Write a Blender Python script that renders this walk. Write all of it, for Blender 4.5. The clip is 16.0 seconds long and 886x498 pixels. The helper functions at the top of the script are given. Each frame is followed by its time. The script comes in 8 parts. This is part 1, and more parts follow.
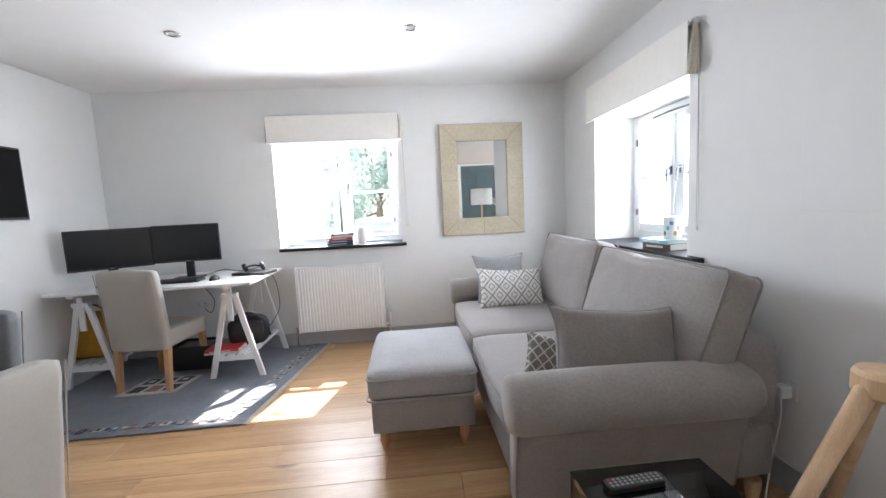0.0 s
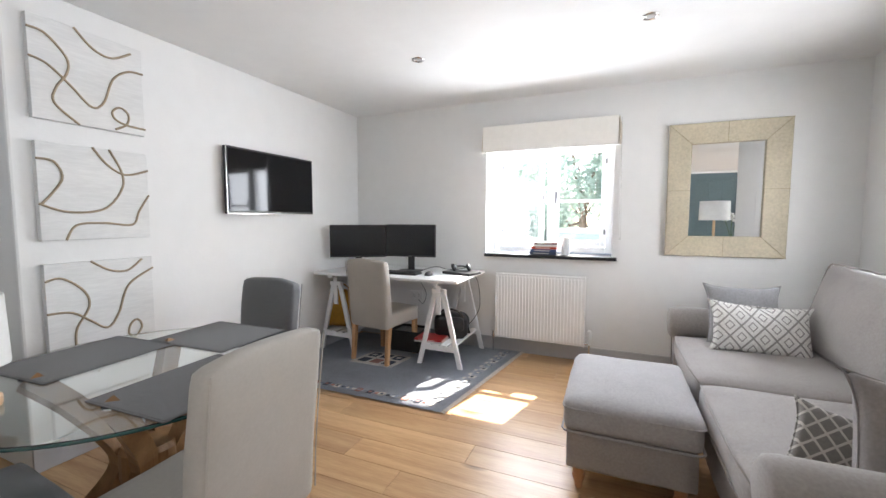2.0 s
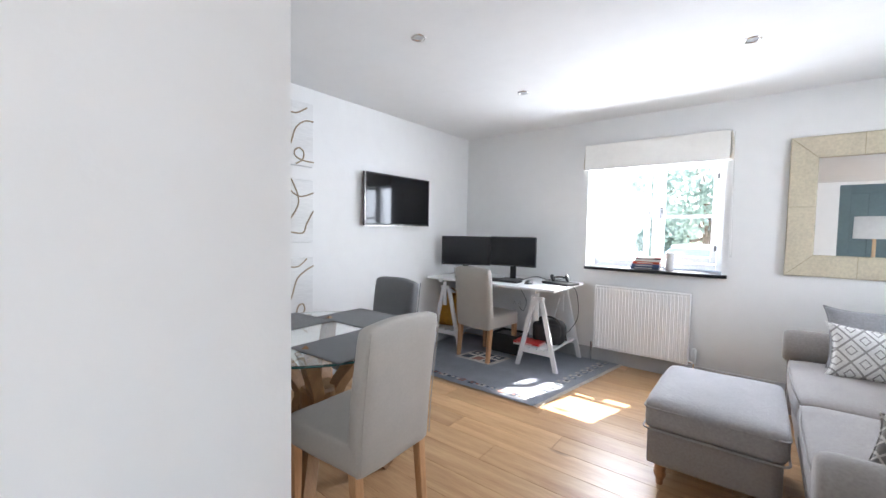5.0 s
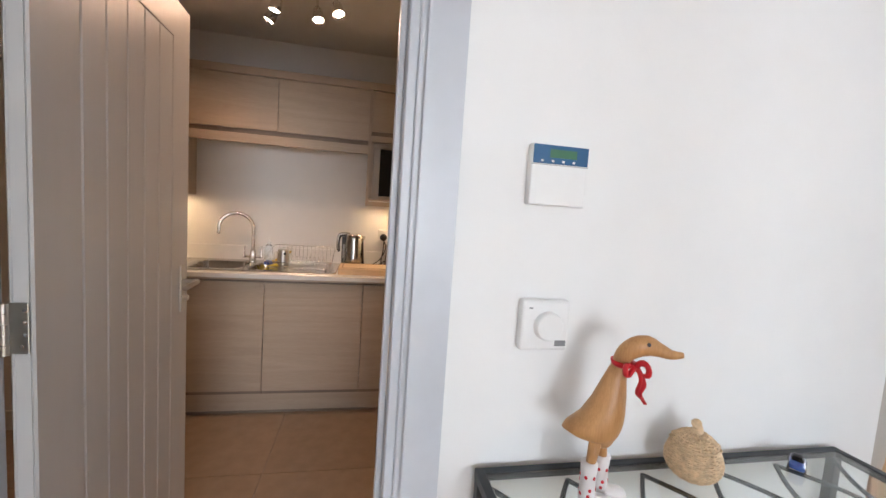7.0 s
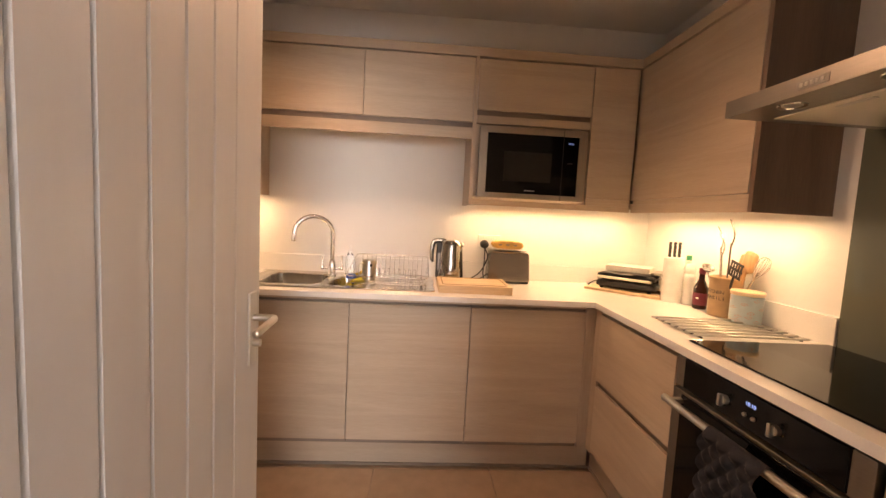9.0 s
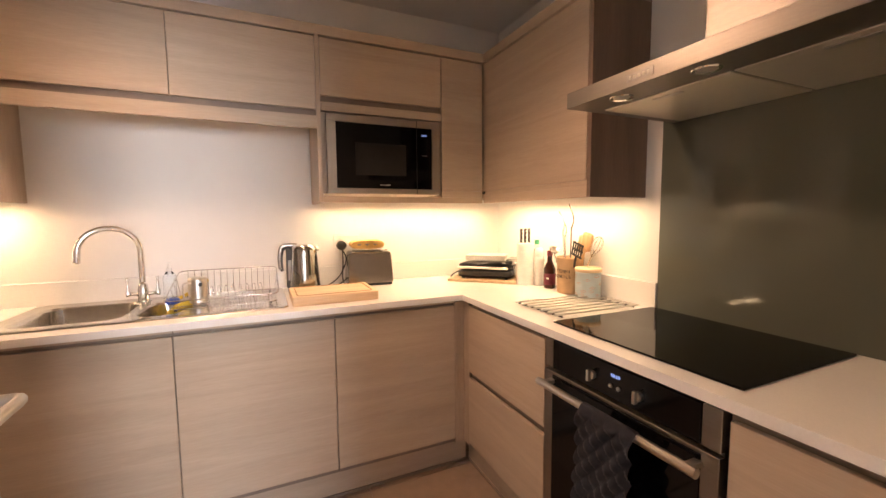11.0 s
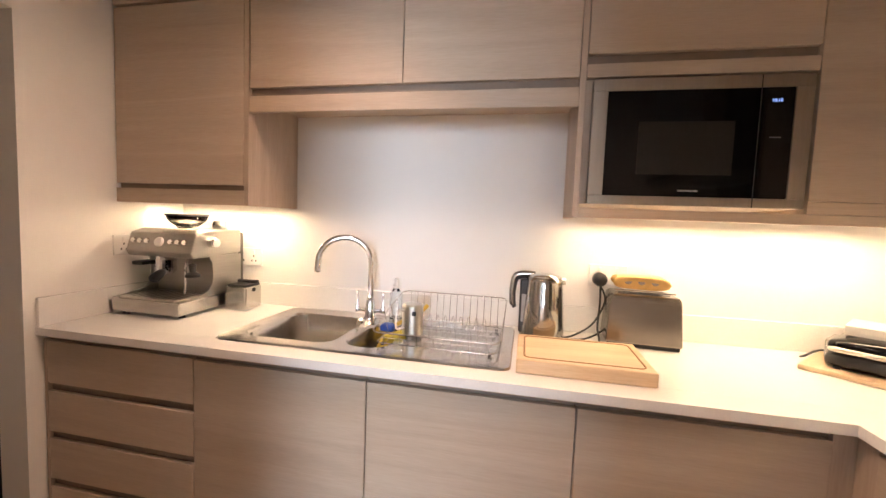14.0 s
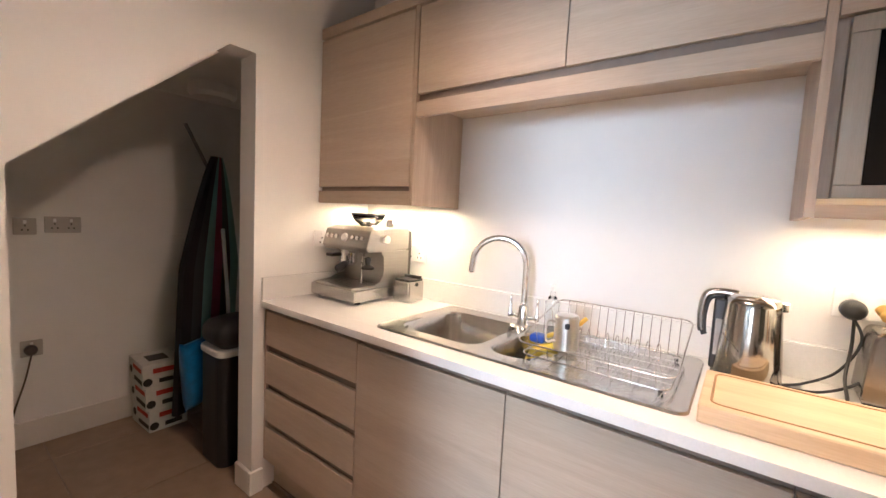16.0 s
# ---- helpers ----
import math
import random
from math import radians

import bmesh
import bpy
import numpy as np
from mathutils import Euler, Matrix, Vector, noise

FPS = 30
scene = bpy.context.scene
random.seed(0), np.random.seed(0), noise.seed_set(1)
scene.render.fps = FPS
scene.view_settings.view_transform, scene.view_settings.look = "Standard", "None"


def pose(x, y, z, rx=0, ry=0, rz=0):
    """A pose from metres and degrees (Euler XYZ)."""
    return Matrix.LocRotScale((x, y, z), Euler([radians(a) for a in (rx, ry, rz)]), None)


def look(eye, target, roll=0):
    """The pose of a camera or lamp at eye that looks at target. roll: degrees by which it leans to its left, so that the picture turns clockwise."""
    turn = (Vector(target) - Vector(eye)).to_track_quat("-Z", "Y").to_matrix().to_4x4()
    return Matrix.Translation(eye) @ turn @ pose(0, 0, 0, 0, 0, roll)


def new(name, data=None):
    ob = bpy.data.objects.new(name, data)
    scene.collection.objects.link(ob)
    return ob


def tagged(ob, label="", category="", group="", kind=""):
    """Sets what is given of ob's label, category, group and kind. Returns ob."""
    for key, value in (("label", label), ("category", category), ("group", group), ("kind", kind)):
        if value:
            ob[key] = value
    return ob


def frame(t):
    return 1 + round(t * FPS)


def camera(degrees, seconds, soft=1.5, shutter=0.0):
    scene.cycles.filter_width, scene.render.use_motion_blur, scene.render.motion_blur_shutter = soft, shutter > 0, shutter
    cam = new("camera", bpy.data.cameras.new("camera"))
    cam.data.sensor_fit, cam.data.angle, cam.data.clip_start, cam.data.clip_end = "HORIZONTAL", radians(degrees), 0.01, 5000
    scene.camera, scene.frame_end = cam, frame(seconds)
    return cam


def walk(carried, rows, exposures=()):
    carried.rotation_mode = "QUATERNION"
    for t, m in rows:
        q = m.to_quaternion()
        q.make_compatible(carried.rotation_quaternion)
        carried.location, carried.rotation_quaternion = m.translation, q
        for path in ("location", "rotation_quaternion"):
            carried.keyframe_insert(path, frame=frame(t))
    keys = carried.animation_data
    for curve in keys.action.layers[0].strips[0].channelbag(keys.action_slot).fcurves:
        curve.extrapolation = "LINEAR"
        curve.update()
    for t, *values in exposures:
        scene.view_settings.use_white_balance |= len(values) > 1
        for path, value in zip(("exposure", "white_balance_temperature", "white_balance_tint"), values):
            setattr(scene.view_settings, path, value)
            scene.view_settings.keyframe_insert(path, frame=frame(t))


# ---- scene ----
cam = camera(96.1, 16.0)
PATH = [
    (0, (0.209, 0.218, 1.288), (0.364, 2.201, 1.074), -2.8),
    (0.5, (0.172, 0.249, 1.292), (0.154, 2.239, 1.086), -2.2),
    (1, (0.164, 0.278, 1.298), (-0.147, 2.245, 1.111), -1.3),
    (1.5, (0.149, 0.299, 1.31), (-0.422, 2.208, 1.136), -0.5),
    (2, (0.129, 0.306, 1.295), (-0.655, 2.139, 1.144), 0.1),
    (2.5, (0.133, 0.314, 1.309), (-0.819, 2.066, 1.158), 0.6),
    (3, (0.124, 0.315, 1.31), (-0.933, 2.007, 1.162), 0.8),
    (3.2, (0.135, 0.325, 1.29), (-0.962, 1.991, 1.152), 1.2),
    (5.3, (0.372, -0.19, 1.315), (-0.92, 1.333, 1.213), 1.1),
    (5.5, (0.348, -0.303, 1.349), (-1.011, 1.159, 1.223), 1.5),
    (6, (0.432, -0.536, 1.352), (-1.211, 0.596, 1.214), 2.8),
    (6.3, (0.478, -0.688, 1.35), (-1.311, 0.196, 1.223), 3.2),
    (6.5, (0.474, -0.778, 1.359), (-1.378, -0.038, 1.209), 3.5),
    (7, (0.453, -0.982, 1.349), (-1.501, -0.589, 1.175), 3.9),
    (7.5, (0.295, -1.081, 1.318), (-1.695, -1.021, 1.132), 4.4),
    (8, (0.086, -1.144, 1.305), (-1.9, -1.286, 1.115), 4.4),
    (8.5, (-0.087, -1.223, 1.328), (-2.074, -1.332, 1.127), 3.9),
    (9, (-0.2, -1.24, 1.302), (-2.189, -1.122, 1.135), 3.0),
    (9.5, (-0.298, -1.239, 1.293), (-2.26, -0.882, 1.136), 1.9),
    (10, (-0.355, -1.261, 1.284), (-2.265, -0.687, 1.142), 0.9),
    (10.2, (-0.359, -1.279, 1.286), (-2.237, -0.607, 1.145), 0.6),
    (12.3, (-0.492, -1.15, 1.325), (-2.288, -0.288, 1.148), -0.8),
    (12.5, (-0.58, -1.152, 1.321), (-2.417, -0.377, 1.159), -0.2),
    (13, (-0.743, -1.125, 1.286), (-2.705, -0.751, 1.179), 0.3),
    (13.5, (-0.918, -1.153, 1.33), (-2.913, -1.121, 1.19), 1.2),
    (14, (-1.038, -1.126, 1.343), (-2.992, -1.53, 1.202), 2.2),
    (14.5, (-1.122, -1.071, 1.34), (-2.94, -1.893, 1.197), 3.0),
    (15, (-1.165, -1.055, 1.34), (-2.862, -2.102, 1.18), 3.3),
    (15.5, (-1.179, -1.079, 1.341), (-2.801, -2.237, 1.178), 3.2),
    (16, (-1.166, -1.089, 1.332), (-2.762, -2.283, 1.171), 2.9),
]
EXPOSURES = [(0, 2.55, 6350, 13), (1.5, 2.52, 6450, 13), (2.2, 2.55, 6700, 13), (3.2, 2.55, 6500, 13), (5.5, 2.62, 6150, 13), (6.0, 2.47, 6100, 13), (6.5, 2.64, 6350, 13), (7.0, 2.77, 6350, 13), (7.5, 2.82, 6200, 13), (8.0, 3.0, 7200, 20), (8.5, 3.2, 7700, 20), (9.0, 3.42, 7600, 20), (9.5, 3.40, 7400, 20), (10, 3.50, 7150, 20), (12.5, 3.73, 6100, 12), (13.5, 3.76, 5900, 12), (14, 3.78, 5800, 12), (14.5, 3.93, 5480, 11), (16, 4.05, 5250, 8)]
walk(cam, [(t, look(eye, target, roll)) for t, eye, target, roll in PATH], EXPOSURES)

# ---------------------------------------------------------------- world and sun
world = bpy.data.worlds.new("sky")
scene.world = world
world.use_nodes = True
wn, wl = world.node_tree.nodes, world.node_tree.links
wn.clear()
sky = wn.new("ShaderNodeTexSky")
sky.sky_type = "NISHITA"
sky.sun_disc = False
sky.sun_elevation = radians(46.6)
sky.sun_rotation = radians(15.9)
wbg = wn.new("ShaderNodeBackground")
wbg.inputs["Strength"].default_value = 0.15
wout = wn.new("ShaderNodeOutputWorld")
wl.new(sky.outputs["Color"], wbg.inputs["Color"])
wl.new(wbg.outputs["Background"], wout.inputs["Surface"])


def lamp(name, kind, m, energy, color, **settings):
    data = bpy.data.lights.new(name, kind)
    data.energy, data.color = energy, color
    if "size" in settings:
        data.shape, data.size, data.size_y = "RECTANGLE", settings["size"][0], settings["size"][1]
    if "angle" in settings:
        data.angle = settings["angle"]
    if "spot" in settings:
        data.spot_size, data.spot_blend, data.shadow_soft_size = radians(settings["spot"]), 0.6, 0.025
    ob = new(name, data)
    ob.matrix_world = m
    return ob


lamp("sun", "SUN", look((0.284, 1.0, 1.10), (0, 0, 0)), 5.0, (1.0, 0.95, 0.86), angle=radians(0.53))
# sky light in the two window openings; hall lamp and its window added
DAY = (0.86, 0.93, 1.0)
lamp("north_window_sky", "AREA", look((-0.455, 4.48, 1.47), (-0.455, 0, 1.2)), 17, DAY, size=(1.10, 0.95))
lamp("east_window_sky", "AREA", look((2.16, 2.90, 1.45), (0, 2.9, 1.2)), 11, DAY, size=(1.05, 0.95))
lamp("hall_daylight_fill", "AREA", look((4.95, -0.35, 1.42), (0.3, -0.35, 1.25)), 17, DAY, size=(1.8, 1.4))
# warm strips under the wall cabinets
WARM = (1.0, 0.69, 0.38)
lamp("cabinet_strip_sink", "AREA", look((-2.60, -2.49, 1.368), (-2.60, -2.49, 0)), 0.45, WARM, size=(0.04, 0.55))
lamp("cabinet_strip_corner", "AREA", look((-2.60, -0.45, 1.358), (-2.60, -0.45, 0)), 0.44, WARM, size=(0.04, 1.0))
lamp("cabinet_strip_hob", "AREA", look((-2.02, 0.10, 1.358), (-2.02, 0.10, 0)), 0.55, WARM, size=(0.86, 0.04))

# ---------------------------------------------------------------- materials
MATS = {}


def node_mat(name):
    m = bpy.data.materials.new(name)
    m.use_nodes = True
    n, l = m.node_tree.nodes, m.node_tree.links
    n.clear()
    out, b = n.new("ShaderNodeOutputMaterial"), n.new("ShaderNodeBsdfPrincipled")
    l.new(b.outputs[0], out.inputs[0])
    return m, n, l, b


def mat(name, color, rough=0.5, metal=0.0, vary=0.06, scale=30.0, bump=0.0, bump_scale=200.0, stretch=(1, 1, 1), big=0.04, rand=0.0, sheen=0.0, coat=0.0, emit=0.0, bump_dist=0.001):
    """A surface with fine grain, a slower drift of tone, and relief."""
    if name in MATS:
        return MATS[name]
    m, n, l, b = node_mat(name)
    b.inputs["Roughness"].default_value = rough
    b.inputs["Metallic"].default_value = metal
    b.inputs["Sheen Weight"].default_value = sheen
    b.inputs["Coat Weight"].default_value = coat
    co, mp = n.new("ShaderNodeTexCoord"), n.new("ShaderNodeMapping")
    mp.inputs["Scale"].default_value = stretch
    l.new(co.outputs["Object"], mp.inputs["Vector"])
    fine, slow = n.new("ShaderNodeTexNoise"), n.new("ShaderNodeTexNoise")
    fine.inputs["Scale"].default_value, fine.inputs["Detail"].default_value = scale, 6
    slow.inputs["Scale"].default_value, slow.inputs["Detail"].default_value = scale / 12, 3
    l.new(mp.outputs[0], fine.inputs["Vector"])
    l.new(mp.outputs[0], slow.inputs["Vector"])

    def spread(src, amount):
        r = n.new("ShaderNodeMapRange")
        r.inputs["From Min"].default_value, r.inputs["From Max"].default_value = 0.3, 0.7
        r.inputs["To Min"].default_value, r.inputs["To Max"].default_value = 1 - amount, 1 + amount
        l.new(src, r.inputs["Value"])
        return r.outputs[0]

    k = n.new("ShaderNodeMath")
    k.operation = "MULTIPLY"
    l.new(spread(fine.outputs["Fac"], vary), k.inputs[0])
    l.new(spread(slow.outputs["Fac"], big), k.inputs[1])
    last = k.outputs[0]
    if rand:
        oi, r, k2 = n.new("ShaderNodeObjectInfo"), n.new("ShaderNodeMapRange"), n.new("ShaderNodeMath")
        r.inputs["To Min"].default_value, r.inputs["To Max"].default_value = 1 - rand, 1 + rand
        l.new(oi.outputs["Random"], r.inputs["Value"])
        k2.operation = "MULTIPLY"
        l.new(last, k2.inputs[0])
        l.new(r.outputs[0], k2.inputs[1])
        last = k2.outputs[0]
    mul = n.new("ShaderNodeVectorMath")
    mul.operation = "SCALE"
    mul.inputs[0].default_value = color
    l.new(last, mul.inputs["Scale"])
    l.new(mul.outputs[0], b.inputs["Base Color"])
    if emit:
        b.inputs["Emission Color"].default_value = (*color, 1)
        b.inputs["Emission Strength"].default_value = emit
    if bump:
        t, bp = n.new("ShaderNodeTexNoise"), n.new("ShaderNodeBump")
        t.inputs["Scale"].default_value, t.inputs["Detail"].default_value = bump_scale, 4
        l.new(mp.outputs[0], t.inputs["Vector"])
        bp.inputs["Strength"].default_value, bp.inputs["Distance"].default_value = bump, bump_dist
        l.new(t.outputs["Fac"], bp.inputs["Height"])
        l.new(bp.outputs[0], b.inputs["Normal"])
    MATS[name] = m
    return m


def wood(name, dark, light, axis="x", rough=0.45, ring=7.0, knots=False, rand=0.12, contrast=0.5, coat=0.0):
    """Wood with long grain along one axis of the object, shifted from piece to piece."""
    if name in MATS:
        return MATS[name]
    m, n, l, b = node_mat(name)
    b.inputs["Roughness"].default_value = rough
    b.inputs["Coat Weight"].default_value = coat
    co, mp, oi, add = n.new("ShaderNodeTexCoord"), n.new("ShaderNodeMapping"), n.new("ShaderNodeObjectInfo"), n.new("ShaderNodeVectorMath")
    st = {"x": (0.07, 1, 1), "y": (1, 0.07, 1), "z": (1, 1, 0.07)}[axis]
    mp.inputs["Scale"].default_value = st
    shift = n.new("ShaderNodeVectorMath")
    shift.operation = "SCALE"
    shift.inputs[0].default_value = (37.0, 19.0, 53.0)
    l.new(oi.outputs["Random"], shift.inputs["Scale"])
    l.new(co.outputs["Object"], add.inputs[0])
    l.new(shift.outputs[0], add.inputs[1])
    l.new(add.outputs[0], mp.inputs["Vector"])
    warp = n.new("ShaderNodeTexNoise")
    warp.inputs["Scale"].default_value, warp.inputs["Detail"].default_value, warp.inputs["Distortion"].default_value = ring, 5, 1.4
    l.new(mp.outputs[0], warp.inputs["Vector"])
    fine = n.new("ShaderNodeTexNoise")
    fine.inputs["Scale"].default_value, fine.inputs["Detail"].default_value = ring * 22, 3
    l.new(mp.outputs[0], fine.inputs["Vector"])
    mixf = n.new("ShaderNodeMix")
    mixf.inputs["Factor"].default_value = 0.32
    l.new(warp.outputs["Fac"], mixf.inputs["A"])
    l.new(fine.outputs["Fac"], mixf.inputs["B"])
    ramp = n.new("ShaderNodeValToRGB")
    ramp.color_ramp.elements[0].position, ramp.color_ramp.elements[1].position = 0.5 - contrast / 2 * 0.7, 0.5 + contrast / 2 * 0.6
    ramp.color_ramp.elements[0].color, ramp.color_ramp.elements[1].color = (*dark, 1), (*light, 1)
    l.new(mixf.outputs[0], ramp.inputs["Fac"])
    r, sc = n.new("ShaderNodeMapRange"), n.new("ShaderNodeVectorMath")
    r.inputs["To Min"].default_value, r.inputs["To Max"].default_value = 1 - rand, 1 + rand
    l.new(oi.outputs["Random"], r.inputs["Value"])
    sc.operation = "SCALE"
    l.new(ramp.outputs["Color"], sc.inputs[0])
    l.new(r.outputs[0], sc.inputs["Scale"])
    last = sc.outputs[0]
    if knots:
        v, kr, mx = n.new("ShaderNodeTexVoronoi"), n.new("ShaderNodeMapRange"), n.new("ShaderNodeMix")
        mk = n.new("ShaderNodeMapping")
        mk.inputs["Scale"].default_value = {"x": (0.55, 1, 1), "y": (1, 0.55, 1), "z": (1, 1, 0.55)}[axis]
        l.new(add.outputs[0], mk.inputs["Vector"])
        v.inputs["Scale"].default_value = 2.6
        l.new(mk.outputs[0], v.inputs["Vector"])
        kr.inputs["From Min"].default_value, kr.inputs["From Max"].default_value = 0.03, 0.13
        kr.inputs["To Min"].default_value, kr.inputs["To Max"].default_value = 0.85, 0.0
        l.new(v.outputs["Distance"], kr.inputs["Value"])
        mx.data_type = "RGBA"
        l.new(kr.outputs[0], mx.inputs["Factor"])
        l.new(last, mx.inputs["A"])
        mx.inputs["B"].default_value = (0.07, 0.035, 0.015, 1)
        last = mx.outputs["Result"]
    l.new(last, b.inputs["Base Color"])
    bp = n.new("ShaderNodeBump")
    bp.inputs["Strength"].default_value, bp.inputs["Distance"].default_value = 0.25, 0.0008
    l.new(fine.outputs["Fac"], bp.inputs["Height"])
    l.new(bp.outputs[0], b.inputs["Normal"])
    MATS[name] = m
    return m


def weave(name, color, rough=0.9, thread=900.0, depth=0.35, vary=0.10, sheen=0.25, big=0.05):
    """Woven cloth: two crossing sets of threads as relief, mottled yarn."""
    if name in MATS:
        return MATS[name]
    m = mat(name, color, rough, vary=vary, scale=90, sheen=sheen, big=big)
    n, l = m.node_tree.nodes, m.node_tree.links
    b = next(x for x in n if x.type == "BSDF_PRINCIPLED")
    co = next(x for x in n if x.type == "TEX_COORD")
    hs = []
    for ax in ("X", "Y", "Z"):
        w = n.new("ShaderNodeTexWave")
        w.bands_direction = ax
        w.inputs["Scale"].default_value = thread / 6.28
        w.inputs["Distortion"].default_value = 1.2
        l.new(co.outputs["Object"], w.inputs["Vector"])
        hs.append(w.outputs["Fac"])
    a, c = n.new("ShaderNodeMath"), n.new("ShaderNodeMath")
    l.new(hs[0], a.inputs[0])
    l.new(hs[1], a.inputs[1])
    l.new(a.outputs[0], c.inputs[0])
    l.new(hs[2], c.inputs[1])
    bp = n.new("ShaderNodeBump")
    bp.inputs["Strength"].default_value, bp.inputs["Distance"].default_value = depth, 0.0006
    l.new(c.outputs[0], bp.inputs["Height"])
    l.new(bp.outputs[0], b.inputs["Normal"])
    return m


def glass(name, tint=(1, 1, 1), ior=1.45, rough=0.0):
    if name in MATS:
        return MATS[name]
    m, n, l, b = node_mat(name)
    b.inputs["Base Color"].default_value = (*tint, 1)
    b.inputs["Transmission Weight"].default_value = 1.0
    b.inputs["Roughness"].default_value = rough
    b.inputs["IOR"].default_value = ior
    MATS[name] = m
    return m


def pane(name):
    """Thin window pane: clear, with a reflection."""
    m, n, l, b = node_mat(name)
    n.remove(b)
    out = next(x for x in n if x.type == "OUTPUT_MATERIAL")
    t, g, f, mx = n.new("ShaderNodeBsdfTransparent"), n.new("ShaderNodeBsdfGlossy"), n.new("ShaderNodeLayerWeight"), n.new("ShaderNodeMixShader")
    p, r = n.new("ShaderNodeMath"), n.new("ShaderNodeMapRange")
    g.inputs["Roughness"].default_value = 0.0
    p.operation = "POWER"
    p.inputs[1].default_value = 5.0
    r.inputs["To Min"].default_value = 0.04
    l.new(f.outputs["Facing"], p.inputs[0])
    l.new(p.outputs[0], r.inputs["Value"])
    l.new(r.outputs[0], mx.inputs[0])
    l.new(t.outputs[0], mx.inputs[1])
    l.new(g.outputs[0], mx.inputs[2])
    l.new(mx.outputs[0], out.inputs[0])
    MATS[name] = m
    return m


WALL = mat("white_wall_paint", (0.80, 0.80, 0.79), 0.75, vary=0.012, scale=9, bump=0.18, bump_scale=34, big=0.015, bump_dist=0.004)
CEIL = mat("ceiling_paint", (0.82, 0.82, 0.81), 0.8, vary=0.012, scale=8, bump=0.25, bump_scale=25, big=0.015, bump_dist=0.004)
KWALL = mat("kitchen_wall_paint", (0.80, 0.79, 0.77), 0.55, vary=0.012, scale=9, bump=0.2, bump_scale=60, big=0.015)
SKIRT = mat("grey_skirting_paint", (0.46, 0.46, 0.47), 0.45, vary=0.03, scale=20, bump=0.1)
KSKIRT = mat("cream_skirting_paint", (0.72, 0.70, 0.66), 0.45, vary=0.02, scale=20, bump=0.1)
GLOSSW = mat("white_gloss_paint", (0.80, 0.81, 0.82), 0.3, vary=0.015, scale=25, bump=0.12, bump_scale=120)
CASEP = mat("pale_grey_casing_paint", (0.50, 0.525, 0.565), 0.38, vary=0.02, scale=25, bump=0.12, bump_scale=120)
DOORP = mat("door_cream_paint", (0.48, 0.47, 0.46), 0.38, vary=0.02, scale=25, bump=0.15, bump_scale=150, stretch=(1, 1, 0.15))
OAKF = wood("oak_floor", (0.37, 0.20, 0.088), (0.62, 0.40, 0.21), "x", 0.36, ring=8.0, knots=True, rand=0.13, contrast=0.55)
OAKB = mat("floor_bed", (0.10, 0.06, 0.03), 0.8)
LAMY = wood("laminate_grain_y", (0.404, 0.312, 0.228), (0.546, 0.444, 0.340), "y", 0.42, ring=13, rand=0.05, contrast=0.72)
LAMX = wood("laminate_grain_x", (0.404, 0.312, 0.228), (0.546, 0.444, 0.340), "x", 0.42, ring=13, rand=0.05, contrast=0.72)
LAMZ = wood("laminate_grain_z", (0.380, 0.290, 0.213), (0.513, 0.413, 0.316), "z", 0.42, ring=9, rand=0.04, contrast=0.55)
# Darker brown than the other laminates, for two end panels.
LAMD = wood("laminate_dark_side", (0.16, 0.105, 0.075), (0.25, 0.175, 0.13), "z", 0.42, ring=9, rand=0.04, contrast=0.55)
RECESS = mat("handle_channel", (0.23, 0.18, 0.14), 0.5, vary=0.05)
QUARTZ = mat("white_quartz", (0.80, 0.79, 0.77), 0.16, vary=0.025, scale=160, big=0.01)
STEEL = mat("brushed_steel", (0.56, 0.55, 0.53), 0.26, 1.0, vary=0.05, scale=60, stretch=(1, 1, 22), bump=0.08, bump_scale=300)
SINKS = mat("sink_steel", (0.60, 0.58, 0.55), 0.22, 1.0, vary=0.06, scale=50, bump=0.04, bump_scale=300)
CHROME = mat("chrome", (0.78, 0.77, 0.75), 0.06, 1.0, vary=0.01)
NICKEL = mat("satin_nickel", (0.58, 0.56, 0.52), 0.28, 1.0, vary=0.03)
BLACKG = mat("black_glass", (0.003, 0.003, 0.0035), 0.06, vary=0.02)
BLACKP = mat("black_plastic", (0.018, 0.018, 0.019), 0.42, vary=0.08, bump=0.1, bump_scale=500)
SCREEN = mat("screen_off", (0.006, 0.0065, 0.008), 0.22, vary=0.03)
TVG = mat("tv_screen", (0.004, 0.004, 0.005), 0.06, vary=0.02)
WHITEP = mat("white_plastic", (0.78, 0.78, 0.77), 0.35, vary=0.01)
RADW = mat("radiator_enamel", (0.88, 0.88, 0.87), 0.28, vary=0.01)
SLATE = mat("black_sill_slate", (0.018, 0.019, 0.022), 0.55, vary=0.12, scale=40, bump=0.1)
for m_ in (TVG, SLATE, BLACKG):
    next(x for x in m_.node_tree.nodes if x.type == "BSDF_PRINCIPLED").inputs["Specular IOR Level"].default_value = 0.22
SOFA = weave("taupe_sofa_weave", (0.325, 0.297, 0.280), vary=0.09)
SOFAD = weave("taupe_sofa_piping", (0.27, 0.245, 0.225))
OTTO = weave("ottoman_weave", (0.36, 0.345, 0.345))
CUSHG = weave("grey_cushion_weave", (0.25, 0.225, 0.215), thread=1100)
CUSHL = weave("pale_grey_cushion_weave", (0.30, 0.295, 0.30), thread=1100)
LINEN = mat("cream_linen_blind", (0.88, 0.86, 0.81), 0.85, vary=0.03, scale=250, bump=0.12, bump_scale=900, big=0.02)
LINENB = weave("cream_blind_back", (0.70, 0.64, 0.54), thread=1200, sheen=0.1)
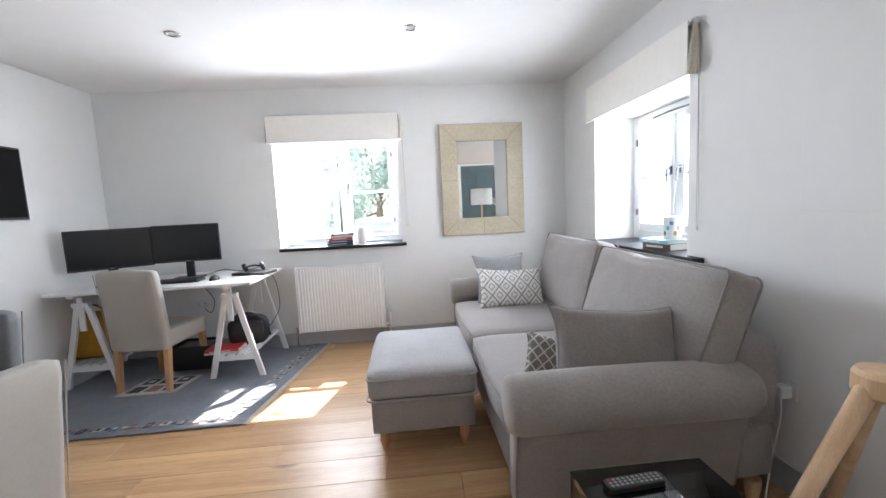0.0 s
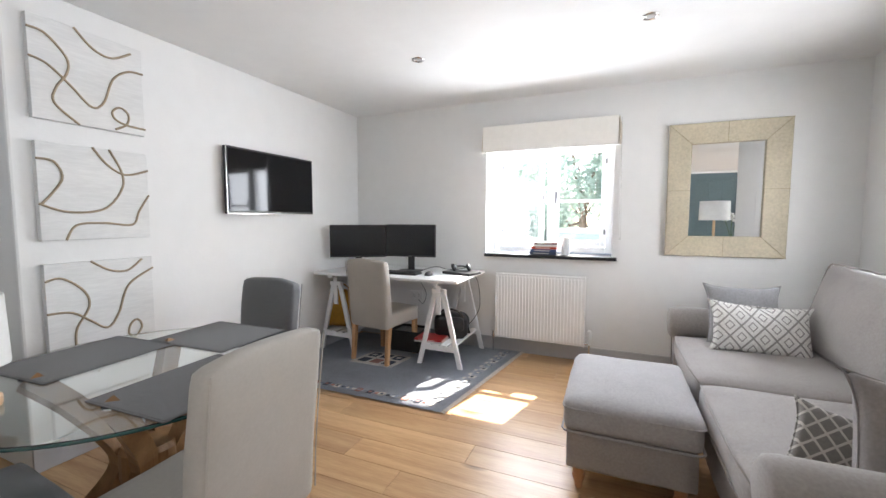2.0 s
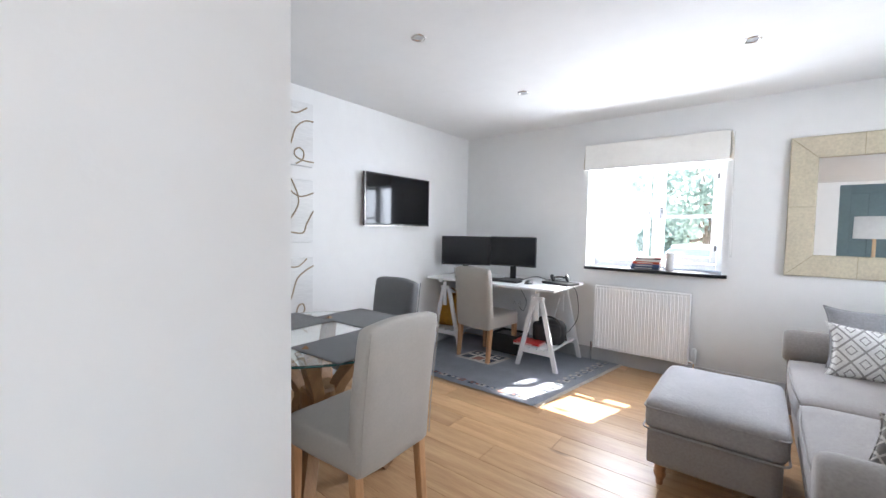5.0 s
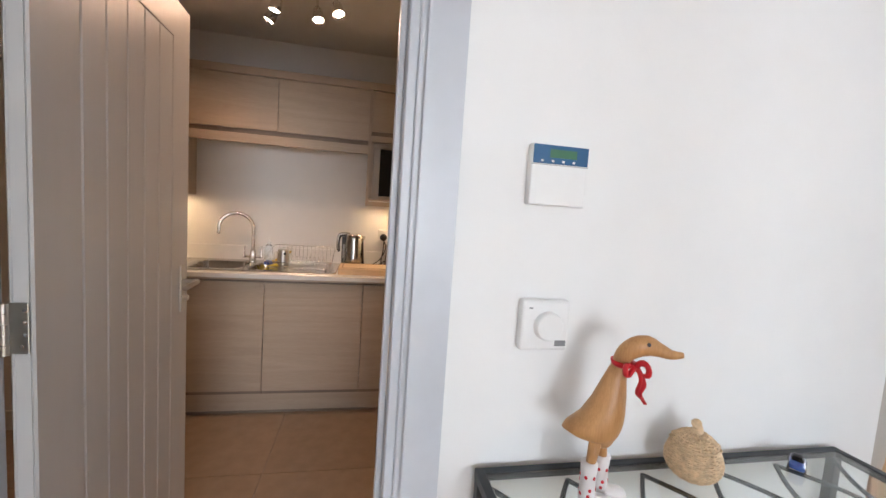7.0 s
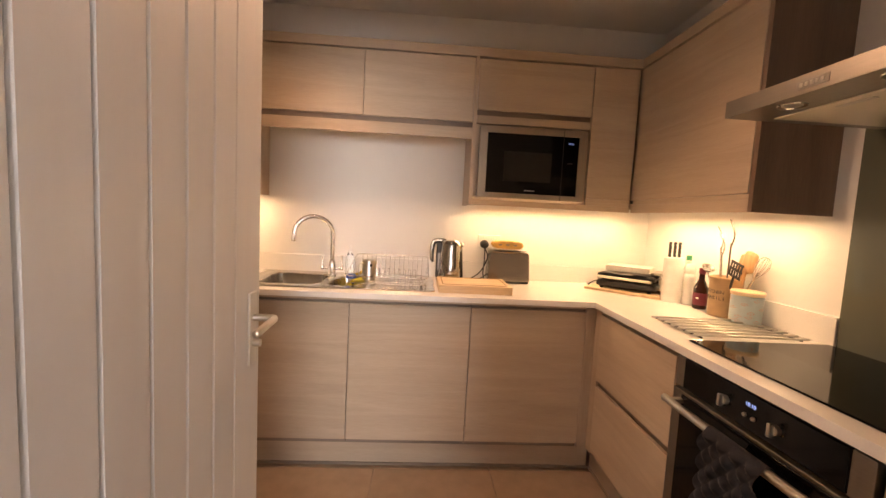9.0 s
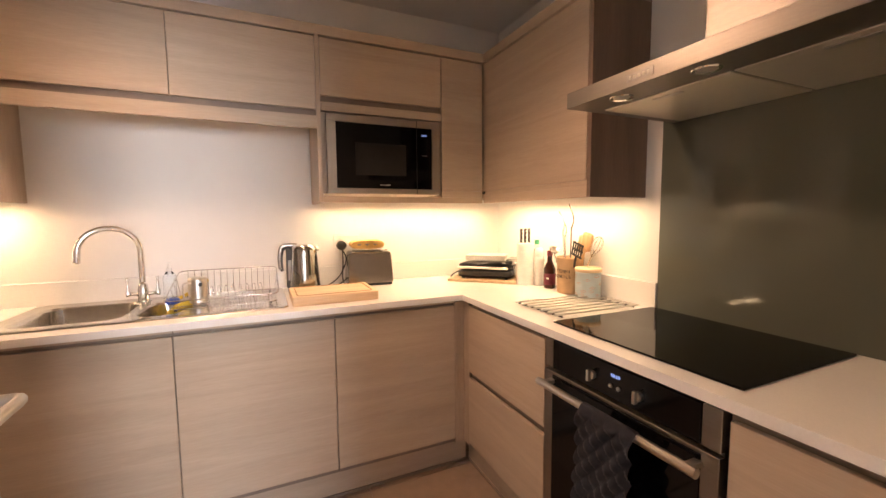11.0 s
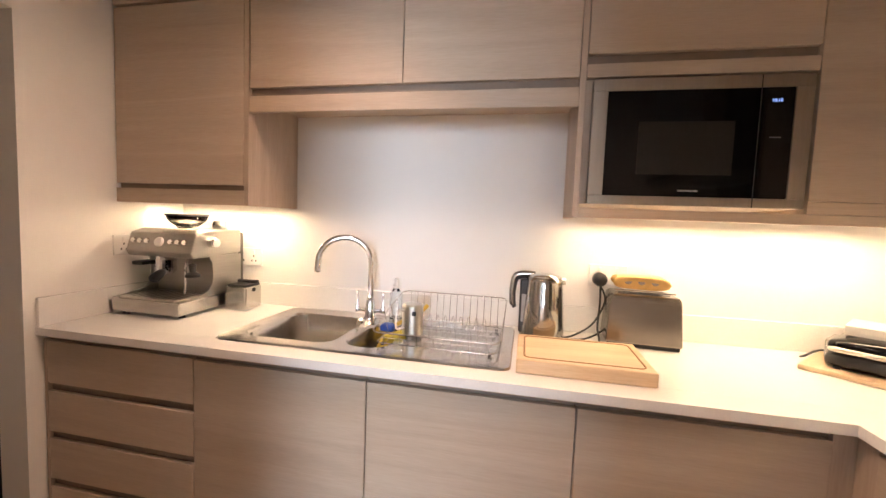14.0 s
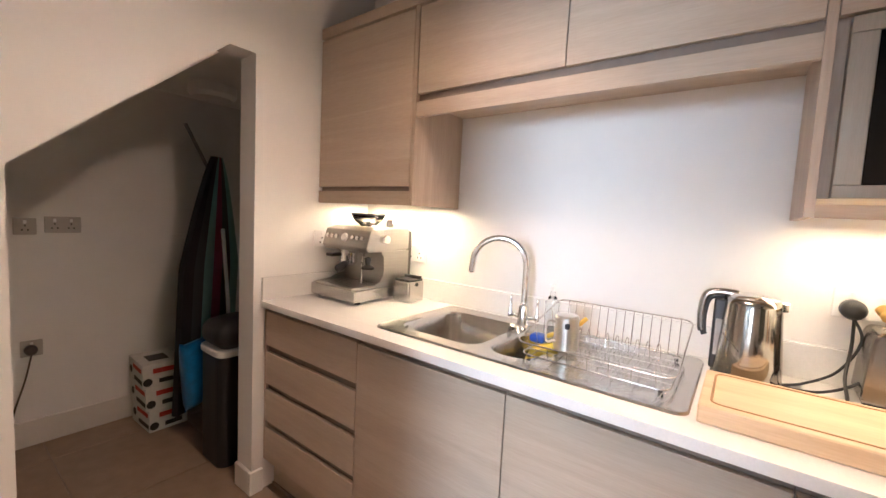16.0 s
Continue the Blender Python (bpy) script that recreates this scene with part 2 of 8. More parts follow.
BEIGE = weave("beige_chair_cover", (0.40, 0.37, 0.33), rough=0.7, thread=1300, depth=0.12, sheen=0.1, vary=0.03, big=0.03)
CHAIRG = weave("grey_chair_cover", (0.115, 0.118, 0.125), rough=0.65, thread=1200, depth=0.25)
PLACEM = weave("grey_placemat", (0.085, 0.083, 0.085), thread=700, depth=0.6)
OAKL = wood("oak_leg", (0.42, 0.22, 0.10), (0.62, 0.37, 0.19), "z", 0.4, ring=14, rand=0.06)
OAKT = wood("oak_plank_top", (0.45, 0.26, 0.12), (0.66, 0.44, 0.24), "x", 0.45, ring=10, rand=0.06)
PINEO = wood("orange_pine", (0.46, 0.22, 0.10), (0.62, 0.34, 0.18), "z", 0.42, ring=12, rand=0.05)
PINE = wood("pale_pine", (0.55, 0.34, 0.19), (0.74, 0.52, 0.32), "z", 0.45, ring=12, rand=0.05)
TABLEW = wood("table_base_oak", (0.20, 0.10, 0.04), (0.36, 0.20, 0.09), "z", 0.42, ring=9, rand=0.05)
WHITEW = mat("white_lacquered_wood", (0.80, 0.80, 0.80), 0.34, vary=0.015, scale=30, stretch=(1, 1, 0.3))
GLASST = glass("table_glass", (0.93, 0.985, 0.965), 1.5)
GLASSD = glass("smoked_glass", (0.10, 0.12, 0.115), 1.5)
EDGE = mat("glass_edge_green", (0.012, 0.055, 0.05), 0.12, vary=0.05)
PANE = pane("window_pane")
IRON = mat("dark_iron", (0.055, 0.06, 0.065), 0.5, 0.6, vary=0.15, bump=0.3, bump_scale=250)
SPLASH = mat("grey_green_splash_glass", (0.108, 0.116, 0.090), 0.05, vary=0.01, scale=4)
PARCH = mat("parchment_leather", (0.53, 0.47, 0.35), 0.5, vary=0.10, scale=60, bump=0.3, bump_scale=120, big=0.08)
STITCH = mat("frame_stitching", (0.40, 0.34, 0.23), 0.6)
ROPE = mat("jute_rope", (0.36, 0.29, 0.20), 0.9, vary=0.25, scale=240, bump=0.8, bump_scale=500)
CANVAS = mat("washed_canvas", (0.74, 0.74, 0.73), 0.85, vary=0.05, scale=16, stretch=(1, 1, 7), bump=0.4, bump_scale=300, big=0.05)
DUCKW = wood("carved_bamboo_wood", (0.36, 0.17, 0.06), (0.55, 0.29, 0.115), "z", 0.42, ring=18, rand=0.02)
RED = mat("red_ribbon", (0.55, 0.012, 0.02), 0.45, vary=0.08)
WICKER = mat("woven_wicker", (0.68, 0.49, 0.30), 0.6, vary=0.2, scale=80, bump=0.3)
TILE = mat("stone_porcelain", (0.31, 0.225, 0.160), 0.38, vary=0.10, scale=14, big=0.14, rand=0.05, bump=0.06)
GROUT = mat("tile_grout", (0.26, 0.21, 0.17), 0.85, vary=0.08)
TEAL = mat("teal_door_paint", (0.13, 0.185, 0.20), 0.4, vary=0.04)
SHADE = mat("white_lamp_shade", (0.74, 0.73, 0.71), 0.85, vary=0.02, scale=200, bump=0.2, bump_scale=700)
BOARD = wood("bamboo_board", (0.56, 0.40, 0.235), (0.72, 0.56, 0.37), "y", 0.45, ring=11, rand=0.04)

# ---------------------------------------------------------------- mesh tools
def thing(name, label, category, x=0.0, y=0.0, z=0.0, rz=0.0, group="", kind=""):
    e = new(name)
    e.empty_display_size = 0.05
    e.matrix_basis = pose(x, y, z, 0, 0, rz)
    return tagged(e, label, category, group, kind)


def part(name, bm, material, parent=None, label="", smooth=False):
    """Links a bmesh as one mesh object under a thing or a part."""
    me = bpy.data.meshes.new(name)
    bmesh.ops.recalc_face_normals(bm, faces=bm.faces)
    bm.to_mesh(me)
    bm.free()
    mats = material if isinstance(material, (list, tuple)) else [material]
    for m in mats:
        me.materials.append(m)
    if smooth:
        me.shade_smooth()
    ob = new(name, me)
    if parent is not None:
        ob.parent = parent
    return tagged(ob, label)


def bev(bm, geom, w, seg=2):
    if w > 0:
        bmesh.ops.bevel(bm, geom=geom, offset=w, segments=seg, affect="EDGES", profile=0.5, clamp_overlap=True)


def box(x0, x1, y0, y1, z0, z1, w=0.0, seg=2, bm=None):
    """A box between the given planes, its edges rounded by w; joined to bm where one is given."""
    b = bmesh.new()
    bmesh.ops.create_cube(b, size=1)
    for v in b.verts:
        v.co = Vector(((x0 + x1) / 2 + v.co.x * (x1 - x0), (y0 + y1) / 2 + v.co.y * (y1 - y0), (z0 + z1) / 2 + v.co.z * (z1 - z0)))
    bev(b, b.edges[:], w, seg)
    return merge(bm, b)


def merge(bm, b):
    if bm is None:
        return b
    me = bpy.data.meshes.new("t")
    b.to_mesh(me)
    b.free()
    bm.from_mesh(me)
    bpy.data.meshes.remove(me)
    return bm


def moved(bm, m):
    bmesh.ops.transform(bm, matrix=m, verts=bm.verts)
    return bm


def turn(profile, seg=32, bm=None, cx=0.0, cy=0.0, cz=0.0):
    """A body of revolution about z from (radius, height) pairs."""
    b = bmesh.new()
    rings = []
    for r, h in profile:
        if r < 1e-5:
            rings.append([b.verts.new((cx, cy, cz + h))])
        else:
            rings.append([b.verts.new((cx + r * math.cos(2 * math.pi * i / seg), cy + r * math.sin(2 * math.pi * i / seg), cz + h)) for i in range(seg)])
    for a, c in zip(rings, rings[1:]):
        for i in range(seg):
            j = (i + 1) % seg
            if len(a) == 1 and len(c) > 1:
                b.faces.new((a[0], c[j], c[i]))
            elif len(c) == 1 and len(a) > 1:
                b.faces.new((a[i], a[j], c[0]))
            elif len(a) > 1:
                b.faces.new((a[i], a[j], c[j], c[i]))
    return merge(bm, b)


def tube(points, r, seg=8, bm=None, closed=False, flat=1.0):
    """A round bar along points; r may be one radius or one for each point."""
    b = bmesh.new()
    P = [Vector(p) for p in points]
    n = len(P)
    rs = r if isinstance(r, (list, tuple)) else [r] * n
    up, rings = None, []
    for i, p in enumerate(P):
        d = (P[(i + 1) % n] - P[i - 1]) if closed else (P[min(i + 1, n - 1)] - P[max(i - 1, 0)])
        d = d.normalized() if d.length > 1e-9 else Vector((0, 0, 1))
        if up is None:
            up = d.orthogonal().normalized()
        up = (up - d * up.dot(d))
        up = up.normalized() if up.length > 1e-6 else d.orthogonal().normalized()
        s = d.cross(up)
        rings.append([b.verts.new(p + (up * math.cos(2 * math.pi * k / seg) + s * math.sin(2 * math.pi * k / seg) * flat) * rs[i]) for k in range(seg)])
    pairs = list(zip(rings, rings[1:])) + ([(rings[-1], rings[0])] if closed else [])
    for a, c in pairs:
        for k in range(seg):
            j = (k + 1) % seg
            b.faces.new((a[k], a[j], c[j], c[k]))
    if not closed:
        b.faces.new(rings[0][::-1])
        b.faces.new(rings[-1])
    return merge(bm, b)


def spline(points, step=8):
    """A smooth line through points."""
    P = [Vector(p) for p in points]
    out = []
    for i in range(len(P) - 1):
        a, b, c, d = P[max(i - 1, 0)], P[i], P[i + 1], P[min(i + 2, len(P) - 1)]
        for k in range(step):
            t = k / step
            out.append(0.5 * ((2 * b) + (c - a) * t + (2 * a - 5 * b + 4 * c - d) * t * t + (3 * b - a - 3 * c + d) * t ** 3))
    return out + [P[-1]]


def prism(outline, z0, z1, w=0.0, bm=None, seg=2):
    """An outline in x and y, raised from z0 to z1."""
    b = bmesh.new()
    lo = [b.verts.new((x, y, z0)) for x, y in outline]
    hi = [b.verts.new((x, y, z1)) for x, y in outline]
    b.faces.new(lo[::-1])
    top = b.faces.new(hi)
    n = len(lo)
    for i in range(n):
        b.faces.new((lo[i], lo[(i + 1) % n], hi[(i + 1) % n], hi[i]))
    bmesh.ops.recalc_face_normals(b, faces=b.faces)
    if w:
        bev(b, [e for e in b.edges if abs(e.verts[0].co.z - e.verts[1].co.z) < 1e-6], w, seg)
    return merge(bm, b)


def round_rect(x0, x1, y0, y1, r, seg=6):
    out = []
    for cx, cy, a in ((x1 - r, y1 - r, 0), (x0 + r, y1 - r, 90), (x0 + r, y0 + r, 180), (x1 - r, y0 + r, 270)):
        for k in range(seg + 1):
            t = radians(a + 90 * k / seg)
            out.append((cx + r * math.cos(t), cy + r * math.sin(t)))
    return out


def cushion(w, d, h, n=22, edge=0.10, puff=1.0, dent=0.0, seed=0, plump=0.42):
    """A stuffed cushion lying flat about the origin: w by d, h thick, soft wrinkles, corners drawn out."""
    b = bmesh.new()
    rnd = random.Random(seed)
    o = Vector((rnd.random() * 50, rnd.random() * 50, 0))
    grids = []
    for side in (1, -1):
        g = []
        for i in range(n + 1):
            row = []
            for j in range(n + 1):
                u, v = i / n * 2 - 1, j / n * 2 - 1
                e = max(0.0, (1 - abs(u) ** 2.6)) ** plump * max(0.0, (1 - abs(v) ** 2.6)) ** plump
                pull = 1 - edge * (1 - abs(u) ** 3) * (abs(v) ** 6) - 0.0
                pull2 = 1 - edge * (1 - abs(v) ** 3) * (abs(u) ** 6)
                x, y = u * w / 2 * pull2, v * d / 2 * pull
                wr = noise.noise(Vector((x * 7, y * 7, side)) + o) * 0.06 + noise.noise(Vector((x * 17, y * 17, side)) + o) * 0.025
                z = side * h / 2 * e * (puff + wr * 1.6) - dent * math.exp(-((u - 0.0) ** 2) * 4) * (v > 0) * v ** 2 * e
                row.append((x, y, z))
            g.append(row)
        grids.append(g)
    top = [[b.verts.new(p) for p in row] for row in grids[0]]
    bot = [[top[i][j] if i in (0, n) or j in (0, n) else b.verts.new(grids[1][i][j]) for j in range(n + 1)] for i in range(n + 1)]
    for i in range(n):
        for j in range(n):
            b.faces.new((top[i][j], top[i + 1][j], top[i + 1][j + 1], top[i][j + 1]))
            q = (bot[i][j], bot[i][j + 1], bot[i + 1][j + 1], bot[i + 1][j])
            if len(set(q)) == 4:
                try:
                    b.faces.new(q)
                except ValueError:
                    pass
    rim = [top[i][0].co.copy() for i in range(n + 1)] + [top[n][j].co.copy() for j in range(1, n + 1)] + [top[i][n].co.copy() for i in range(n - 1, -1, -1)] + [top[0][j].co.copy() for j in range(n - 1, 0, -1)]
    return b, rim


def padded(x0, x1, y0, y1, z0, z1, r=0.04, n=10, puff=0.02, seed=0):
    """An upholstered block: rounded edges and softly domed faces."""
    b = bmesh.new()
    bmesh.ops.create_cube(b, size=2)
    bmesh.ops.subdivide_edges(b, edges=b.edges[:], cuts=n, use_grid_fill=True)
    c = Vector(((x0 + x1) / 2, (y0 + y1) / 2, (z0 + z1) / 2))
    hx, hy, hz = (x1 - x0) / 2, (y1 - y0) / 2, (z1 - z0) / 2
    for v in b.verts:
        p = Vector((v.co.x * hx, v.co.y * hy, v.co.z * hz))
        q = Vector((max(-hx + r, min(hx - r, p.x)), max(-hy + r, min(hy - r, p.y)), max(-hz + r, min(hz - r, p.z))))
        d = p - q
        if d.length > 1e-6:
            p = q + d.normalized() * r
        u, w, t = v.co
        if abs(t) > 0.99:
            p.z += math.copysign(puff * (1 - u * u) * (1 - w * w), t)
        if abs(u) > 0.99:
            p.x += math.copysign(puff * 0.5 * (1 - w * w) * (1 - t * t), u)
        if abs(w) > 0.99:
            p.y += math.copysign(puff * 0.5 * (1 - u * u) * (1 - t * t), w)
        p += Vector((noise.noise(p * 6 + Vector((seed, 0, 0))), noise.noise(p * 6 + Vector((0, seed, 5))), noise.noise(p * 6 + Vector((9, 0, seed))))) * 0.004
        v.co = c + p
    return b


def grid_wall(spans_a, spans_z, holes, lo, hi, axis):
    """A wall of thickness lo..hi, cut by holes (a0, a1, z0, z1). axis 'x': it runs along x."""
    A = sorted({*spans_a, *[h[0] for h in holes], *[h[1] for h in holes]})
    Z = sorted({*spans_z, *[h[2] for h in holes], *[h[3] for h in holes]})
    b = bmesh.new()
    solid = lambda a, z: not any(h[0] <= a <= h[1] and h[2] <= z <= h[3] for h in holes) and A[0] < a < A[-1] and Z[0] < z < Z[-1]
    vs = {}

    def vert(a, t, z):
        k = (round(a, 4), round(t, 4), round(z, 4))
        if k not in vs:
            vs[k] = b.verts.new((a, t, z) if axis == "x" else (t, a, z))
        return vs[k]

    for a0, a1 in zip(A, A[1:]):
        for z0, z1 in zip(Z, Z[1:]):
            am, zm = (a0 + a1) / 2, (z0 + z1) / 2
            if not solid(am, zm):
                continue
            for t in (lo, hi):
                b.faces.new((vert(a0, t, z0), vert(a1, t, z0), vert(a1, t, z1), vert(a0, t, z1)))
            for (p, q, other) in (((a0, z0), (a1, z0), (am, z0 - 1e-3)), ((a0, z1), (a1, z1), (am, z1 + 1e-3)), ((a0, z0), (a0, z1), (a0 - 1e-3, zm)), ((a1, z0), (a1, z1), (a1 + 1e-3, zm))):
                if not solid(*other):
                    b.faces.new((vert(p[0], lo, p[1]), vert(q[0], lo, q[1]), vert(q[0], hi, q[1]), vert(p[0], hi, p[1])))
    return b


def structure(name, bm, material, label, category="wall", smooth=False):
    return tagged(part(name, bm, material, smooth=smooth), label, category, kind="structure")


def lettering(body, size, material, parent, m, name="lettering", label="", align="CENTER"):
    cu = bpy.data.curves.new("t", "FONT")
    cu.body, cu.size, cu.extrude, cu.align_x, cu.align_y = body, size, 0.0004, align, "CENTER"
    tmp = new("t", cu)
    me = bpy.data.meshes.new_from_object(tmp.evaluated_get(bpy.context.evaluated_depsgraph_get()))
    bpy.data.objects.remove(tmp)
    me.materials.clear()
    me.materials.append(material)
    ob = new(name, me)
    ob.parent = parent
    ob.matrix_basis = m
    return tagged(ob, label)


def socket(label, m, gangs=2, plug=False, metal=False):
    """A wall socket in the x-z plane, facing -y."""
    w = 0.146 if gangs == 2 else 0.086
    mt = mat("grey_socket_plate", (0.42, 0.39, 0.36), 0.35, vary=0.03) if metal else WHITEP
    e = thing("wall_socket", label, "socket", group="wall sockets")
    e.matrix_basis = m
    part("plate", box(-w / 2, w / 2, -0.008, 0, -0.043, 0.043, 0.003), mt, e)
    for g in range(gangs):
        cx = (g - (gangs - 1) / 2) * 0.066
        part("switch", box(cx - 0.006, cx + 0.006, -0.012, -0.008, 0.014, 0.032, 0.001), WHITEP, e)
        for dx, dz in ((0, 0.004), (-0.011, -0.018), (0.011, -0.018)):
            part("pin_hole", box(cx + dx - 0.003, cx + dx + 0.003, -0.0085, -0.0078, dz - 0.004, dz + 0.004), BLACKP, e)
    return e



def book(label, x, y, z, w, d, h, color, rz=0, page=True):
    e = thing("book", label, "book", x, y, z, rz)
    c = mat("book_cover_%02x%02x%02x" % tuple(int(v * 255) for v in color), color, 0.4, vary=0.04)
    b = box(0, w, 0, d, 0, 0.003, 0.0008)
    box(0, w, 0, d, h - 0.003, h, 0.0008, bm=b)
    box(0, w, -0.001, 0.003, 0.0, h, 0.0008, bm=b)
    part("cover", b, c, e)
    part("pages", box(0.003, w - 0.003, 0.003, d - 0.004, 0.003, h - 0.003), mat("book_pages", (0.70, 0.67, 0.60), 0.9, vary=0.1, scale=300, stretch=(0.1, 0.1, 3)), e)
    part("title_mark", box(w * 0.15, w * 0.75, -0.0018, -0.0008, h * 0.35, h * 0.65), mat("pale_title", (0.72, 0.70, 0.66), 0.5), e)
    return e



# ---------------------------------------------------------------- rooms
H1, H2 = 2.425, 2.51
structure("wall_north", grid_wall((-3.45, 2.2), (0, H1), [(-1.03, 0.12, 0.93, 2.04)], 4.10, 4.50, "x"), WALL, "white painted thick outer wall with a window opening")
structure("wall_east", grid_wall((0.80, 4.10), (0, H1), [(2.34, 3.46, 0.915, 1.93)], 1.76, 2.20, "y"), WALL, "white painted thick wall with a deep window opening")
structure("wall_west", box(-3.45, -2.535, 1.26, 4.10, 0, H1, 0.012), WALL, "white painted wall with a boxed-out return")
structure("wall_alcove", box(-3.45, -3.20, 0.355, 1.26, 0, H1), WALL, "white painted wall at the back of an alcove")
structure("wall_kitchen_north", box(-3.45, -0.41, 0.245, 0.355, 0, H2), WALL, "white painted partition between kitchen and dining corner")
structure("wall_partition", grid_wall((-4.30, 0.355), (0, H2), [(-1.65, -0.90, 0, 2.0)], -0.41, -0.30, "y"), WALL, "white painted partition with a doorway to the kitchen")
structure("wall_kitchen_west", box(-2.85, -2.73, -4.30, 0.245, 0, H2), KWALL, "white painted kitchen wall behind the sink")
structure("wall_south", box(-0.30, 5.20, -3.60, -3.40, 0, H1), WALL, "plain white wall")
# Unseen wall, placed to hold the added hall window.
structure("wall_hall_east", grid_wall((-3.40, 1.0), (0, H1), [(-1.3, 0.6, 0.7, 2.15)], 5.00, 5.20, "y"), WALL, "unseen white hall wall holding the added window")
structure("wall_hall_north", box(2.20, 5.00, 0.80, 1.0, 0, H1), WALL, "plain white hall wall")
structure("ceiling_living", box(-3.45, 2.20, 0.355, 4.50, H1, H1 + 0.12), CEIL, "white painted living room ceiling", "ceiling")
structure("ceiling_hall", box(-0.30, 5.20, -3.60, 0.355, H1, H1 + 0.12), CEIL, "white painted ceiling", "ceiling")
structure("ceiling_hall_end", box(2.20, 5.20, 0.355, 1.0, H1, H1 + 0.12), CEIL, "white painted ceiling", "ceiling")
structure("ceiling_kitchen", box(-2.73, -0.41, -4.30, 0.245, H2 - 0.002, H2 + 0.1), KWALL, "white painted kitchen ceiling", "ceiling")
structure("ground", box(-60, 60, -60, 80, -0.45, -0.35), mat("pale_paving", (0.58, 0.57, 0.55), 0.8, vary=0.15, scale=3), "pale paved ground outside", "ground")
structure("subfloor", box(-3.45, 5.20, -4.30, 4.42, -0.35, -0.022), OAKB, "dark floor base under the boards and tiles", "floor")


# wall under the stairs: a sloping opening cut through it
def stair_wall():
    b = bmesh.new()
    out = [(-2.73, 0), (-2.07, 0), (-2.07, 1.985), (-1.96, 1.985), (-1.33, 1.42), (-1.33, 0), (-0.41, 0), (-0.41, H2), (-2.73, H2)]
    f = [b.verts.new((x, -2.81, z)) for x, z in out]
    face = b.faces.new(f)
    r = bmesh.ops.extrude_face_region(b, geom=[face])
    bmesh.ops.translate(b, vec=(0, -0.13, 0), verts=[v for v in r["geom"] if isinstance(v, bmesh.types.BMVert)])
    return b


structure("wall_stairs", stair_wall(), KWALL, "white painted wall with a sloping opening under the stairs")
structure("wall_cupboard_back", box(-2.73, -0.41, -4.30, -4.04, 0, H2), KWALL, "white painted back wall of the stair cupboard")
soff = bmesh.new()
sv = [(-2.73, 2.02), (-2.02, 2.02), (-1.33, 1.42), (-0.60, 0.78), (-0.60, 0.88), (-1.33, 1.52), (-2.02, 2.12), (-2.73, 2.12)]
sf = soff.faces.new([soff.verts.new((x, -2.94, z)) for x, z in sv])
sr = bmesh.ops.extrude_face_region(soff, geom=[sf])
bmesh.ops.translate(soff, vec=(0, -1.10, 0), verts=[v for v in sr["geom"] if isinstance(v, bmesh.types.BMVert)])
structure("stair_soffit", soff, KWALL, "white painted sloping underside of the stairs", "ceiling")


def skirting(name, x0, x1, y0, y1, h=0.13, m=SKIRT, label="grey painted skirting board"):
    structure(name, box(x0, x1, y0, y1, 0.0, h, 0.004), m, label, "skirting")


skirting("baseboard_north", -2.535, 1.742, 4.082, 4.10)
skirting("baseboard_east", 1.742, 1.76, 0.80, 4.10)
skirting("baseboard_west", -2.535, -2.517, 1.26, 4.082)
skirting("baseboard_alcove", -3.20, -3.182, 0.355, 1.26)
skirting("baseboard_partition", -0.30, -0.282, -0.80, 0.355)
skirting("baseboard_dining", -3.182, -0.30, 0.355, 0.373)
CS = "cream painted skirting board"
skirting("baseboard_pillar", -2.12, -2.055, -2.812, -2.795, 0.11, KSKIRT, CS)
skirting("baseboard_pillar_side", -2.072, -2.055, -2.94, -2.812, 0.11, KSKIRT, CS)
skirting("baseboard_cupboard", -2.73, -0.41, -4.04, -4.022, 0.14, KSKIRT, CS)
skirting("baseboard_stairs", -1.315, -0.41, -2.81, -2.793, 0.11, KSKIRT, CS)


# ---------------------------------------------------------------- windows
def casement(parent, w, h, t, handle_side, mid=0.5):
    """One opening light in the x-z plane, its lower left corner at the origin, with one glazing bar."""
    s = 0.042
    part("sash", box(0, s, 0, t, 0, h, 0.004), GLOSSW, parent)
    b = box(w - s, w, 0, t, 0, h, 0.004)
    box(s, w - s, 0.002, t - 0.002, 0, s + 0.015, 0.004, bm=b)
    box(s, w - s, 0.002, t - 0.002, h - s, h, 0.004, bm=b)
    box(s, w - s, 0.008, t - 0.008, h * mid - 0.012, h * mid + 0.012, 0.003, bm=b)
    part("sash_rails", b, GLOSSW, parent)
    for z0, z1 in ((s + 0.015, h * mid - 0.012), (h * mid + 0.012, h - s)):
        p = part("pane", box(s, w - s, t / 2 - 0.002, t / 2 + 0.002, z0, z1), PANE, parent)
        p.visible_shadow = False
    hx = s / 2 if handle_side < 0 else w - s / 2
    hb = box(hx - 0.011, hx + 0.011, -0.012, 0, h * 0.50, h * 0.50 + 0.06, 0.003)
    tube([(hx, -0.012, h * 0.5 + 0.045), (hx, -0.035, h * 0.5 + 0.04), (hx, -0.04, h * 0.5 - 0.05)], 0.007, 8, hb)
    part("window_handle", hb, mat("grey_window_handle", (0.16, 0.16, 0.17), 0.4, 0.5), parent, "dark grey window handle")
    for hz in (0.12, h - 0.16):
        hx2 = w - 0.006 if handle_side < 0 else 0.006
        part("hinge", box(hx2 - 0.010, hx2 + 0.010, -0.008, 0, hz, hz + 0.05, 0.002), mat("grey_window_handle", (0.16, 0.16, 0.17), 0.4, 0.5), parent)


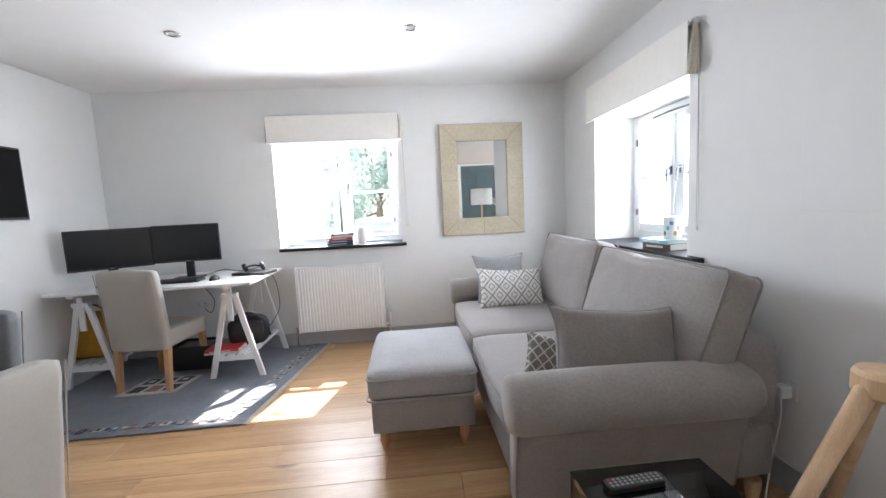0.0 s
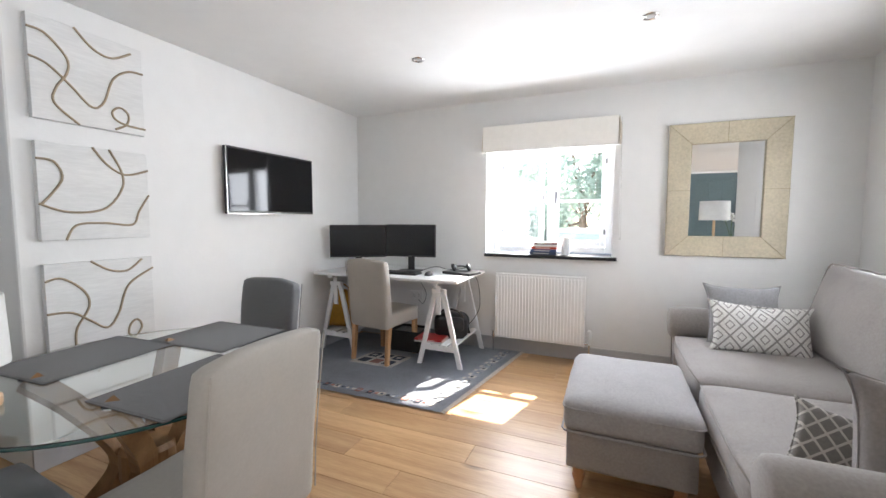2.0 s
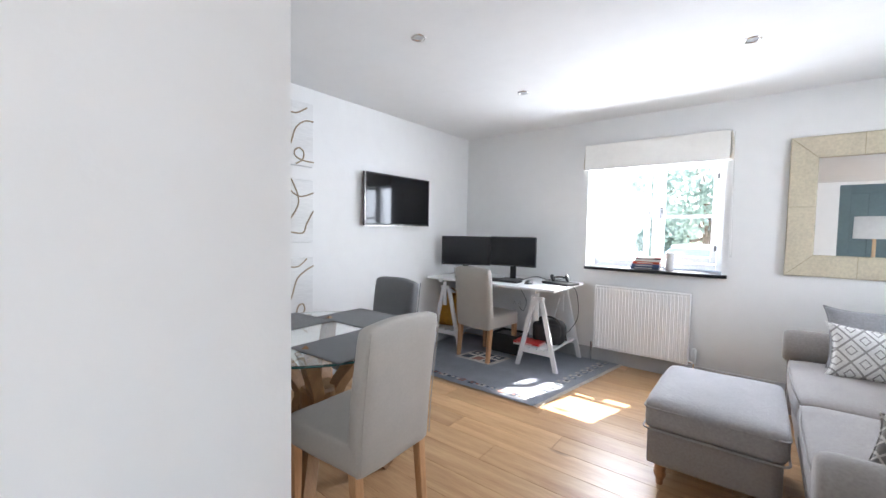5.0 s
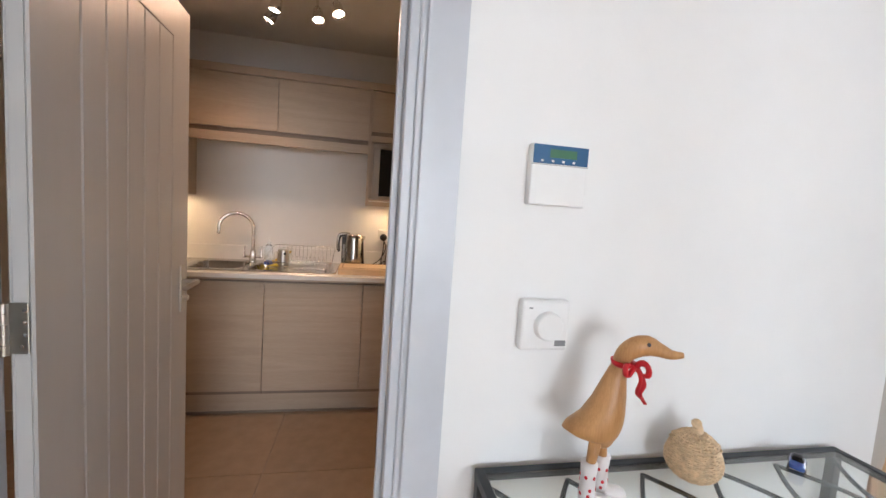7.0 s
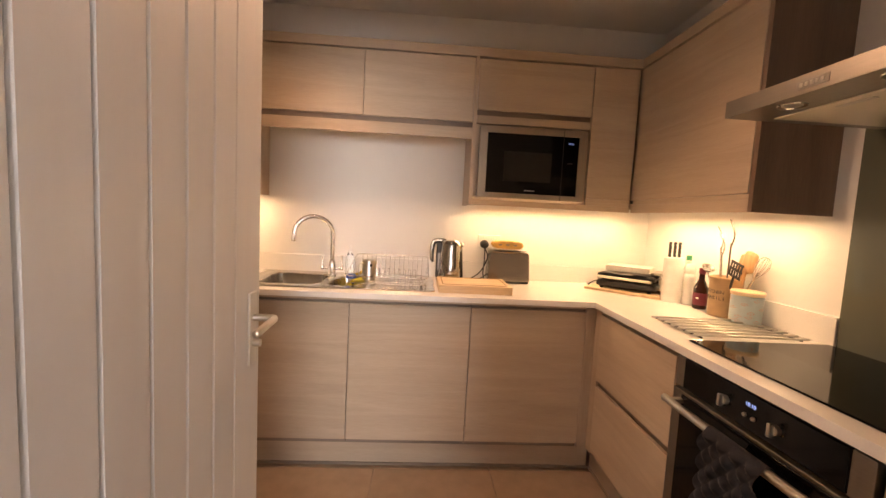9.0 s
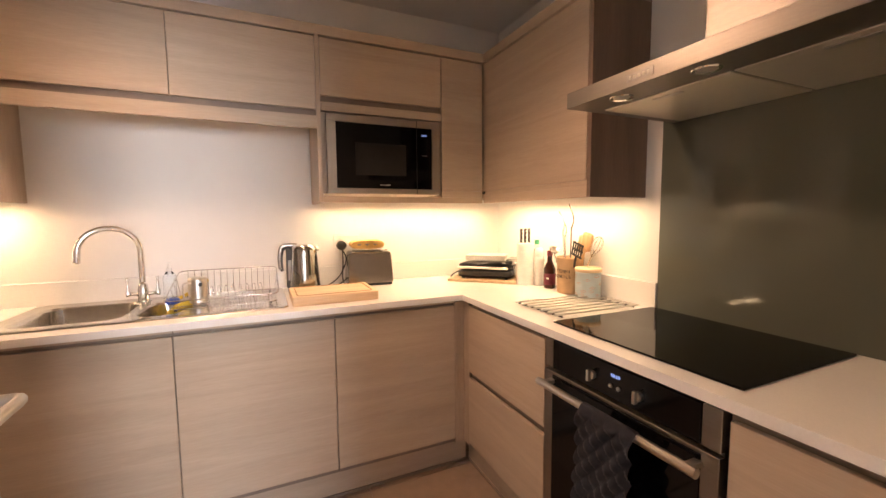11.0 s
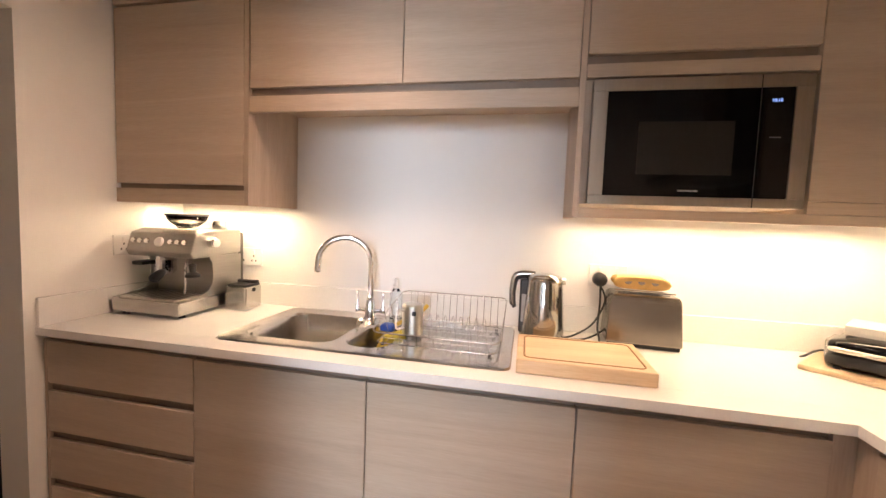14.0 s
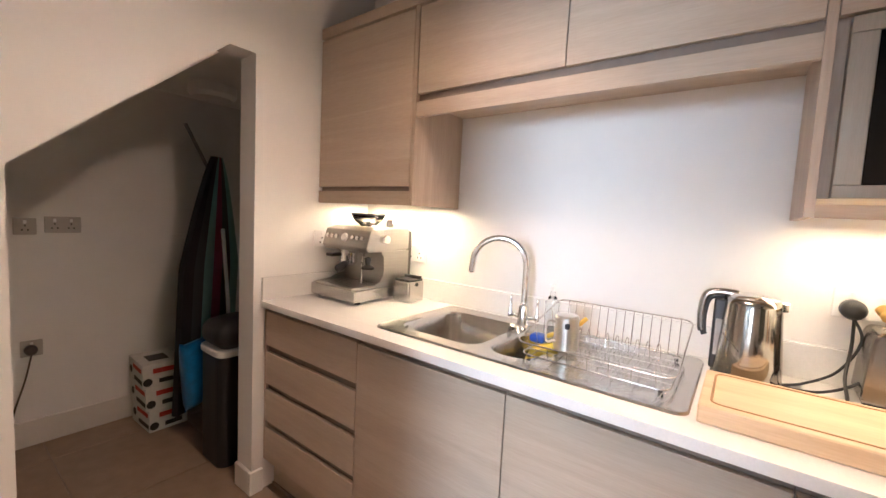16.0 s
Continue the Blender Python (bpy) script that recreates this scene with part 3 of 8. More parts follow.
def window(name, label, w, h, m, f=0.05, ajar=0.0, mid=0.5):
    e = thing(name, label, "window", kind="structure")
    e.matrix_basis = m
    b = box(0, f, 0, 0.09, 0, h, 0.004)
    box(w - f, w, 0, 0.09, 0, h, 0.004, bm=b)
    box(f, w - f, 0, 0.09, 0, f, 0.004, bm=b)
    box(f, w - f, 0, 0.09, h - f, h, 0.004, bm=b)
    box(w / 2 - 0.03, w / 2 + 0.03, 0, 0.09, f, h - f, 0.004, bm=b)
    part("window_frame", b, GLOSSW, e)
    lw = w / 2 - f - 0.03
    for x0, side in ((f, 1), (w / 2 + 0.03, -1)):
        c = new("casement")
        c.parent = e
        c.matrix_basis = pose(x0 + 0.003, -0.012 if side < 0 or not ajar else 0.075, f + 0.003, 0, 0, ajar if side > 0 else 0)
        casement(c, lw - 0.006, h - 2 * f - 0.006, 0.05, side, mid)
    return e


window("window_1", "white painted two-light casement window, one light ajar", 1.15, 1.07, pose(-1.03, 4.395, 0.965), 0.06, 34.0, 0.47)
wn2 = window("window_2", "white painted two-light casement window with restrictor stay", 1.12, 0.98, pose(2.095, 3.46, 0.945, 0, 0, -90), 0.07)
# Added hall window, out of view, to carry the daylight lamp.
window("added_hall_window", "added wide hall window, out of view", 1.9, 1.45, pose(5.06, 0.6, 0.70, 0, 0, -90))
part("window_stay", tube([(0.30, -0.02, 0.925), (0.52, -0.045, 0.925), (0.80, -0.02, 0.925)], 0.006, 8), IRON, wn2, "dark metal window stay")
structure("window_sill_north", box(-1.032, 0.162, 4.045, 4.41, 0.93, 0.960, 0.004), SLATE, "polished black slate window sill", "window sill")
structure("window_sill_east", box(1.70, 2.10, 2.205, 3.462, 0.915, 0.945, 0.004), SLATE, "polished black slate window sill", "window sill")


# ---------------------------------------------------------------- kitchen doorway
def architrave(name, y0, y1, inner):
    """Moulded door casing on the living side; inner is the edge nearer to the opening."""
    b = box(-0.30, -0.284, y0, y1, 0, 2.09, 0.004)
    s = 1 if inner == y1 else -1
    box(-0.286, -0.270, inner - s * 0.048, inner - s * 0.020, 0, 2.09, 0.007, 3, bm=b)
    box(-0.286, -0.276, inner - s * 0.084, inner - s * 0.060, 0, 2.09, 0.004, 3, bm=b)
    structure(name, b, CASEP, "pale grey painted moulded door casing", "door frame")


architrave("architrave_right", -0.902, -0.812, -0.902)
architrave("architrave_left", -1.738, -1.648, -1.648)
structure("door_head_casing", box(-0.30, -0.272, -1.738, -0.812, 2.09, 2.19, 0.006), CASEP, "pale grey painted door casing head", "door frame")
dl_ = thing("door_lining", "pale grey painted door lining with stop", "door frame", kind="structure")
part("jamb", box(-0.415, -0.295, -0.920, -0.90, 0, 2.0, 0.003), CASEP, dl_)
part("stop", box(-0.375, -0.345, -0.934, -0.920, 0, 1.975, 0.003), CASEP, dl_)
part("jamb", box(-0.415, -0.295, -1.65, -1.632, 0, 2.0, 0.003), CASEP, dl_)
part("stop", box(-0.375, -0.345, -1.632, -1.618, 0, 1.975, 0.003), CASEP, dl_)
part("head", box(-0.415, -0.295, -1.632, -0.920, 1.975, 2.0, 0.003), CASEP, dl_)
structure("door_striker", box(-0.40, -0.345, -0.9222, -0.9195, 0.97, 1.12, 0.0), NICKEL, "satin nickel striker plate", "door frame")


def boarded_door(name, label, w, h, material, m, joints, handles=True):
    """A ledged door: wide stiles, narrow boards between them, V joints at the given widths, a rail across the top."""
    e = thing(name, label, "door", kind="structure")
    e.matrix_basis = m
    part("core", box(0.002, w - 0.002, 0.008, 0.032, 0.002, h - 0.002), material, e)
    cuts = [0.0] + list(joints) + [w]
    for y0, y1, proud in ((0.0, 0.008, -0.004), (0.032, 0.040, 0.044)):
        for i, (x0, x1) in enumerate(zip(cuts, cuts[1:])):
            outer = i in (0, len(cuts) - 2)
            part("stile" if outer else "board", box(x0 + 0.0005, x1 - 0.0005, y0, y1, 0, h, 0.0062, 1), material, e)
        part("top_rail", box(cuts[1], cuts[-2], min(y0, proud), max(y1, proud), h - 0.13, h, 0.003), material, e)
    if handles:
        for s, y in ((-1, 0.0), (1, 0.04)):
            x = w - 0.055
            b = box(x - 0.021, x + 0.021, min(y, y + s * 0.006), max(y, y + s * 0.006), 0.925, 1.095, 0.002)
            pl = part("handle_plate", b, NICKEL, e, "satin nickel lever plate")
            part("lever", tube(spline([(x, y + s * 0.004, 1.035), (x, y + s * 0.045, 1.035), (x - 0.012, y + s * 0.055, 1.035), (x - 0.05, y + s * 0.056, 1.036), (x - 0.115, y + s * 0.050, 1.030)], 6), 0.0085, 10), NICKEL, pl, smooth=True)
            part("thumb_turn", tube([(x, y + s * 0.004, 0.975), (x, y + s * 0.022, 0.975)], 0.009, 12), NICKEL, pl)
    return e


boarded_door("door_1", "open cream painted boarded kitchen door", 0.768, 1.985, DOORP, pose(-0.420, -1.587, 0.008, 0, 0, 182.9), (0.150, 0.245, 0.340, 0.433, 0.526, 0.622))
for hz in (0.22, 1.030, 1.74):
    hb = box(-0.404, -0.336, -1.6325, -1.6295, hz, hz + 0.10, 0.001)
    box(-0.4205, -0.4175, -1.6255, -1.594, hz, hz + 0.10, 0.001, bm=hb)
    for k in range(5):
        tube([(-0.411, -1.6285, hz + 0.02 * k + 0.0005), (-0.411, -1.6285, hz + 0.02 * k + 0.0195)], 0.0068, 12, hb)
    hob = tagged(part("door_hinge", hb, NICKEL), "satin nickel butt hinge with screws", "hinge", "door hinges", "structure")
    for sz in (0.015, 0.038, 0.062, 0.085):
        for at in (pose(-0.362, -1.6293, hz + sz, -90), pose(-0.4173, -1.606 + 0.006 * (sz > 0.03), hz + sz, 0, 90, 0)):
            part("screw", moved(turn([(0.0, 0.0012), (0.003, 0.001), (0.004, 0.0)], 10), at), STEEL, hob)

# ---------------------------------------------------------------- kitchen units
XW, XF, YN, YF, ZT = -2.73, -2.123, 0.245, -0.338, 0.912


def base_unit(name, label, y0, y1, fronts, slot=False, top=0.882):
    """A floor unit on the sink wall; fronts: (z0, z1) of its doors or drawers."""
    e = thing(name, label, "kitchen cabinet", XW, y0, 0, group="kitchen base units")
    w, d = y1 - y0, XF - XW
    part("body", box(0.01, d - 0.022, 0.001, w - 0.001, 0.14, top), LAMZ, e)
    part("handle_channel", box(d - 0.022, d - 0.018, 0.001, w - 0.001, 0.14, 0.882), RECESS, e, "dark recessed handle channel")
    part("top_rail", box(d - 0.018, d - 0.012, 0.001, w - 0.001, 0.868, 0.882), LAMY, e)
    for i, (z0, z1) in enumerate(fronts):
        nm = "drawer_front" if slot else "door"
        part(nm, box(d - 0.017, d, 0.0018 + (0.012 if slot else 0), w - 0.0018, z0, z1, 0.0022), LAMY, e)
    if slot:
        part("end_stile", box(d - 0.017, d, 0.0008, 0.011, 0.155, 0.868, 0.001), LAMZ, e)
    return e


base_unit("drawer_unit", "limed oak four-drawer base unit with recessed grips", -2.805, -2.173, [(0.155, 0.315), (0.345, 0.495), (0.525, 0.675), (0.705, 0.862)], True)
base_unit("sink_cabinet", "limed oak base cabinet door below the sink", -2.173, -1.567, [(0.165, 0.857)], top=0.70)
base_unit("sink_cabinet", "limed oak base cabinet door below the drainer", -1.567, -0.970, [(0.165, 0.857)], top=0.70)
base_unit("corner_cabinet", "limed oak base cabinet door beside the inner corner", -0.970, -0.385, [(0.165, 0.857)])
cp = thing("corner_post", "limed oak corner filler post between base units", "kitchen cabinet", XF - 0.02, YF - 0.045, 0)
part("post", box(-0.010, 0.012, 0.0, 0.058, 0.14, 0.872, 0.002), LAMZ, cp)
part("post", box(0.012, 0.072, 0.050, 0.066, 0.14, 0.872, 0.002), LAMZ, cp)
pl = thing("plinth", "limed oak kitchen plinth below the base units", "plinth", 0, 0, 0)
part("plinth_board", box(XF - 0.075, XF - 0.057, -2.805, YF + 0.04, 0, 0.14, 0.002), LAMY, pl)
part("plinth_board", box(XF - 0.057, -0.42, YF + 0.057, YF + 0.075, 0, 0.14, 0.002), LAMX, pl)
part("seal", box(XF - 0.057, XF - 0.049, -2.805, YF + 0.05, 0, 0.012), RECESS, pl)
part("seal", box(XF - 0.049, -0.42, YF + 0.049, YF + 0.057, 0, 0.012), RECESS, pl)

# units on the hob wall
pu = thing("pan_drawer_unit", "limed oak two-drawer pan unit with recessed grips", "kitchen cabinet", -2.07, YF, 0, group="kitchen base units")
part("body", box(0.01, 0.585, 0.022, 0.57, 0.14, 0.882), LAMZ, pu)
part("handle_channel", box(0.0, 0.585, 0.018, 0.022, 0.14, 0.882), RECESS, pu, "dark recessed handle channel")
for z0, z1 in ((0.160, 0.500), (0.530, 0.862)):
    part("drawer_front", box(0.003, 0.582, 0, 0.017, z0, z1, 0.0022), LAMX, pu)
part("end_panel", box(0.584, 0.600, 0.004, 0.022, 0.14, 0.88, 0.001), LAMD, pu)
eu = thing("end_cabinet", "limed oak base cabinet beside the oven", "kitchen cabinet", -0.872, YF, 0, group="kitchen base units")
part("body", box(0.0, 0.455, 0.022, 0.57, 0.14, 0.882), LAMZ, eu)
part("handle_channel", box(0.0, 0.455, 0.018, 0.022, 0.14, 0.882), RECESS, eu)
part("door", box(0.006, 0.452, 0, 0.017, 0.160, 0.857, 0.0022), LAMX, eu)

# oven
ov = thing("oven", "black glass and steel built-in single oven", "oven", -1.468, YF, 0)
OW = 0.592
OVS = mat("oven_steel", (0.30, 0.28, 0.255), 0.34, 1.0, vary=0.05, scale=60, stretch=(1, 1, 22), bump=0.08, bump_scale=300)
part("body", box(0.004, OW - 0.004, 0.01, 0.55, 0.15, 0.878), OVS, ov)
cpn = part("control_panel", box(0.04, OW - 0.045, -0.012, 0.010, 0.778, 0.876, 0.003), BLACKG, ov)
part("side_trim", box(0.0, 0.039, -0.010, 0.010, 0.778, 0.876, 0.002), OVS, ov)
part("side_trim", box(OW - 0.044, OW, -0.010, 0.010, 0.778, 0.876, 0.002), OVS, ov)
odr = part("oven_door", box(0.042, OW - 0.042, -0.016, 0.006, 0.185, 0.757, 0.003), BLACKG, ov, "black glass oven door")
part("door_stile", box(0.0, 0.041, -0.014, 0.008, 0.185, 0.765, 0.002), OVS, odr)
part("door_stile", box(OW - 0.041, OW, -0.014, 0.008, 0.185, 0.765, 0.002), OVS, odr)
part("door_top", box(0.0, OW, -0.014, 0.008, 0.757, 0.768, 0.002), OVS, odr)
hb = tube([(0.02, -0.058, 0.735), (OW - 0.02, -0.058, 0.735)], 0.0125, 12)
for hx in (0.045, OW - 0.045):
    box(hx - 0.010, hx + 0.010, -0.058, -0.012, 0.728, 0.743, 0.002, bm=hb)
part("door_handle", hb, NICKEL, odr, "brushed steel bar handle", smooth=False)
for kx in (0.222, 0.385):
    k = moved(turn([(0.0, 0.012), (0.012, 0.012), (0.013, 0.010), (0.013, 0)], 24), pose(kx, -0.012, 0.823, 90))
    box(kx - 0.005, kx + 0.005, -0.037, -0.023, 0.806, 0.840, 0.002, bm=k)
    part("control_knob", k, NICKEL, cpn, "steel control knob", smooth=False)
for kx in (0.290, 0.318):
    part("button", moved(turn([(0.0, 0.006), (0.005, 0.006), (0.006, 0.004), (0.006, 0)], 14), pose(kx, -0.012, 0.815, 90)), NICKEL, cpn)
LED = mat("blue_white_digits", (0.30, 0.45, 1.0), 0.5, emit=0.10)
lettering("10:10", 0.015, LED, cpn, pose(0.305, -0.0128, 0.846, 90), "clock_digits", "lit blue clock digits")
tw = thing("oven_glove", "dark quilted oven glove hung over the oven handle", "oven glove", -1.140, YF - 0.058, 0.735)
tb = bmesh.new()
gs = []
for j in range(65):
    s = j / 64
    row = []
    for i in range(33):
        u = i / 32 - 0.5
        wv = 0.003 * math.sin(i * 0.4 + j * 0.2) + 0.016 * (abs(math.sin((i + j) * math.pi / 8)) * abs(math.sin((i - j) * math.pi / 8))) ** 0.5
        if s < 0.12:
            a = math.pi * (s / 0.12)
            row.append((u * 0.19, 0.016 * math.cos(a), 0.016 * math.sin(a) + 0.0))
        else:
            row.append((u * 0.19 * (1 - 0.10 * max(0, s - 0.8) / 0.2), -0.016 - wv - 0.015 * s, -(s - 0.12) * 0.46))
    gs.append([tb.verts.new(p) for p in row])
for a, c in zip(gs, gs[1:]):
    for i in range(32):
        tb.faces.new((a[i], a[i + 1], c[i + 1], c[i]))
bmesh.ops.solidify(tb, geom=tb.faces[:], thickness=0.010)
part("quilted_cloth", tb, weave("quilted_charcoal", (0.040, 0.041, 0.055), thread=900), tw, smooth=True)

# worktop, cut out for the sink
SX0, SX1, SY0, SY1 = -2.685, -2.185, -2.160, -1.150
wt = box(XW, SX0 + 0.012, -2.808, YN, 0.884, ZT, 0.0)
box(SX1 - 0.012, XF + 0.022, -2.808, YF - 0.018, 0.884, ZT, 0.0007, bm=wt)
box(SX0 + 0.012, SX1 - 0.012, -2.808, SY0 + 0.012, 0.884, ZT, 0.0, bm=wt)
box(SX0 + 0.012, SX1 - 0.012, SY1 - 0.012, YN, 0.884, ZT, 0.0, bm=wt)
box(SX1 - 0.012, -0.412, YF - 0.018, YN, 0.884, ZT, 0.0007, bm=wt)
tagged(part("worktop", wt, QUARTZ), "white quartz L-shaped kitchen worktop", "worktop")
up = thing("upstand", "white quartz upstand along the worktop", "upstand", 0, 0, ZT)
part("upstand_piece", box(XW, XW + 0.014, -2.794, YN - 0.014, 0, 0.105, 0.002), QUARTZ, up)
part("upstand_piece", box(XW, -1.492, YN - 0.014, YN, 0, 0.105, 0.002), QUARTZ, up)
part("upstand_piece", box(XW, XF + 0.018, -2.808, -2.794, 0, 0.105, 0.002), QUARTZ, up)


# sink with two bowls and a drainer
def bowl(b, x0, x1, y0, y1, depth, r):
    rings = []
    for k, (ins, z) in enumerate(((0, 0.004), (0.006, -0.004), (0.012, -depth * 0.85), (0.03, -depth * 0.97), (0.06, -depth))):
        rings.append([b.verts.new((x, y, z)) for x, y in round_rect(x0 + ins, x1 - ins, y0 + ins, y1 - ins, max(r - ins * 0.3, 0.02), 6)])
    for a, c in zip(rings, rings[1:]):
        for i in range(len(a)):
            b.faces.new((a[i], c[i], c[(i + 1) % len(a)], a[(i + 1) % len(a)]))
    b.faces.new(rings[-1])
    return rings[0]


def sink_plate(b, outer, holes, z):
    """The flat deck of the sink, filled round its bowls."""
    loops = [outer] + holes
    edges = []
    for lp in loops:
        for i in range(len(lp)):
            e = b.edges.get((lp[i], lp[(i + 1) % len(lp)])) or b.edges.new((lp[i], lp[(i + 1) % len(lp)]))
            edges.append(e)
    bmesh.ops.triangle_fill(b, use_beauty=True, use_dissolve=False, edges=edges)


sk = thing("kitchen_sink", "stainless steel one-and-a-half bowl sink with drainer", "sink", SX0, SY0, ZT)
SW, SD = SX1 - SX0, SY1 - SY0
sb = bmesh.new()
h1 = bowl(sb, 0.075, 0.435, 0.060, 0.405, 0.17, 0.06)
h2 = bowl(sb, 0.135, 0.435, 0.440, 0.600, 0.13, 0.07)
o1 = [sb.verts.new((x, y, 0.004)) for x, y in round_rect(0.010, SW - 0.010, 0.010, SD - 0.010, 0.03, 6)]
sink_plate(sb, o1, [h1, h2], 0.004)
o2 = [sb.verts.new((x, y, 0.006)) for x, y in round_rect(0.004, SW - 0.004, 0.004, SD - 0.004, 0.034, 6)]
o3 = [sb.verts.new((x, y, 0.0)) for x, y in round_rect(0, SW, 0, SD, 0.036, 6)]
for a, c in ((o1, o2), (o2, o3)):
    for i in range(len(a)):
        sb.faces.new((a[i], a[(i + 1) % len(a)], c[(i + 1) % len(a)], c[i]))
part("basin", sb, SINKS, sk, smooth=True).data.set_sharp_from_angle(angle=radians(35))
for i in range(7):
    yy = 0.655 + i * 0.048
    part("drainer_rib", tube([(0.10, yy, 0.0035), (0.43, yy, 0.0035)], 0.0014, 6), SINKS, sk, smooth=True)
for cx, cy, dz in ((0.255, 0.232, -0.1695), (0.285, 0.52, -0.1295)):
    part("waste", turn([(0.0, 0.001), (0.02, 0.001), (0.03, 0.003), (0.036, 0.0)], 24, cx=cx, cy=cy, cz=dz), CHROME, sk)
# tap
tp = thing("mixer_tap", "chrome swan-neck mixer tap with two levers", "tap", -2.625, -1.762, ZT + 0.004)
part("tap_base", turn([(0.030, 0), (0.030, 0.006), (0.024, 0.012), (0.022, 0.05), (0.019, 0.075), (0.014, 0.09), (0.0, 0.09)], 28), CHROME, tp, smooth=True)
arc = [(0, 0, 0.06), (0, 0, 0.16), (0, 0, 0.235)] + [(0.036 * (1 - math.cos(radians(a))), -0.103 * (1 - math.cos(radians(a))), 0.235 + 0.107 * math.sin(radians(a))) for a in range(15, 166, 15)] + [(0.0725, -0.207, 0.222), (0.073, -0.209, 0.195)]
part("spout", tube(spline(arc, 4), 0.0135, 14), CHROME, tp, smooth=True)
for s in (-1, 1):
    part("lever_arm", tube([(0, 0, 0.032), (0, s * 0.055, 0.036)], 0.0085, 10), CHROME, tp, smooth=True)
    part("lever", turn([(0.009, 0), (0.010, 0.02), (0.006, 0.03), (0.005, 0.075), (0.007, 0.088), (0, 0.09)], 14, cx=0, cy=s * 0.058, cz=0.025), CHROME, tp, smooth=True)

# ---------------------------------------------------------------- wall units
XU, ZB = -2.395, 1.372
wu = thing("wall_cabinet", "limed oak wall cabinet above the coffee machine", "kitchen cabinet", XW, -2.805, ZB, group="kitchen wall units")
d = XU - XW
part("body", box(0, d - 0.02, 0, 0.622, 0.045, 0.80), LAMZ, wu)
part("side_panel", box(0, d, 0.606, 0.625, 0.0, 0.80, 0.001), LAMZ, wu)
part("door", box(d - 0.019, d, 0.002, 0.604, 0.078, 0.778, 0.002), LAMY, wu)
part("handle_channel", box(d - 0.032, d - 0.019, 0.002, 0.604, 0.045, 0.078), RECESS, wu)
part("pelmet", box(d - 0.02, d, 0.0, 0.606, 0.0, 0.058, 0.002), LAMY, wu)
br = thing("bridging_cabinets", "limed oak low bridging wall cabinets with two lift-up doors", "kitchen cabinet", XW, -2.178, 1.725, group="kitchen wall units")
part("body", box(0, d - 0.02, 0, 1.195, 0.066, 0.447), LAMY, br)
for y0, y1 in ((0.004, 0.604), (0.607, 1.193)):
    part("door", box(d - 0.019, d, y0, y1, 0.090, 0.425, 0.002), LAMY, br)
part("handle_channel", box(d - 0.032, d - 0.019, 0.0, 1.195, 0.058, 0.090), RECESS, br)
part("pelmet", box(d - 0.019, d, 0.0, 1.195, 0.0, 0.060, 0.002), LAMY, br)
mu = thing("microwave_cabinet", "limed oak wall cabinet housing the microwave", "kitchen cabinet", XW, -0.983, ZB, group="kitchen wall units")
part("side_panel", box(0, d, 0, 0.019, 0.0, 0.80, 0.001), LAMZ, mu)
part("body", box(0, d - 0.03, 0.019, 0.66, 0.045, 0.80), LAMZ, mu)
part("lift_up_door", box(d - 0.019, d, 0.021, 0.652, 0.512, 0.778, 0.002), LAMY, mu)
part("handle_channel", box(d - 0.032, d - 0.019, 0.019, 0.652, 0.482, 0.512), RECESS, mu)
part("rail", box(d - 0.02, d, 0.021, 0.652, 0.440, 0.482, 0.002), LAMY, mu)
part("pelmet", box(d - 0.02, d, 0.019, 0.912, 0.0, 0.030, 0.002), LAMY, mu)
cu_ = thing("corner_wall_cabinet", "limed oak narrow corner wall cabinet door", "kitchen cabinet", XW, -0.328, ZB, group="kitchen wall units")
part("body", box(0, d - 0.02, 0, 0.26, 0.03, 0.80), LAMZ, cu_)
part("door", box(d - 0.019, d, 0.0, 0.256, 0.068, 0.778, 0.002), LAMY, cu_)
part("handle_channel", box(d - 0.019, d - 0.003, 0.0, 0.256, 0.031, 0.066, 0.001), LAMY, cu_)
hu = thing("hob_wall_cabinet", "limed oak wall cabinet with a dark side panel beside the hood", "kitchen cabinet", XU, -0.065, ZB, group="kitchen wall units")
part("body", box(-0.33, 0.80, 0.02, 0.31, 0.03, 0.80), LAMZ, hu)
part("door", box(0.005, 0.805, 0.0, 0.019, 0.068, 0.778, 0.002), LAMX, hu)
part("pelmet", box(0.0, 0.812, 0.001, 0.018, 0.0, 0.045, 0.002), LAMX, hu)
part("handle_channel", box(0.0, 0.81, 0.004, 0.019, 0.0455, 0.0665, 0.001), LAMX, hu)
part("side_panel", box(0.810, 0.829, 0.0, 0.31, 0.0, 0.84, 0.001), LAMD, hu, "side panel in a darker brown")
part("catch", box(-0.006, 0.012, -0.004, 0.008, 0.052, 0.068, 0.002), BLACKP, hu)
co_ = thing("cornice", "limed oak cornice along the wall cabinets", "cornice", 0, 0, ZB + 0.80)
part("cornice_board", box(XU - 0.30, XU + 0.003, -2.805, -0.060, -0.012, 0.036, 0.003), LAMY, co_)
part("cornice_board", box(XU + 0.003, -1.565, -0.068, 0.24, -0.012, 0.036, 0.003), LAMX, co_)

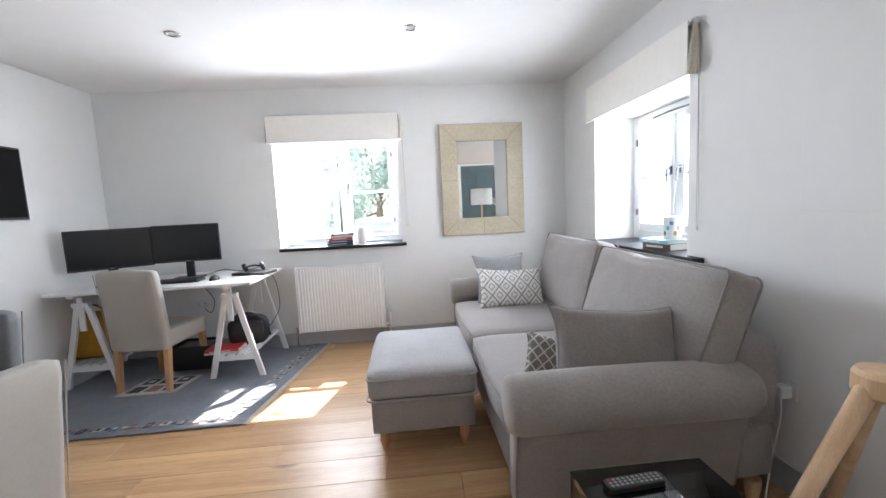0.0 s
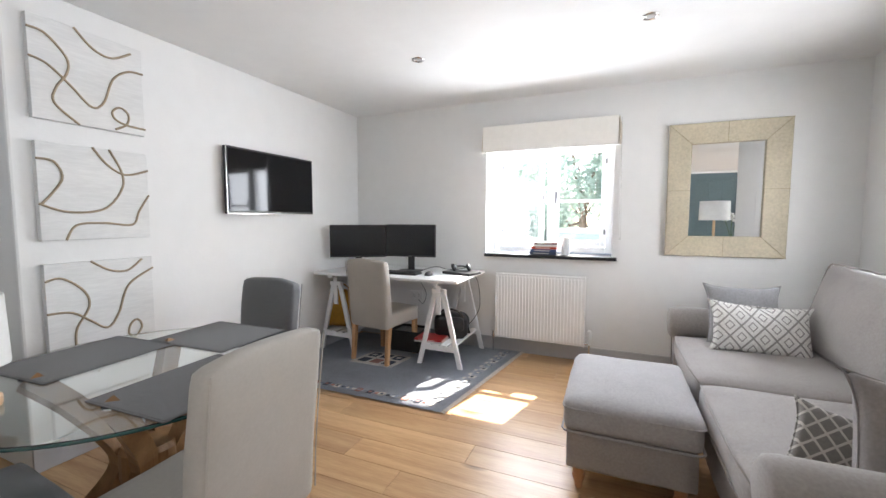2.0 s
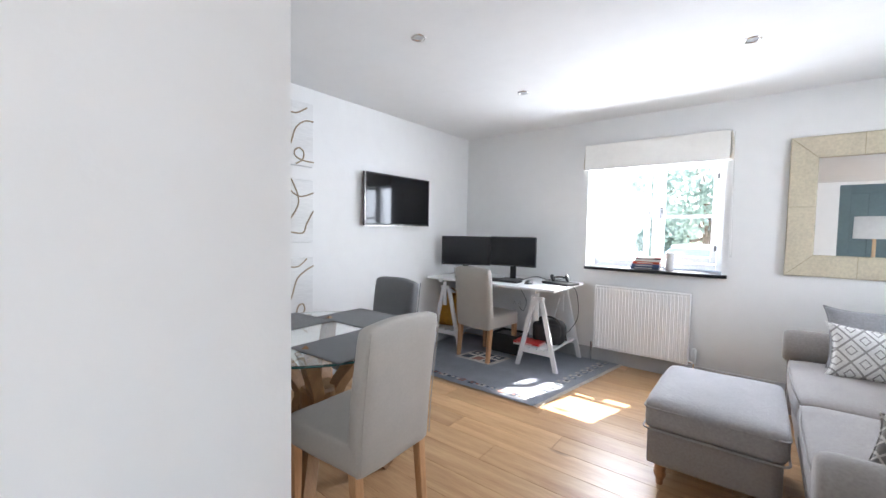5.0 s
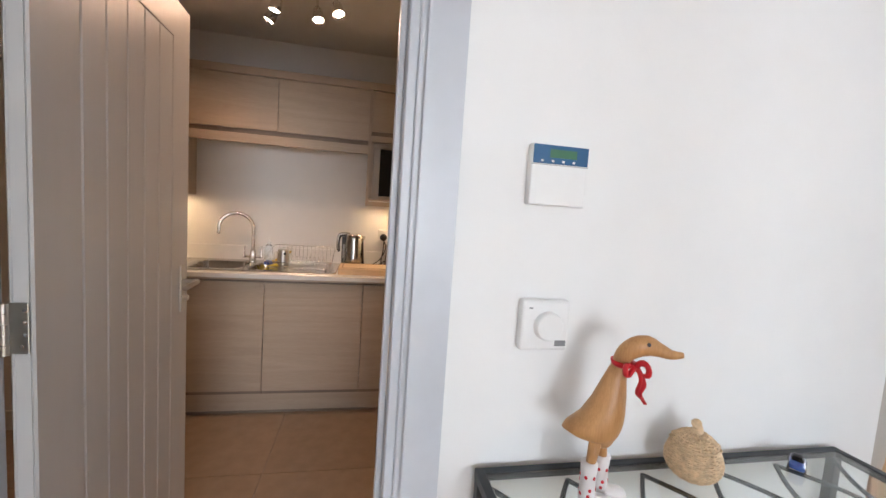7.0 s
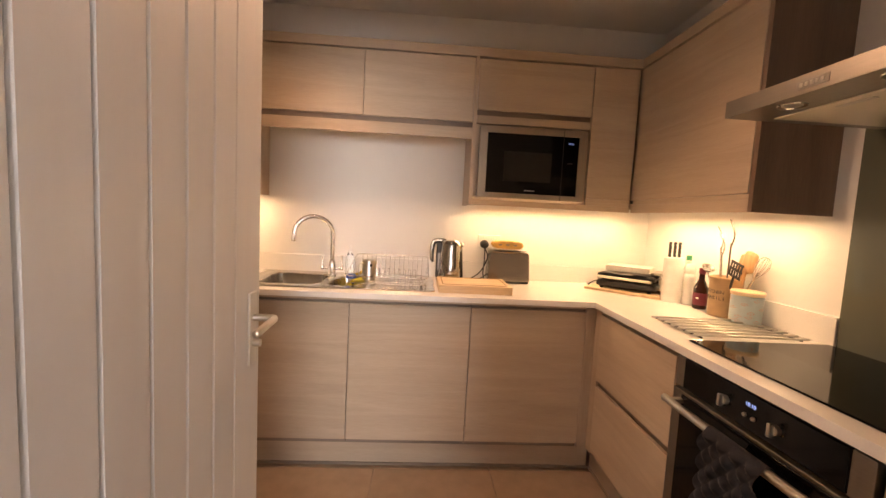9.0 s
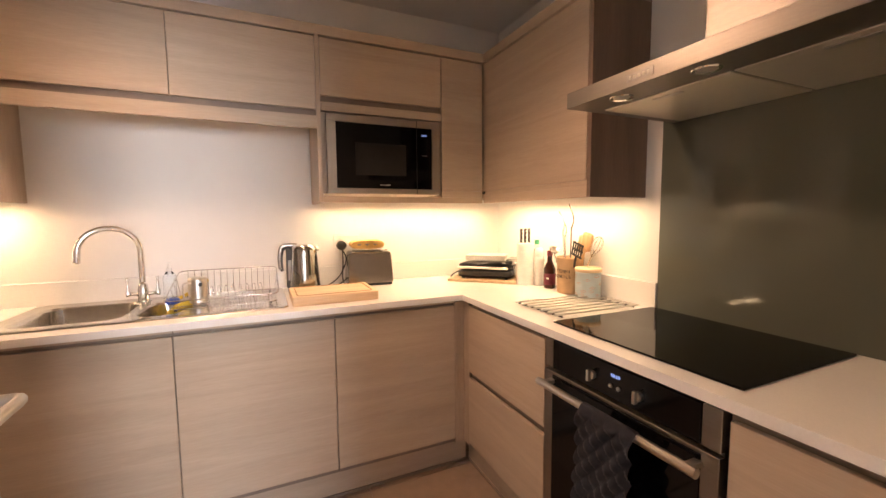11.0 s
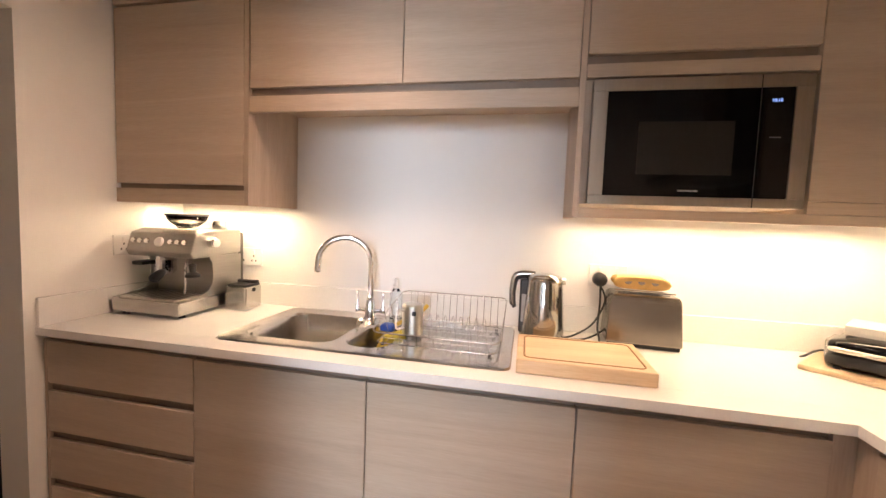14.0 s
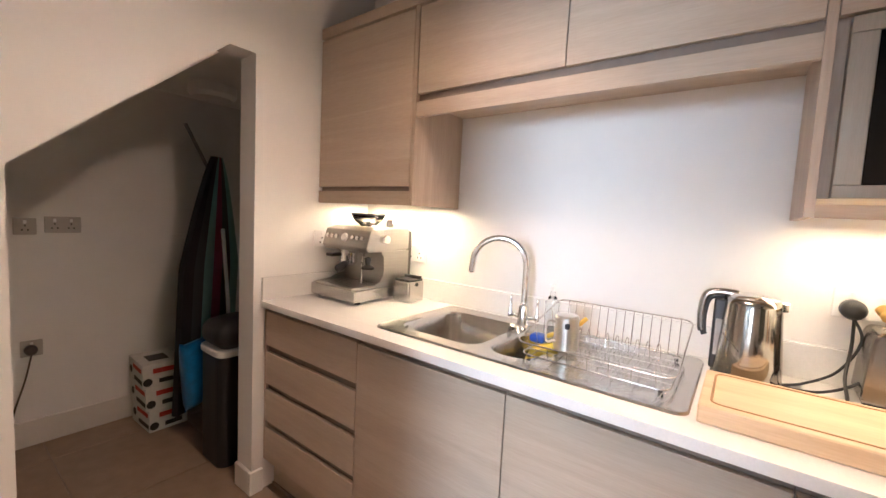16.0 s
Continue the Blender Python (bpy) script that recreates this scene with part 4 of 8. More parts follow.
# microwave
mw = thing("microwave", "steel-framed black built-in microwave oven", "microwave", XU, -0.942, 1.416)
for name, y0, y1, z0, z1 in (("bottom_trim", 0, 0.598, 0, 0.028), ("top_trim", 0, 0.598, 0.350, 0.386), ("side_trim", 0, 0.045, 0.028, 0.350), ("side_trim", 0.553, 0.598, 0.028, 0.350)):
    part(name, box(-0.02, 0.010, y0, y1, z0, z1, 0.002), mat("microwave_trim_steel", (0.34, 0.295, 0.245), 0.5, 1.0, vary=0.05, scale=60, stretch=(1, 22, 1), bump=0.08, bump_scale=300), mw, "brushed steel surround")
part("door_glass", box(-0.02, 0.006, 0.045, 0.553, 0.028, 0.350, 0.002), BLACKG, mw)
part("window_mesh", box(0.006, 0.0065, 0.140, 0.405, 0.095, 0.255), mat("microwave_mesh", (0.022, 0.02, 0.018), 0.35, vary=0.1, scale=400), mw, "grey mesh viewing window")
next(x for x in MATS["microwave_mesh"].node_tree.nodes if x.type == "BSDF_PRINCIPLED").inputs["Specular IOR Level"].default_value = 0.15
part("door_gap", box(0.0098, 0.0104, 0.463, 0.466, 0.0, 0.386), BLACKP, mw)
lettering("10:10", 0.013, LED, mw, pose(0.0068, 0.508, 0.312, 90, 0, 90), "clock_digits", "lit clock digits")
part("maker_mark", box(0.0061, 0.0068, 0.262, 0.318, 0.044, 0.049), NICKEL, mw)
part("touch_marks", box(0.0061, 0.0066, 0.495, 0.525, 0.205, 0.208), mat("dim_touch_marks", (0.10, 0.10, 0.10), 0.4), mw)

# hood
hd = thing("cooker_hood", "brushed steel chimney cooker hood with two lamps", "cooker hood", -1.447, -0.292, 1.655)
HOODS = mat("hood_steel", (0.24, 0.22, 0.195), 0.38, 1.0, vary=0.05, scale=60, stretch=(1, 1, 22), bump=0.08, bump_scale=300)
part("canopy", box(0.0, 0.895, 0.0, 0.535, 0.0, 0.050, 0.002), HOODS, hd)
part("chimney", box(0.30, 0.595, 0.24, 0.535, 0.050, 0.853, 0.002), HOODS, hd)
GREASE = mat("grease_filter", (0.72, 0.68, 0.60), 0.48, 1.0, vary=0.08, scale=300, stretch=(1, 12, 1))
for x0 in (0.045, 0.452):
    part("grease_filter", box(x0, x0 + 0.398, 0.125, 0.505, -0.004, 0.0, 0.001), GREASE, hd)
    part("filter_latch", box(x0 + 0.16, x0 + 0.25, 0.150, 0.168, -0.007, -0.004, 0.001), NICKEL, hd)
for lx in (0.17, 0.425, 0.72):
    if lx != 0.72:
        rg = part("lamp_ring", turn([(0.024, -0.001), (0.033, -0.003), (0.035, 0.0)], 28, cx=lx, cy=0.062, cz=0), CHROME, hd)
        part("lamp_glass", turn([(0.0, -0.0015), (0.024, -0.0015), (0.024, 0)], 24, cx=lx, cy=0.062, cz=0), mat("frosted_lamp", (0.30, 0.28, 0.26), 0.3), rg)
cpn2 = part("control_panel", box(0.243, 0.327, -0.002, 0.0, 0.012, 0.034, 0.0008), mat("hood_panel", (0.26, 0.25, 0.23), 0.3, 0.8), hd)
for i in range(5):
    part("button", box(0.252 + i * 0.014, 0.260 + i * 0.014, -0.0035, -0.002, 0.018, 0.028, 0.0006), NICKEL, cpn2)
tagged(part("splashback", box(-1.490, -0.412, 0.238, YN, ZT, 1.69, 0.001), SPLASH), "grey-green back-painted glass splashback behind the hob", "splashback")

# hob
hbx = thing("induction_hob", "black glass induction hob set in the worktop", "hob", -1.500, -0.290, ZT)
part("glass_top", box(0, 0.63, 0, 0.515, 0.0, 0.006, 0.002), BLACKG, hbx)
part("steel_edge", box(0.0, 0.004, -0.003, 0.25, 0.0, 0.007, 0.001), CHROME, hbx)

# ---------------------------------------------------------------- ceiling spotlights
SPX, SPY = -1.82, -1.33
sp = thing("spotlight_bar", "chrome ceiling bar with four lit spotlights", "ceiling light", SPX, SPY, H2)
part("ceiling_rose", turn([(0.055, 0.0), (0.055, -0.018), (0.045, -0.024), (0, -0.024)], 28), CHROME, sp, smooth=False)
part("stem", tube([(0, 0, -0.02), (0, 0, -0.075)], 0.008, 10), CHROME, sp, smooth=True)
part("bar", tube(spline([(-0.10, -0.20, -0.078), (0.03, -0.13, -0.075), (0.0, 0.0, -0.072), (-0.02, 0.06, -0.075), (0.09, 0.20, -0.078)], 6), 0.008, 10), CHROME, sp, smooth=True)
GLOW = mat("lit_lamp_face", (1.0, 0.86, 0.66), 0.4, emit=8.0)
for x, y, tx, ty in ((-0.10, -0.17, -24, -6), (0.04, -0.13, -10, -8), (-0.02, 0.05, 8, -20), (0.07, 0.15, 14, -24)):
    q = pose(x, y, -0.125, tx, ty, 0)
    h = part("spot_head", moved(turn([(0.010, 0.0), (0.024, -0.02), (0.032, -0.085), (0.029, -0.088), (0.024, -0.030), (0, -0.028)], 24), q), CHROME, sp, smooth=True)
    part("lamp_face", moved(turn([(0, -0.078), (0.026, -0.078), (0.028, -0.074)], 20), q), GLOW, h, "glowing lamp face")
    part("knuckle", tube([(x, y, -0.074), (x, y, -0.130)], 0.007, 8), CHROME, h)
    lamp("spot_beam", "SPOT", pose(SPX, SPY, H2) @ q @ pose(0, 0, -0.095), 1.75, (1.0, 0.60, 0.365), spot=130)

# ---------------------------------------------------------------- on the worktop
def on_top(name, label, cat, x, y, rz=0, z=ZT + 0.0003, group=""):
    return thing(name, label, cat, x, y, z, rz, group)


# espresso machine, its front to +x
em = on_top("espresso_machine", "brushed steel espresso machine with portafilter", "coffee machine", -2.525, -2.605, 0)
em.scale = (1.22, 1.12, 1.05)
part("base", box(-0.13, 0.155, -0.145, 0.145, 0.012, 0.065, 0.006), STEEL, em)
part("drip_tray", box(0.0, 0.150, -0.120, 0.120, 0.065, 0.072, 0.002), mat("tray_grille", (0.55, 0.53, 0.50), 0.3, 1.0), em)
for k in range(9):
    part("tray_slot", box(0.015, 0.135, -0.102 + k * 0.025, -0.098 + k * 0.025, 0.0715, 0.073), BLACKP, em)
MSTEEL = mat("machine_steel", (0.40, 0.385, 0.36), 0.34, 1.0, vary=0.06, scale=60, stretch=(1, 1, 22), bump=0.08, bump_scale=300)
part("column", box(-0.125, -0.012, -0.139, 0.139, 0.065, 0.300, 0.006), MSTEEL, em)
for y in (-0.1455, 0.1385):
    cheek = prism([(-0.13, -0.066), (0.150, -0.066), (0.060, -0.078), (0.030, -0.092), (0.014, -0.115), (0.010, -0.150), (0.014, -0.205), (0.026, -0.222), (0.026, -0.230), (-0.13, -0.230)], 0, 0.007, 0.0015)
    part("cheek", moved(cheek, pose(0, y, 0, -90)), MSTEEL, em)
part("water_tank", box(-0.154, -0.131, -0.138, 0.138, 0.03, 0.322, 0.006), mat("tank_plastic", (0.14, 0.13, 0.12), 0.25), em, "smoky plastic water tank")
hb2 = bmesh.new()
prof = [(-0.13, 0.235), (-0.13, 0.335), (0.045, 0.335), (0.085, 0.320), (0.105, 0.245), (0.095, 0.225), (0.0, 0.225)]
f = hb2.faces.new([hb2.verts.new((x, -0.145, z)) for x, z in prof])
r = bmesh.ops.extrude_face_region(hb2, geom=[f])
bmesh.ops.translate(hb2, vec=(0, 0.29, 0), verts=[v for v in r["geom"] if isinstance(v, bmesh.types.BMVert)])
bev(hb2, hb2.edges[:], 0.005, 2)
hd2 = part("head", hb2, MSTEEL, em)
tilt = math.degrees(math.atan2(0.02, 0.075))
part("pressure_dial", moved(turn([(0, 0.008), (0.016, 0.008), (0.019, 0.004), (0.019, 0)], 26), pose(0.097, 0.0, 0.285, 0, 90 - tilt, 0)), WHITEP, hd2, "white pressure dial")
for k, y in enumerate((-0.115, -0.085, -0.055, 0.05, 0.08, 0.11)):
    part("button", moved(turn([(0, 0.006), (0.009, 0.006), (0.011, 0.003), (0.011, 0)], 18), pose(0.097, y, 0.287, 0, 90 - tilt, 0)), CHROME, hd2)
part("steam_dial", moved(turn([(0, 0.026), (0.017, 0.026), (0.020, 0.02), (0.020, 0)], 22), pose(0.02, 0.145, 0.285, -90)), CHROME, hd2)
part("group_head", turn([(0, 0.0), (0.032, 0.0), (0.034, 0.03), (0.03, 0.045), (0, 0.045)], 24, cx=0.065, cy=-0.01, cz=0.183), CHROME, em, smooth=False)
pf = part("portafilter", turn([(0.0, 0.0), (0.026, 0.0), (0.034, 0.012), (0.034, 0.028), (0, 0.028)], 24, cx=0.065, cy=-0.01, cz=0.158), CHROME, em)
part("portafilter_grip", tube([(0.085, 0.005, 0.170), (0.115, 0.025, 0.166), (0.165, 0.058, 0.156)], [0.009, 0.015, 0.018], 12), BLACKP, pf, "black grip", smooth=True)
part("grinder_cradle", box(0.05, 0.11, -0.11, -0.065, 0.190, 0.205, 0.003), BLACKP, em)
part("steam_wand", tube(spline([(0.07, 0.095, 0.225), (0.09, 0.105, 0.19), (0.085, 0.10, 0.13), (0.10, 0.11, 0.085)], 6), 0.004, 10), CHROME, em, smooth=True)
part("tamper", turn([(0.0, 0.0), (0.025, 0.0), (0.025, 0.01), (0.01, 0.02), (0.014, 0.05), (0, 0.055)], 20, cx=0.07, cy=0.115, cz=0.15), BLACKP, em)
hop = part("bean_hopper", turn([(0.034, 0.335), (0.037, 0.343), (0.048, 0.351), (0.064, 0.366), (0.073, 0.388), (0.070, 0.388), (0.061, 0.368), (0.046, 0.354), (0.0, 0.348)], 36, cx=-0.05, cy=-0.035), glass("smoky_hopper", (0.62, 0.58, 0.54)), em, "smoky clear bean hopper", smooth=True)
part("rim", turn([(0.069, 0.3885), (0.075, 0.390), (0.076, 0.394), (0.074, 0.397), (0.068, 0.396), (0.067, 0.391), (0.069, 0.3885)], 36, cx=-0.05, cy=-0.035), BLACKP, hop, "black hopper rim")
part("funnel", turn([(0.0, 0.372), (0.012, 0.371), (0.022, 0.362), (0.040, 0.356), (0.0, 0.3545)], 24, cx=-0.05, cy=-0.035), mat("hopper_funnel", (0.10, 0.085, 0.07), 0.35), hop, "dark funnel")
part("milk_jug", turn([(0, 0.336), (0.025, 0.336), (0.027, 0.355), (0.022, 0.372), (0.0, 0.372)], 20, cx=-0.08, cy=0.09), STEEL, em)
for x in (-0.1, 0.12):
    for y in (-0.12, 0.12):
        part("foot", turn([(0, 0), (0.012, 0), (0.012, 0.013), (0, 0.013)], 12, cx=x, cy=y), BLACKP, em)
kbx = on_top("knock_box", "small steel knock box with black rim", "knock box", -2.615, -2.372)
kb1 = box(-0.055, 0.055, -0.052, 0.052, 0.0, 0.105, 0.008)
part("bin", kb1, STEEL, kbx)
part("rim", box(-0.050, 0.050, -0.047, 0.047, 0.1045, 0.112, 0.003), BLACKP, kbx)
part("bar", tube([(-0.03, -0.05, 0.118), (-0.03, 0.05, 0.118)], 0.009, 10), BLACKP, kbx, smooth=True)
part("bolt", moved(turn([(0, 0.004), (0.009, 0.003), (0.010, 0)], 14), pose(-0.0, 0.052, 0.088, -90)), BLACKP, kbx)

# dish rack of wire
rk = on_top("dish_rack", "chrome wire dish rack on the drainer", "dish rack", -2.44, -1.40, 0, ZT + 0.006)
WIRE = mat("rack_wire", (0.62, 0.60, 0.57), 0.2, 1.0)
x0, x1, y0, y1 = -0.17, 0.17, -0.20, 0.20
part("rim_wire", tube([(x, y, 0.012) for x, y in round_rect(x0, x1, y0, y1, 0.03, 4)], 0.0024, 6, closed=True), WIRE, rk, smooth=True)
part("rim_wire", tube([(x, y, 0.088 - 0.22 * x) for x, y in round_rect(x0 - 0.014, x1 + 0.008, y0 - 0.014, y1 + 0.014, 0.03, 4)], 0.0024, 6, closed=True), WIRE, rk, smooth=True)
for k in range(14):
    y = y0 + 0.02 + k * (y1 - y0 - 0.04) / 13
    part("wire", tube([(x0 - 0.014, y, 0.125), (x0, y, 0.012), (x0 + 0.05, y, 0.010)], 0.0013, 5), WIRE, rk)
for x in (-0.10, -0.03, 0.04, 0.11):
    part("wire", tube([(x, y0 - 0.014, 0.088 - 0.22 * x), (x, y0, 0.012), (x, y1, 0.012), (x, y1 + 0.014, 0.088 - 0.22 * x)], 0.0013, 5), WIRE, rk)
for k in range(7):
    y = y0 + 0.03 + k * (y1 - y0 - 0.06) / 6
    part("wire", tube([(x0, y, 0.009), (x1, y, 0.009), (x1 + 0.008, y, 0.050)], 0.0013, 5), WIRE, rk)
for k in range(10):
    y = y0 + 0.06 + k * 0.030
    part("plate_loop", tube(spline([(-0.085, y, 0.010), (-0.088, y + 0.002, 0.050), (-0.080, y + 0.008, 0.062), (-0.072, y + 0.014, 0.050), (-0.075, y + 0.016, 0.010)], 4), 0.0013, 5), WIRE, rk)
for x, y in ((x0 + 0.02, y0 + 0.02), (x1 - 0.02, y0 + 0.02), (x0 + 0.02, y1 - 0.02), (x1 - 0.02, y1 - 0.02)):
    part("foot", turn([(0, 0), (0.006, 0), (0.006, 0.008), (0, 0.008)], 10, cx=x, cy=y, cz=0), BLACKP, rk)
mg = on_top("steel_mug", "brushed steel insulated mug drying in the rack", "mug", -2.42, -1.515, 0, ZT + 0.0145)
part("cup", turn([(0, 0.0), (0.036, 0.0), (0.038, 0.004), (0.038, 0.105), (0.034, 0.112), (0, 0.114)], 30), NICKEL, mg, smooth=False)
part("handle", tube(spline([(0.03, -0.025, 0.09), (0.05, -0.045, 0.09), (0.05, -0.045, 0.03), (0.03, -0.025, 0.03)], 6), 0.006, 8, flat=0.6), NICKEL, mg, smooth=True)
part("lid_catch", box(0.030, 0.044, 0.008, 0.022, 0.075, 0.092, 0.004), BLACKP, mg)
sq = on_top("dish_sponge", "yellow cleaning cloth draped in the small bowl", "cloth", -2.435, -1.600, 0, ZT - 0.03)
b, rim = cushion(0.17, 0.10, 0.035, 12, 0.10, 1.0, seed=51)
part("cloth", moved(b, pose(0, 0, 0.005, 10, -35, 35)), mat("yellow_cloth", (0.62, 0.48, 0.06), 0.85, vary=0.1, bump=0.5), sq, smooth=True)
br_ = on_top("washing_brush", "blue and white washing-up brush", "brush", -2.475, -1.57, 0, ZT + 0.012)
part("handle", tube(spline([(0.03, -0.04, 0.012), (0.0, 0.0, 0.030), (-0.04, 0.05, 0.055), (-0.07, 0.08, 0.085)], 5), 0.008, 8), mat("yellow_brush_handle", (0.55, 0.38, 0.05), 0.4), br_, smooth=True)
part("head", padded(0.01, 0.06, -0.07, -0.02, 0.0, 0.025, 0.008, 5, 0.002), mat("blue_brush", (0.02, 0.07, 0.35), 0.4), br_, smooth=True)
so = on_top("soap_bottle", "clear plastic soap pump bottle", "soap bottle", -2.675, -1.665, 0, ZT + 0.0065)
part("bottle", turn([(0, 0.0), (0.026, 0.0), (0.028, 0.005), (0.028, 0.10), (0.012, 0.125), (0.012, 0.14), (0, 0.14)], 24), glass("clear_plastic", (0.93, 0.95, 0.96), 1.3, 0.08), so, smooth=False)
part("pump", tube([(0, 0, 0.14), (0, 0, 0.165), (0.035, 0, 0.168)], 0.006, 8), WHITEP, so)

# kettle
ke = on_top("kettle", "polished steel kettle with black handle", "kettle", -2.580, -1.050, 0)
ke.scale = (0.94, 0.94, 1.05)
part("base_ring", turn([(0, 0), (0.086, 0), (0.088, 0.006), (0.086, 0.018), (0, 0.018)], 36), BLACKP, ke)
part("jug", turn([(0.086, 0.016), (0.0865, 0.03), (0.072, 0.205), (0.069, 0.224), (0.0, 0.224)], 40), mat("dark_polished_steel", (0.40, 0.38, 0.35), 0.10, 1.0, vary=0.02), ke, "polished steel jug", smooth=True)
part("lid", turn([(0.063, 0.220), (0.060, 0.230), (0.03, 0.236), (0, 0.237)], 32), CHROME, ke, smooth=True)
KPATH = [(0.0, -0.035, 0.231), (0.0, -0.085, 0.232), (0.002, -0.116, 0.220), (0.004, -0.126, 0.175), (0.004, -0.124, 0.128), (0.004, -0.120, 0.116)]
part("handle", tube(spline(KPATH, 6), 0.0085, 10, flat=1.3), mat("dark_polished_steel", (0.40, 0.38, 0.35), 0.10, 1.0, vary=0.02), ke, "steel handle", smooth=True)
part("handle_grip", tube(spline([(x, y + 0.008, z - 0.010) for x, y, z in KPATH], 6), 0.0075, 10, flat=1.3), BLACKP, ke, "black grip lining", smooth=True)
part("cord", tube(spline([(0.02, 0.075, 0.010), (0.07, 0.14, 0.006), (0.06, 0.21, 0.008), (-0.04, 0.22, 0.05), (-0.10, 0.235, 0.12), (-0.138, 0.24, 0.185)], 8), 0.0042, 6), BLACKP, ke, smooth=True)
part("handle_spine", box(-0.012, 0.030, -0.093, -0.060, 0.02, 0.215, 0.006), BLACKP, ke)
part("gauge", box(0.026, 0.034, -0.085, -0.068, 0.06, 0.16, 0.002), mat("grey_gauge", (0.3, 0.3, 0.3), 0.2), ke)
part("spout", moved(prism([(-0.016, 0), (0.016, 0), (0.0, 0.018)], 0, 0.024, 0.002), pose(0.0, 0.066, 0.198)), CHROME, ke)

# toaster
to = on_top("toaster", "brushed steel two-slot toaster", "toaster", -2.640, -0.690, -3)
tb4 = bmesh.new()
tv_ = [tb4.verts.new(p) for z, k in ((0.012, 1.0), (0.175, 0.92), (0.19, 0.86)) for p in ((-0.085 * k, -0.128 * k, z), (0.085 * k, -0.128 * k, z), (0.085 * k, 0.128 * k, z), (-0.085 * k, 0.128 * k, z))]
for q in (0, 4):
    for i in range(4):
        tb4.faces.new((tv_[q + i], tv_[q + (i + 1) % 4], tv_[q + 4 + (i + 1) % 4], tv_[q + 4 + i]))
tb4.faces.new(tv_[:4])
tb4.faces.new(tv_[8:])
bev(tb4, tb4.edges[:], 0.008, 2)
part("shell", tb4, mat("toaster_steel", (0.29, 0.265, 0.235), 0.22, 1.0, vary=0.06, scale=60, stretch=(1, 1, 22), bump=0.08, bump_scale=300), to)
part("base", box(-0.08, 0.08, -0.12, 0.12, 0.0, 0.016, 0.004), BLACKP, to)
for x in (-0.03, 0.03):
    part("slot", box(x - 0.012, x + 0.012, -0.085, 0.085, 0.1895, 0.1915), BLACKP, to)
part("maker_mark", box(0.0815, 0.083, -0.02, 0.02, 0.040, 0.044), mat("grey_mark", (0.3, 0.3, 0.3), 0.4), to)
part("warming_rail", tube([(0.05, -0.10, 0.20), (0.05, 0.10, 0.20)], 0.003, 6), CHROME, to)
pk = on_top("egg_tray", "yellow patterned packet lying on the toaster", "packet", -2.64, -0.70, -6, ZT + 0.2025)
b, rim = cushion(0.12, 0.215, 0.055, 16, 0.30, 1.0, seed=61, plump=0.30)
part("packet", moved(b, pose(0, 0, 0.028)), mat("amber_packet", (0.62, 0.39, 0.12), 0.45, vary=0.18, scale=25), pk, smooth=True)
for k in range(3):
    part("print_mark", moved(turn([(0, 0.001), (0.012, 0.0008), (0.013, 0)], 12), pose(0.042, -0.045 + k * 0.045, 0.034, 0, 60, 0)), mat("print_grey", (0.25, 0.22, 0.2), 0.4), pk)
socket("white double socket above the worktop", pose(-2.73, -0.797, 1.15, 0, 0, 90))
bp_ = thing("black_plug", "black mains plug in the kitchen socket", "plug", -2.72, -0.83, 1.135)
part("plug_body", moved(turn([(0, 0.045), (0.018, 0.045), (0.027, 0.03), (0.027, 0.0), (0, 0.0)], 20), pose(0, 0, 0, 0, 90, 0)), BLACKP, bp_, smooth=True)
part("cord", tube(spline([(0.03, 0, -0.02), (0.04, 0.02, -0.08), (0.05, -0.02, -0.17), (0.08, -0.09, -0.215), (0.14, -0.14, -0.216), (0.13, -0.06, -0.214), (0.10, 0.02, -0.17), (0.05, 0.06, -0.10)], 8), 0.0038, 6), BLACKP, bp_, smooth=True)
socket("white socket beside the coffee machine", pose(-2.73, -2.435, 1.135, 0, 0, 90))
socket("white socket on the kitchen side wall", pose(-2.42, -2.81, 1.19, 0, 0, 180), 1)

# chopping board
cb_ = on_top("chopping_board", "thick bamboo chopping board with juice groove", "chopping board", -2.320, -0.945, 0)
part("board", box(-0.138, 0.136, -0.190, 0.190, 0, 0.042, 0.004), BOARD, cb_)
part("groove", tube([(x, y, 0.0415) for x, y in round_rect(-0.115, 0.113, -0.167, 0.167, 0.02, 4)], 0.0030, 6, closed=True), mat("dark_groove", (0.30, 0.17, 0.07), 0.6), cb_)

# grill press on its board
gb = on_top("grill_board", "bamboo board below the sandwich grill", "chopping board", -2.46, -0.01, 47)
part("board", box(-0.205, 0.205, -0.13, 0.13, 0, 0.016, 0.004), BOARD, gb)
gp = on_top("sandwich_grill", "black and steel hinged sandwich grill", "grill", -2.46, 0.0, 47, ZT + 0.0165)
part("base", padded(-0.16, 0.16, -0.10, 0.115, 0.006, 0.050, 0.018, 8, 0.002), BLACKP, gp, smooth=True)
part("lid", padded(-0.155, 0.155, -0.105, 0.11, 0.052, 0.095, 0.02, 8, 0.006), BLACKG, gp, smooth=True)
part("handle", tube(spline([(-0.13, -0.10, 0.065), (-0.12, -0.135, 0.070), (0.12, -0.135, 0.070), (0.13, -0.10, 0.065)], 5), 0.008, 8), NICKEL, gp, smooth=True)
for s in (-1, 1):
    part("hinge_arm", box(s * 0.165 - 0.01, s * 0.165 + 0.01, -0.02, 0.10, 0.012, 0.075, 0.004), STEEL, gp)
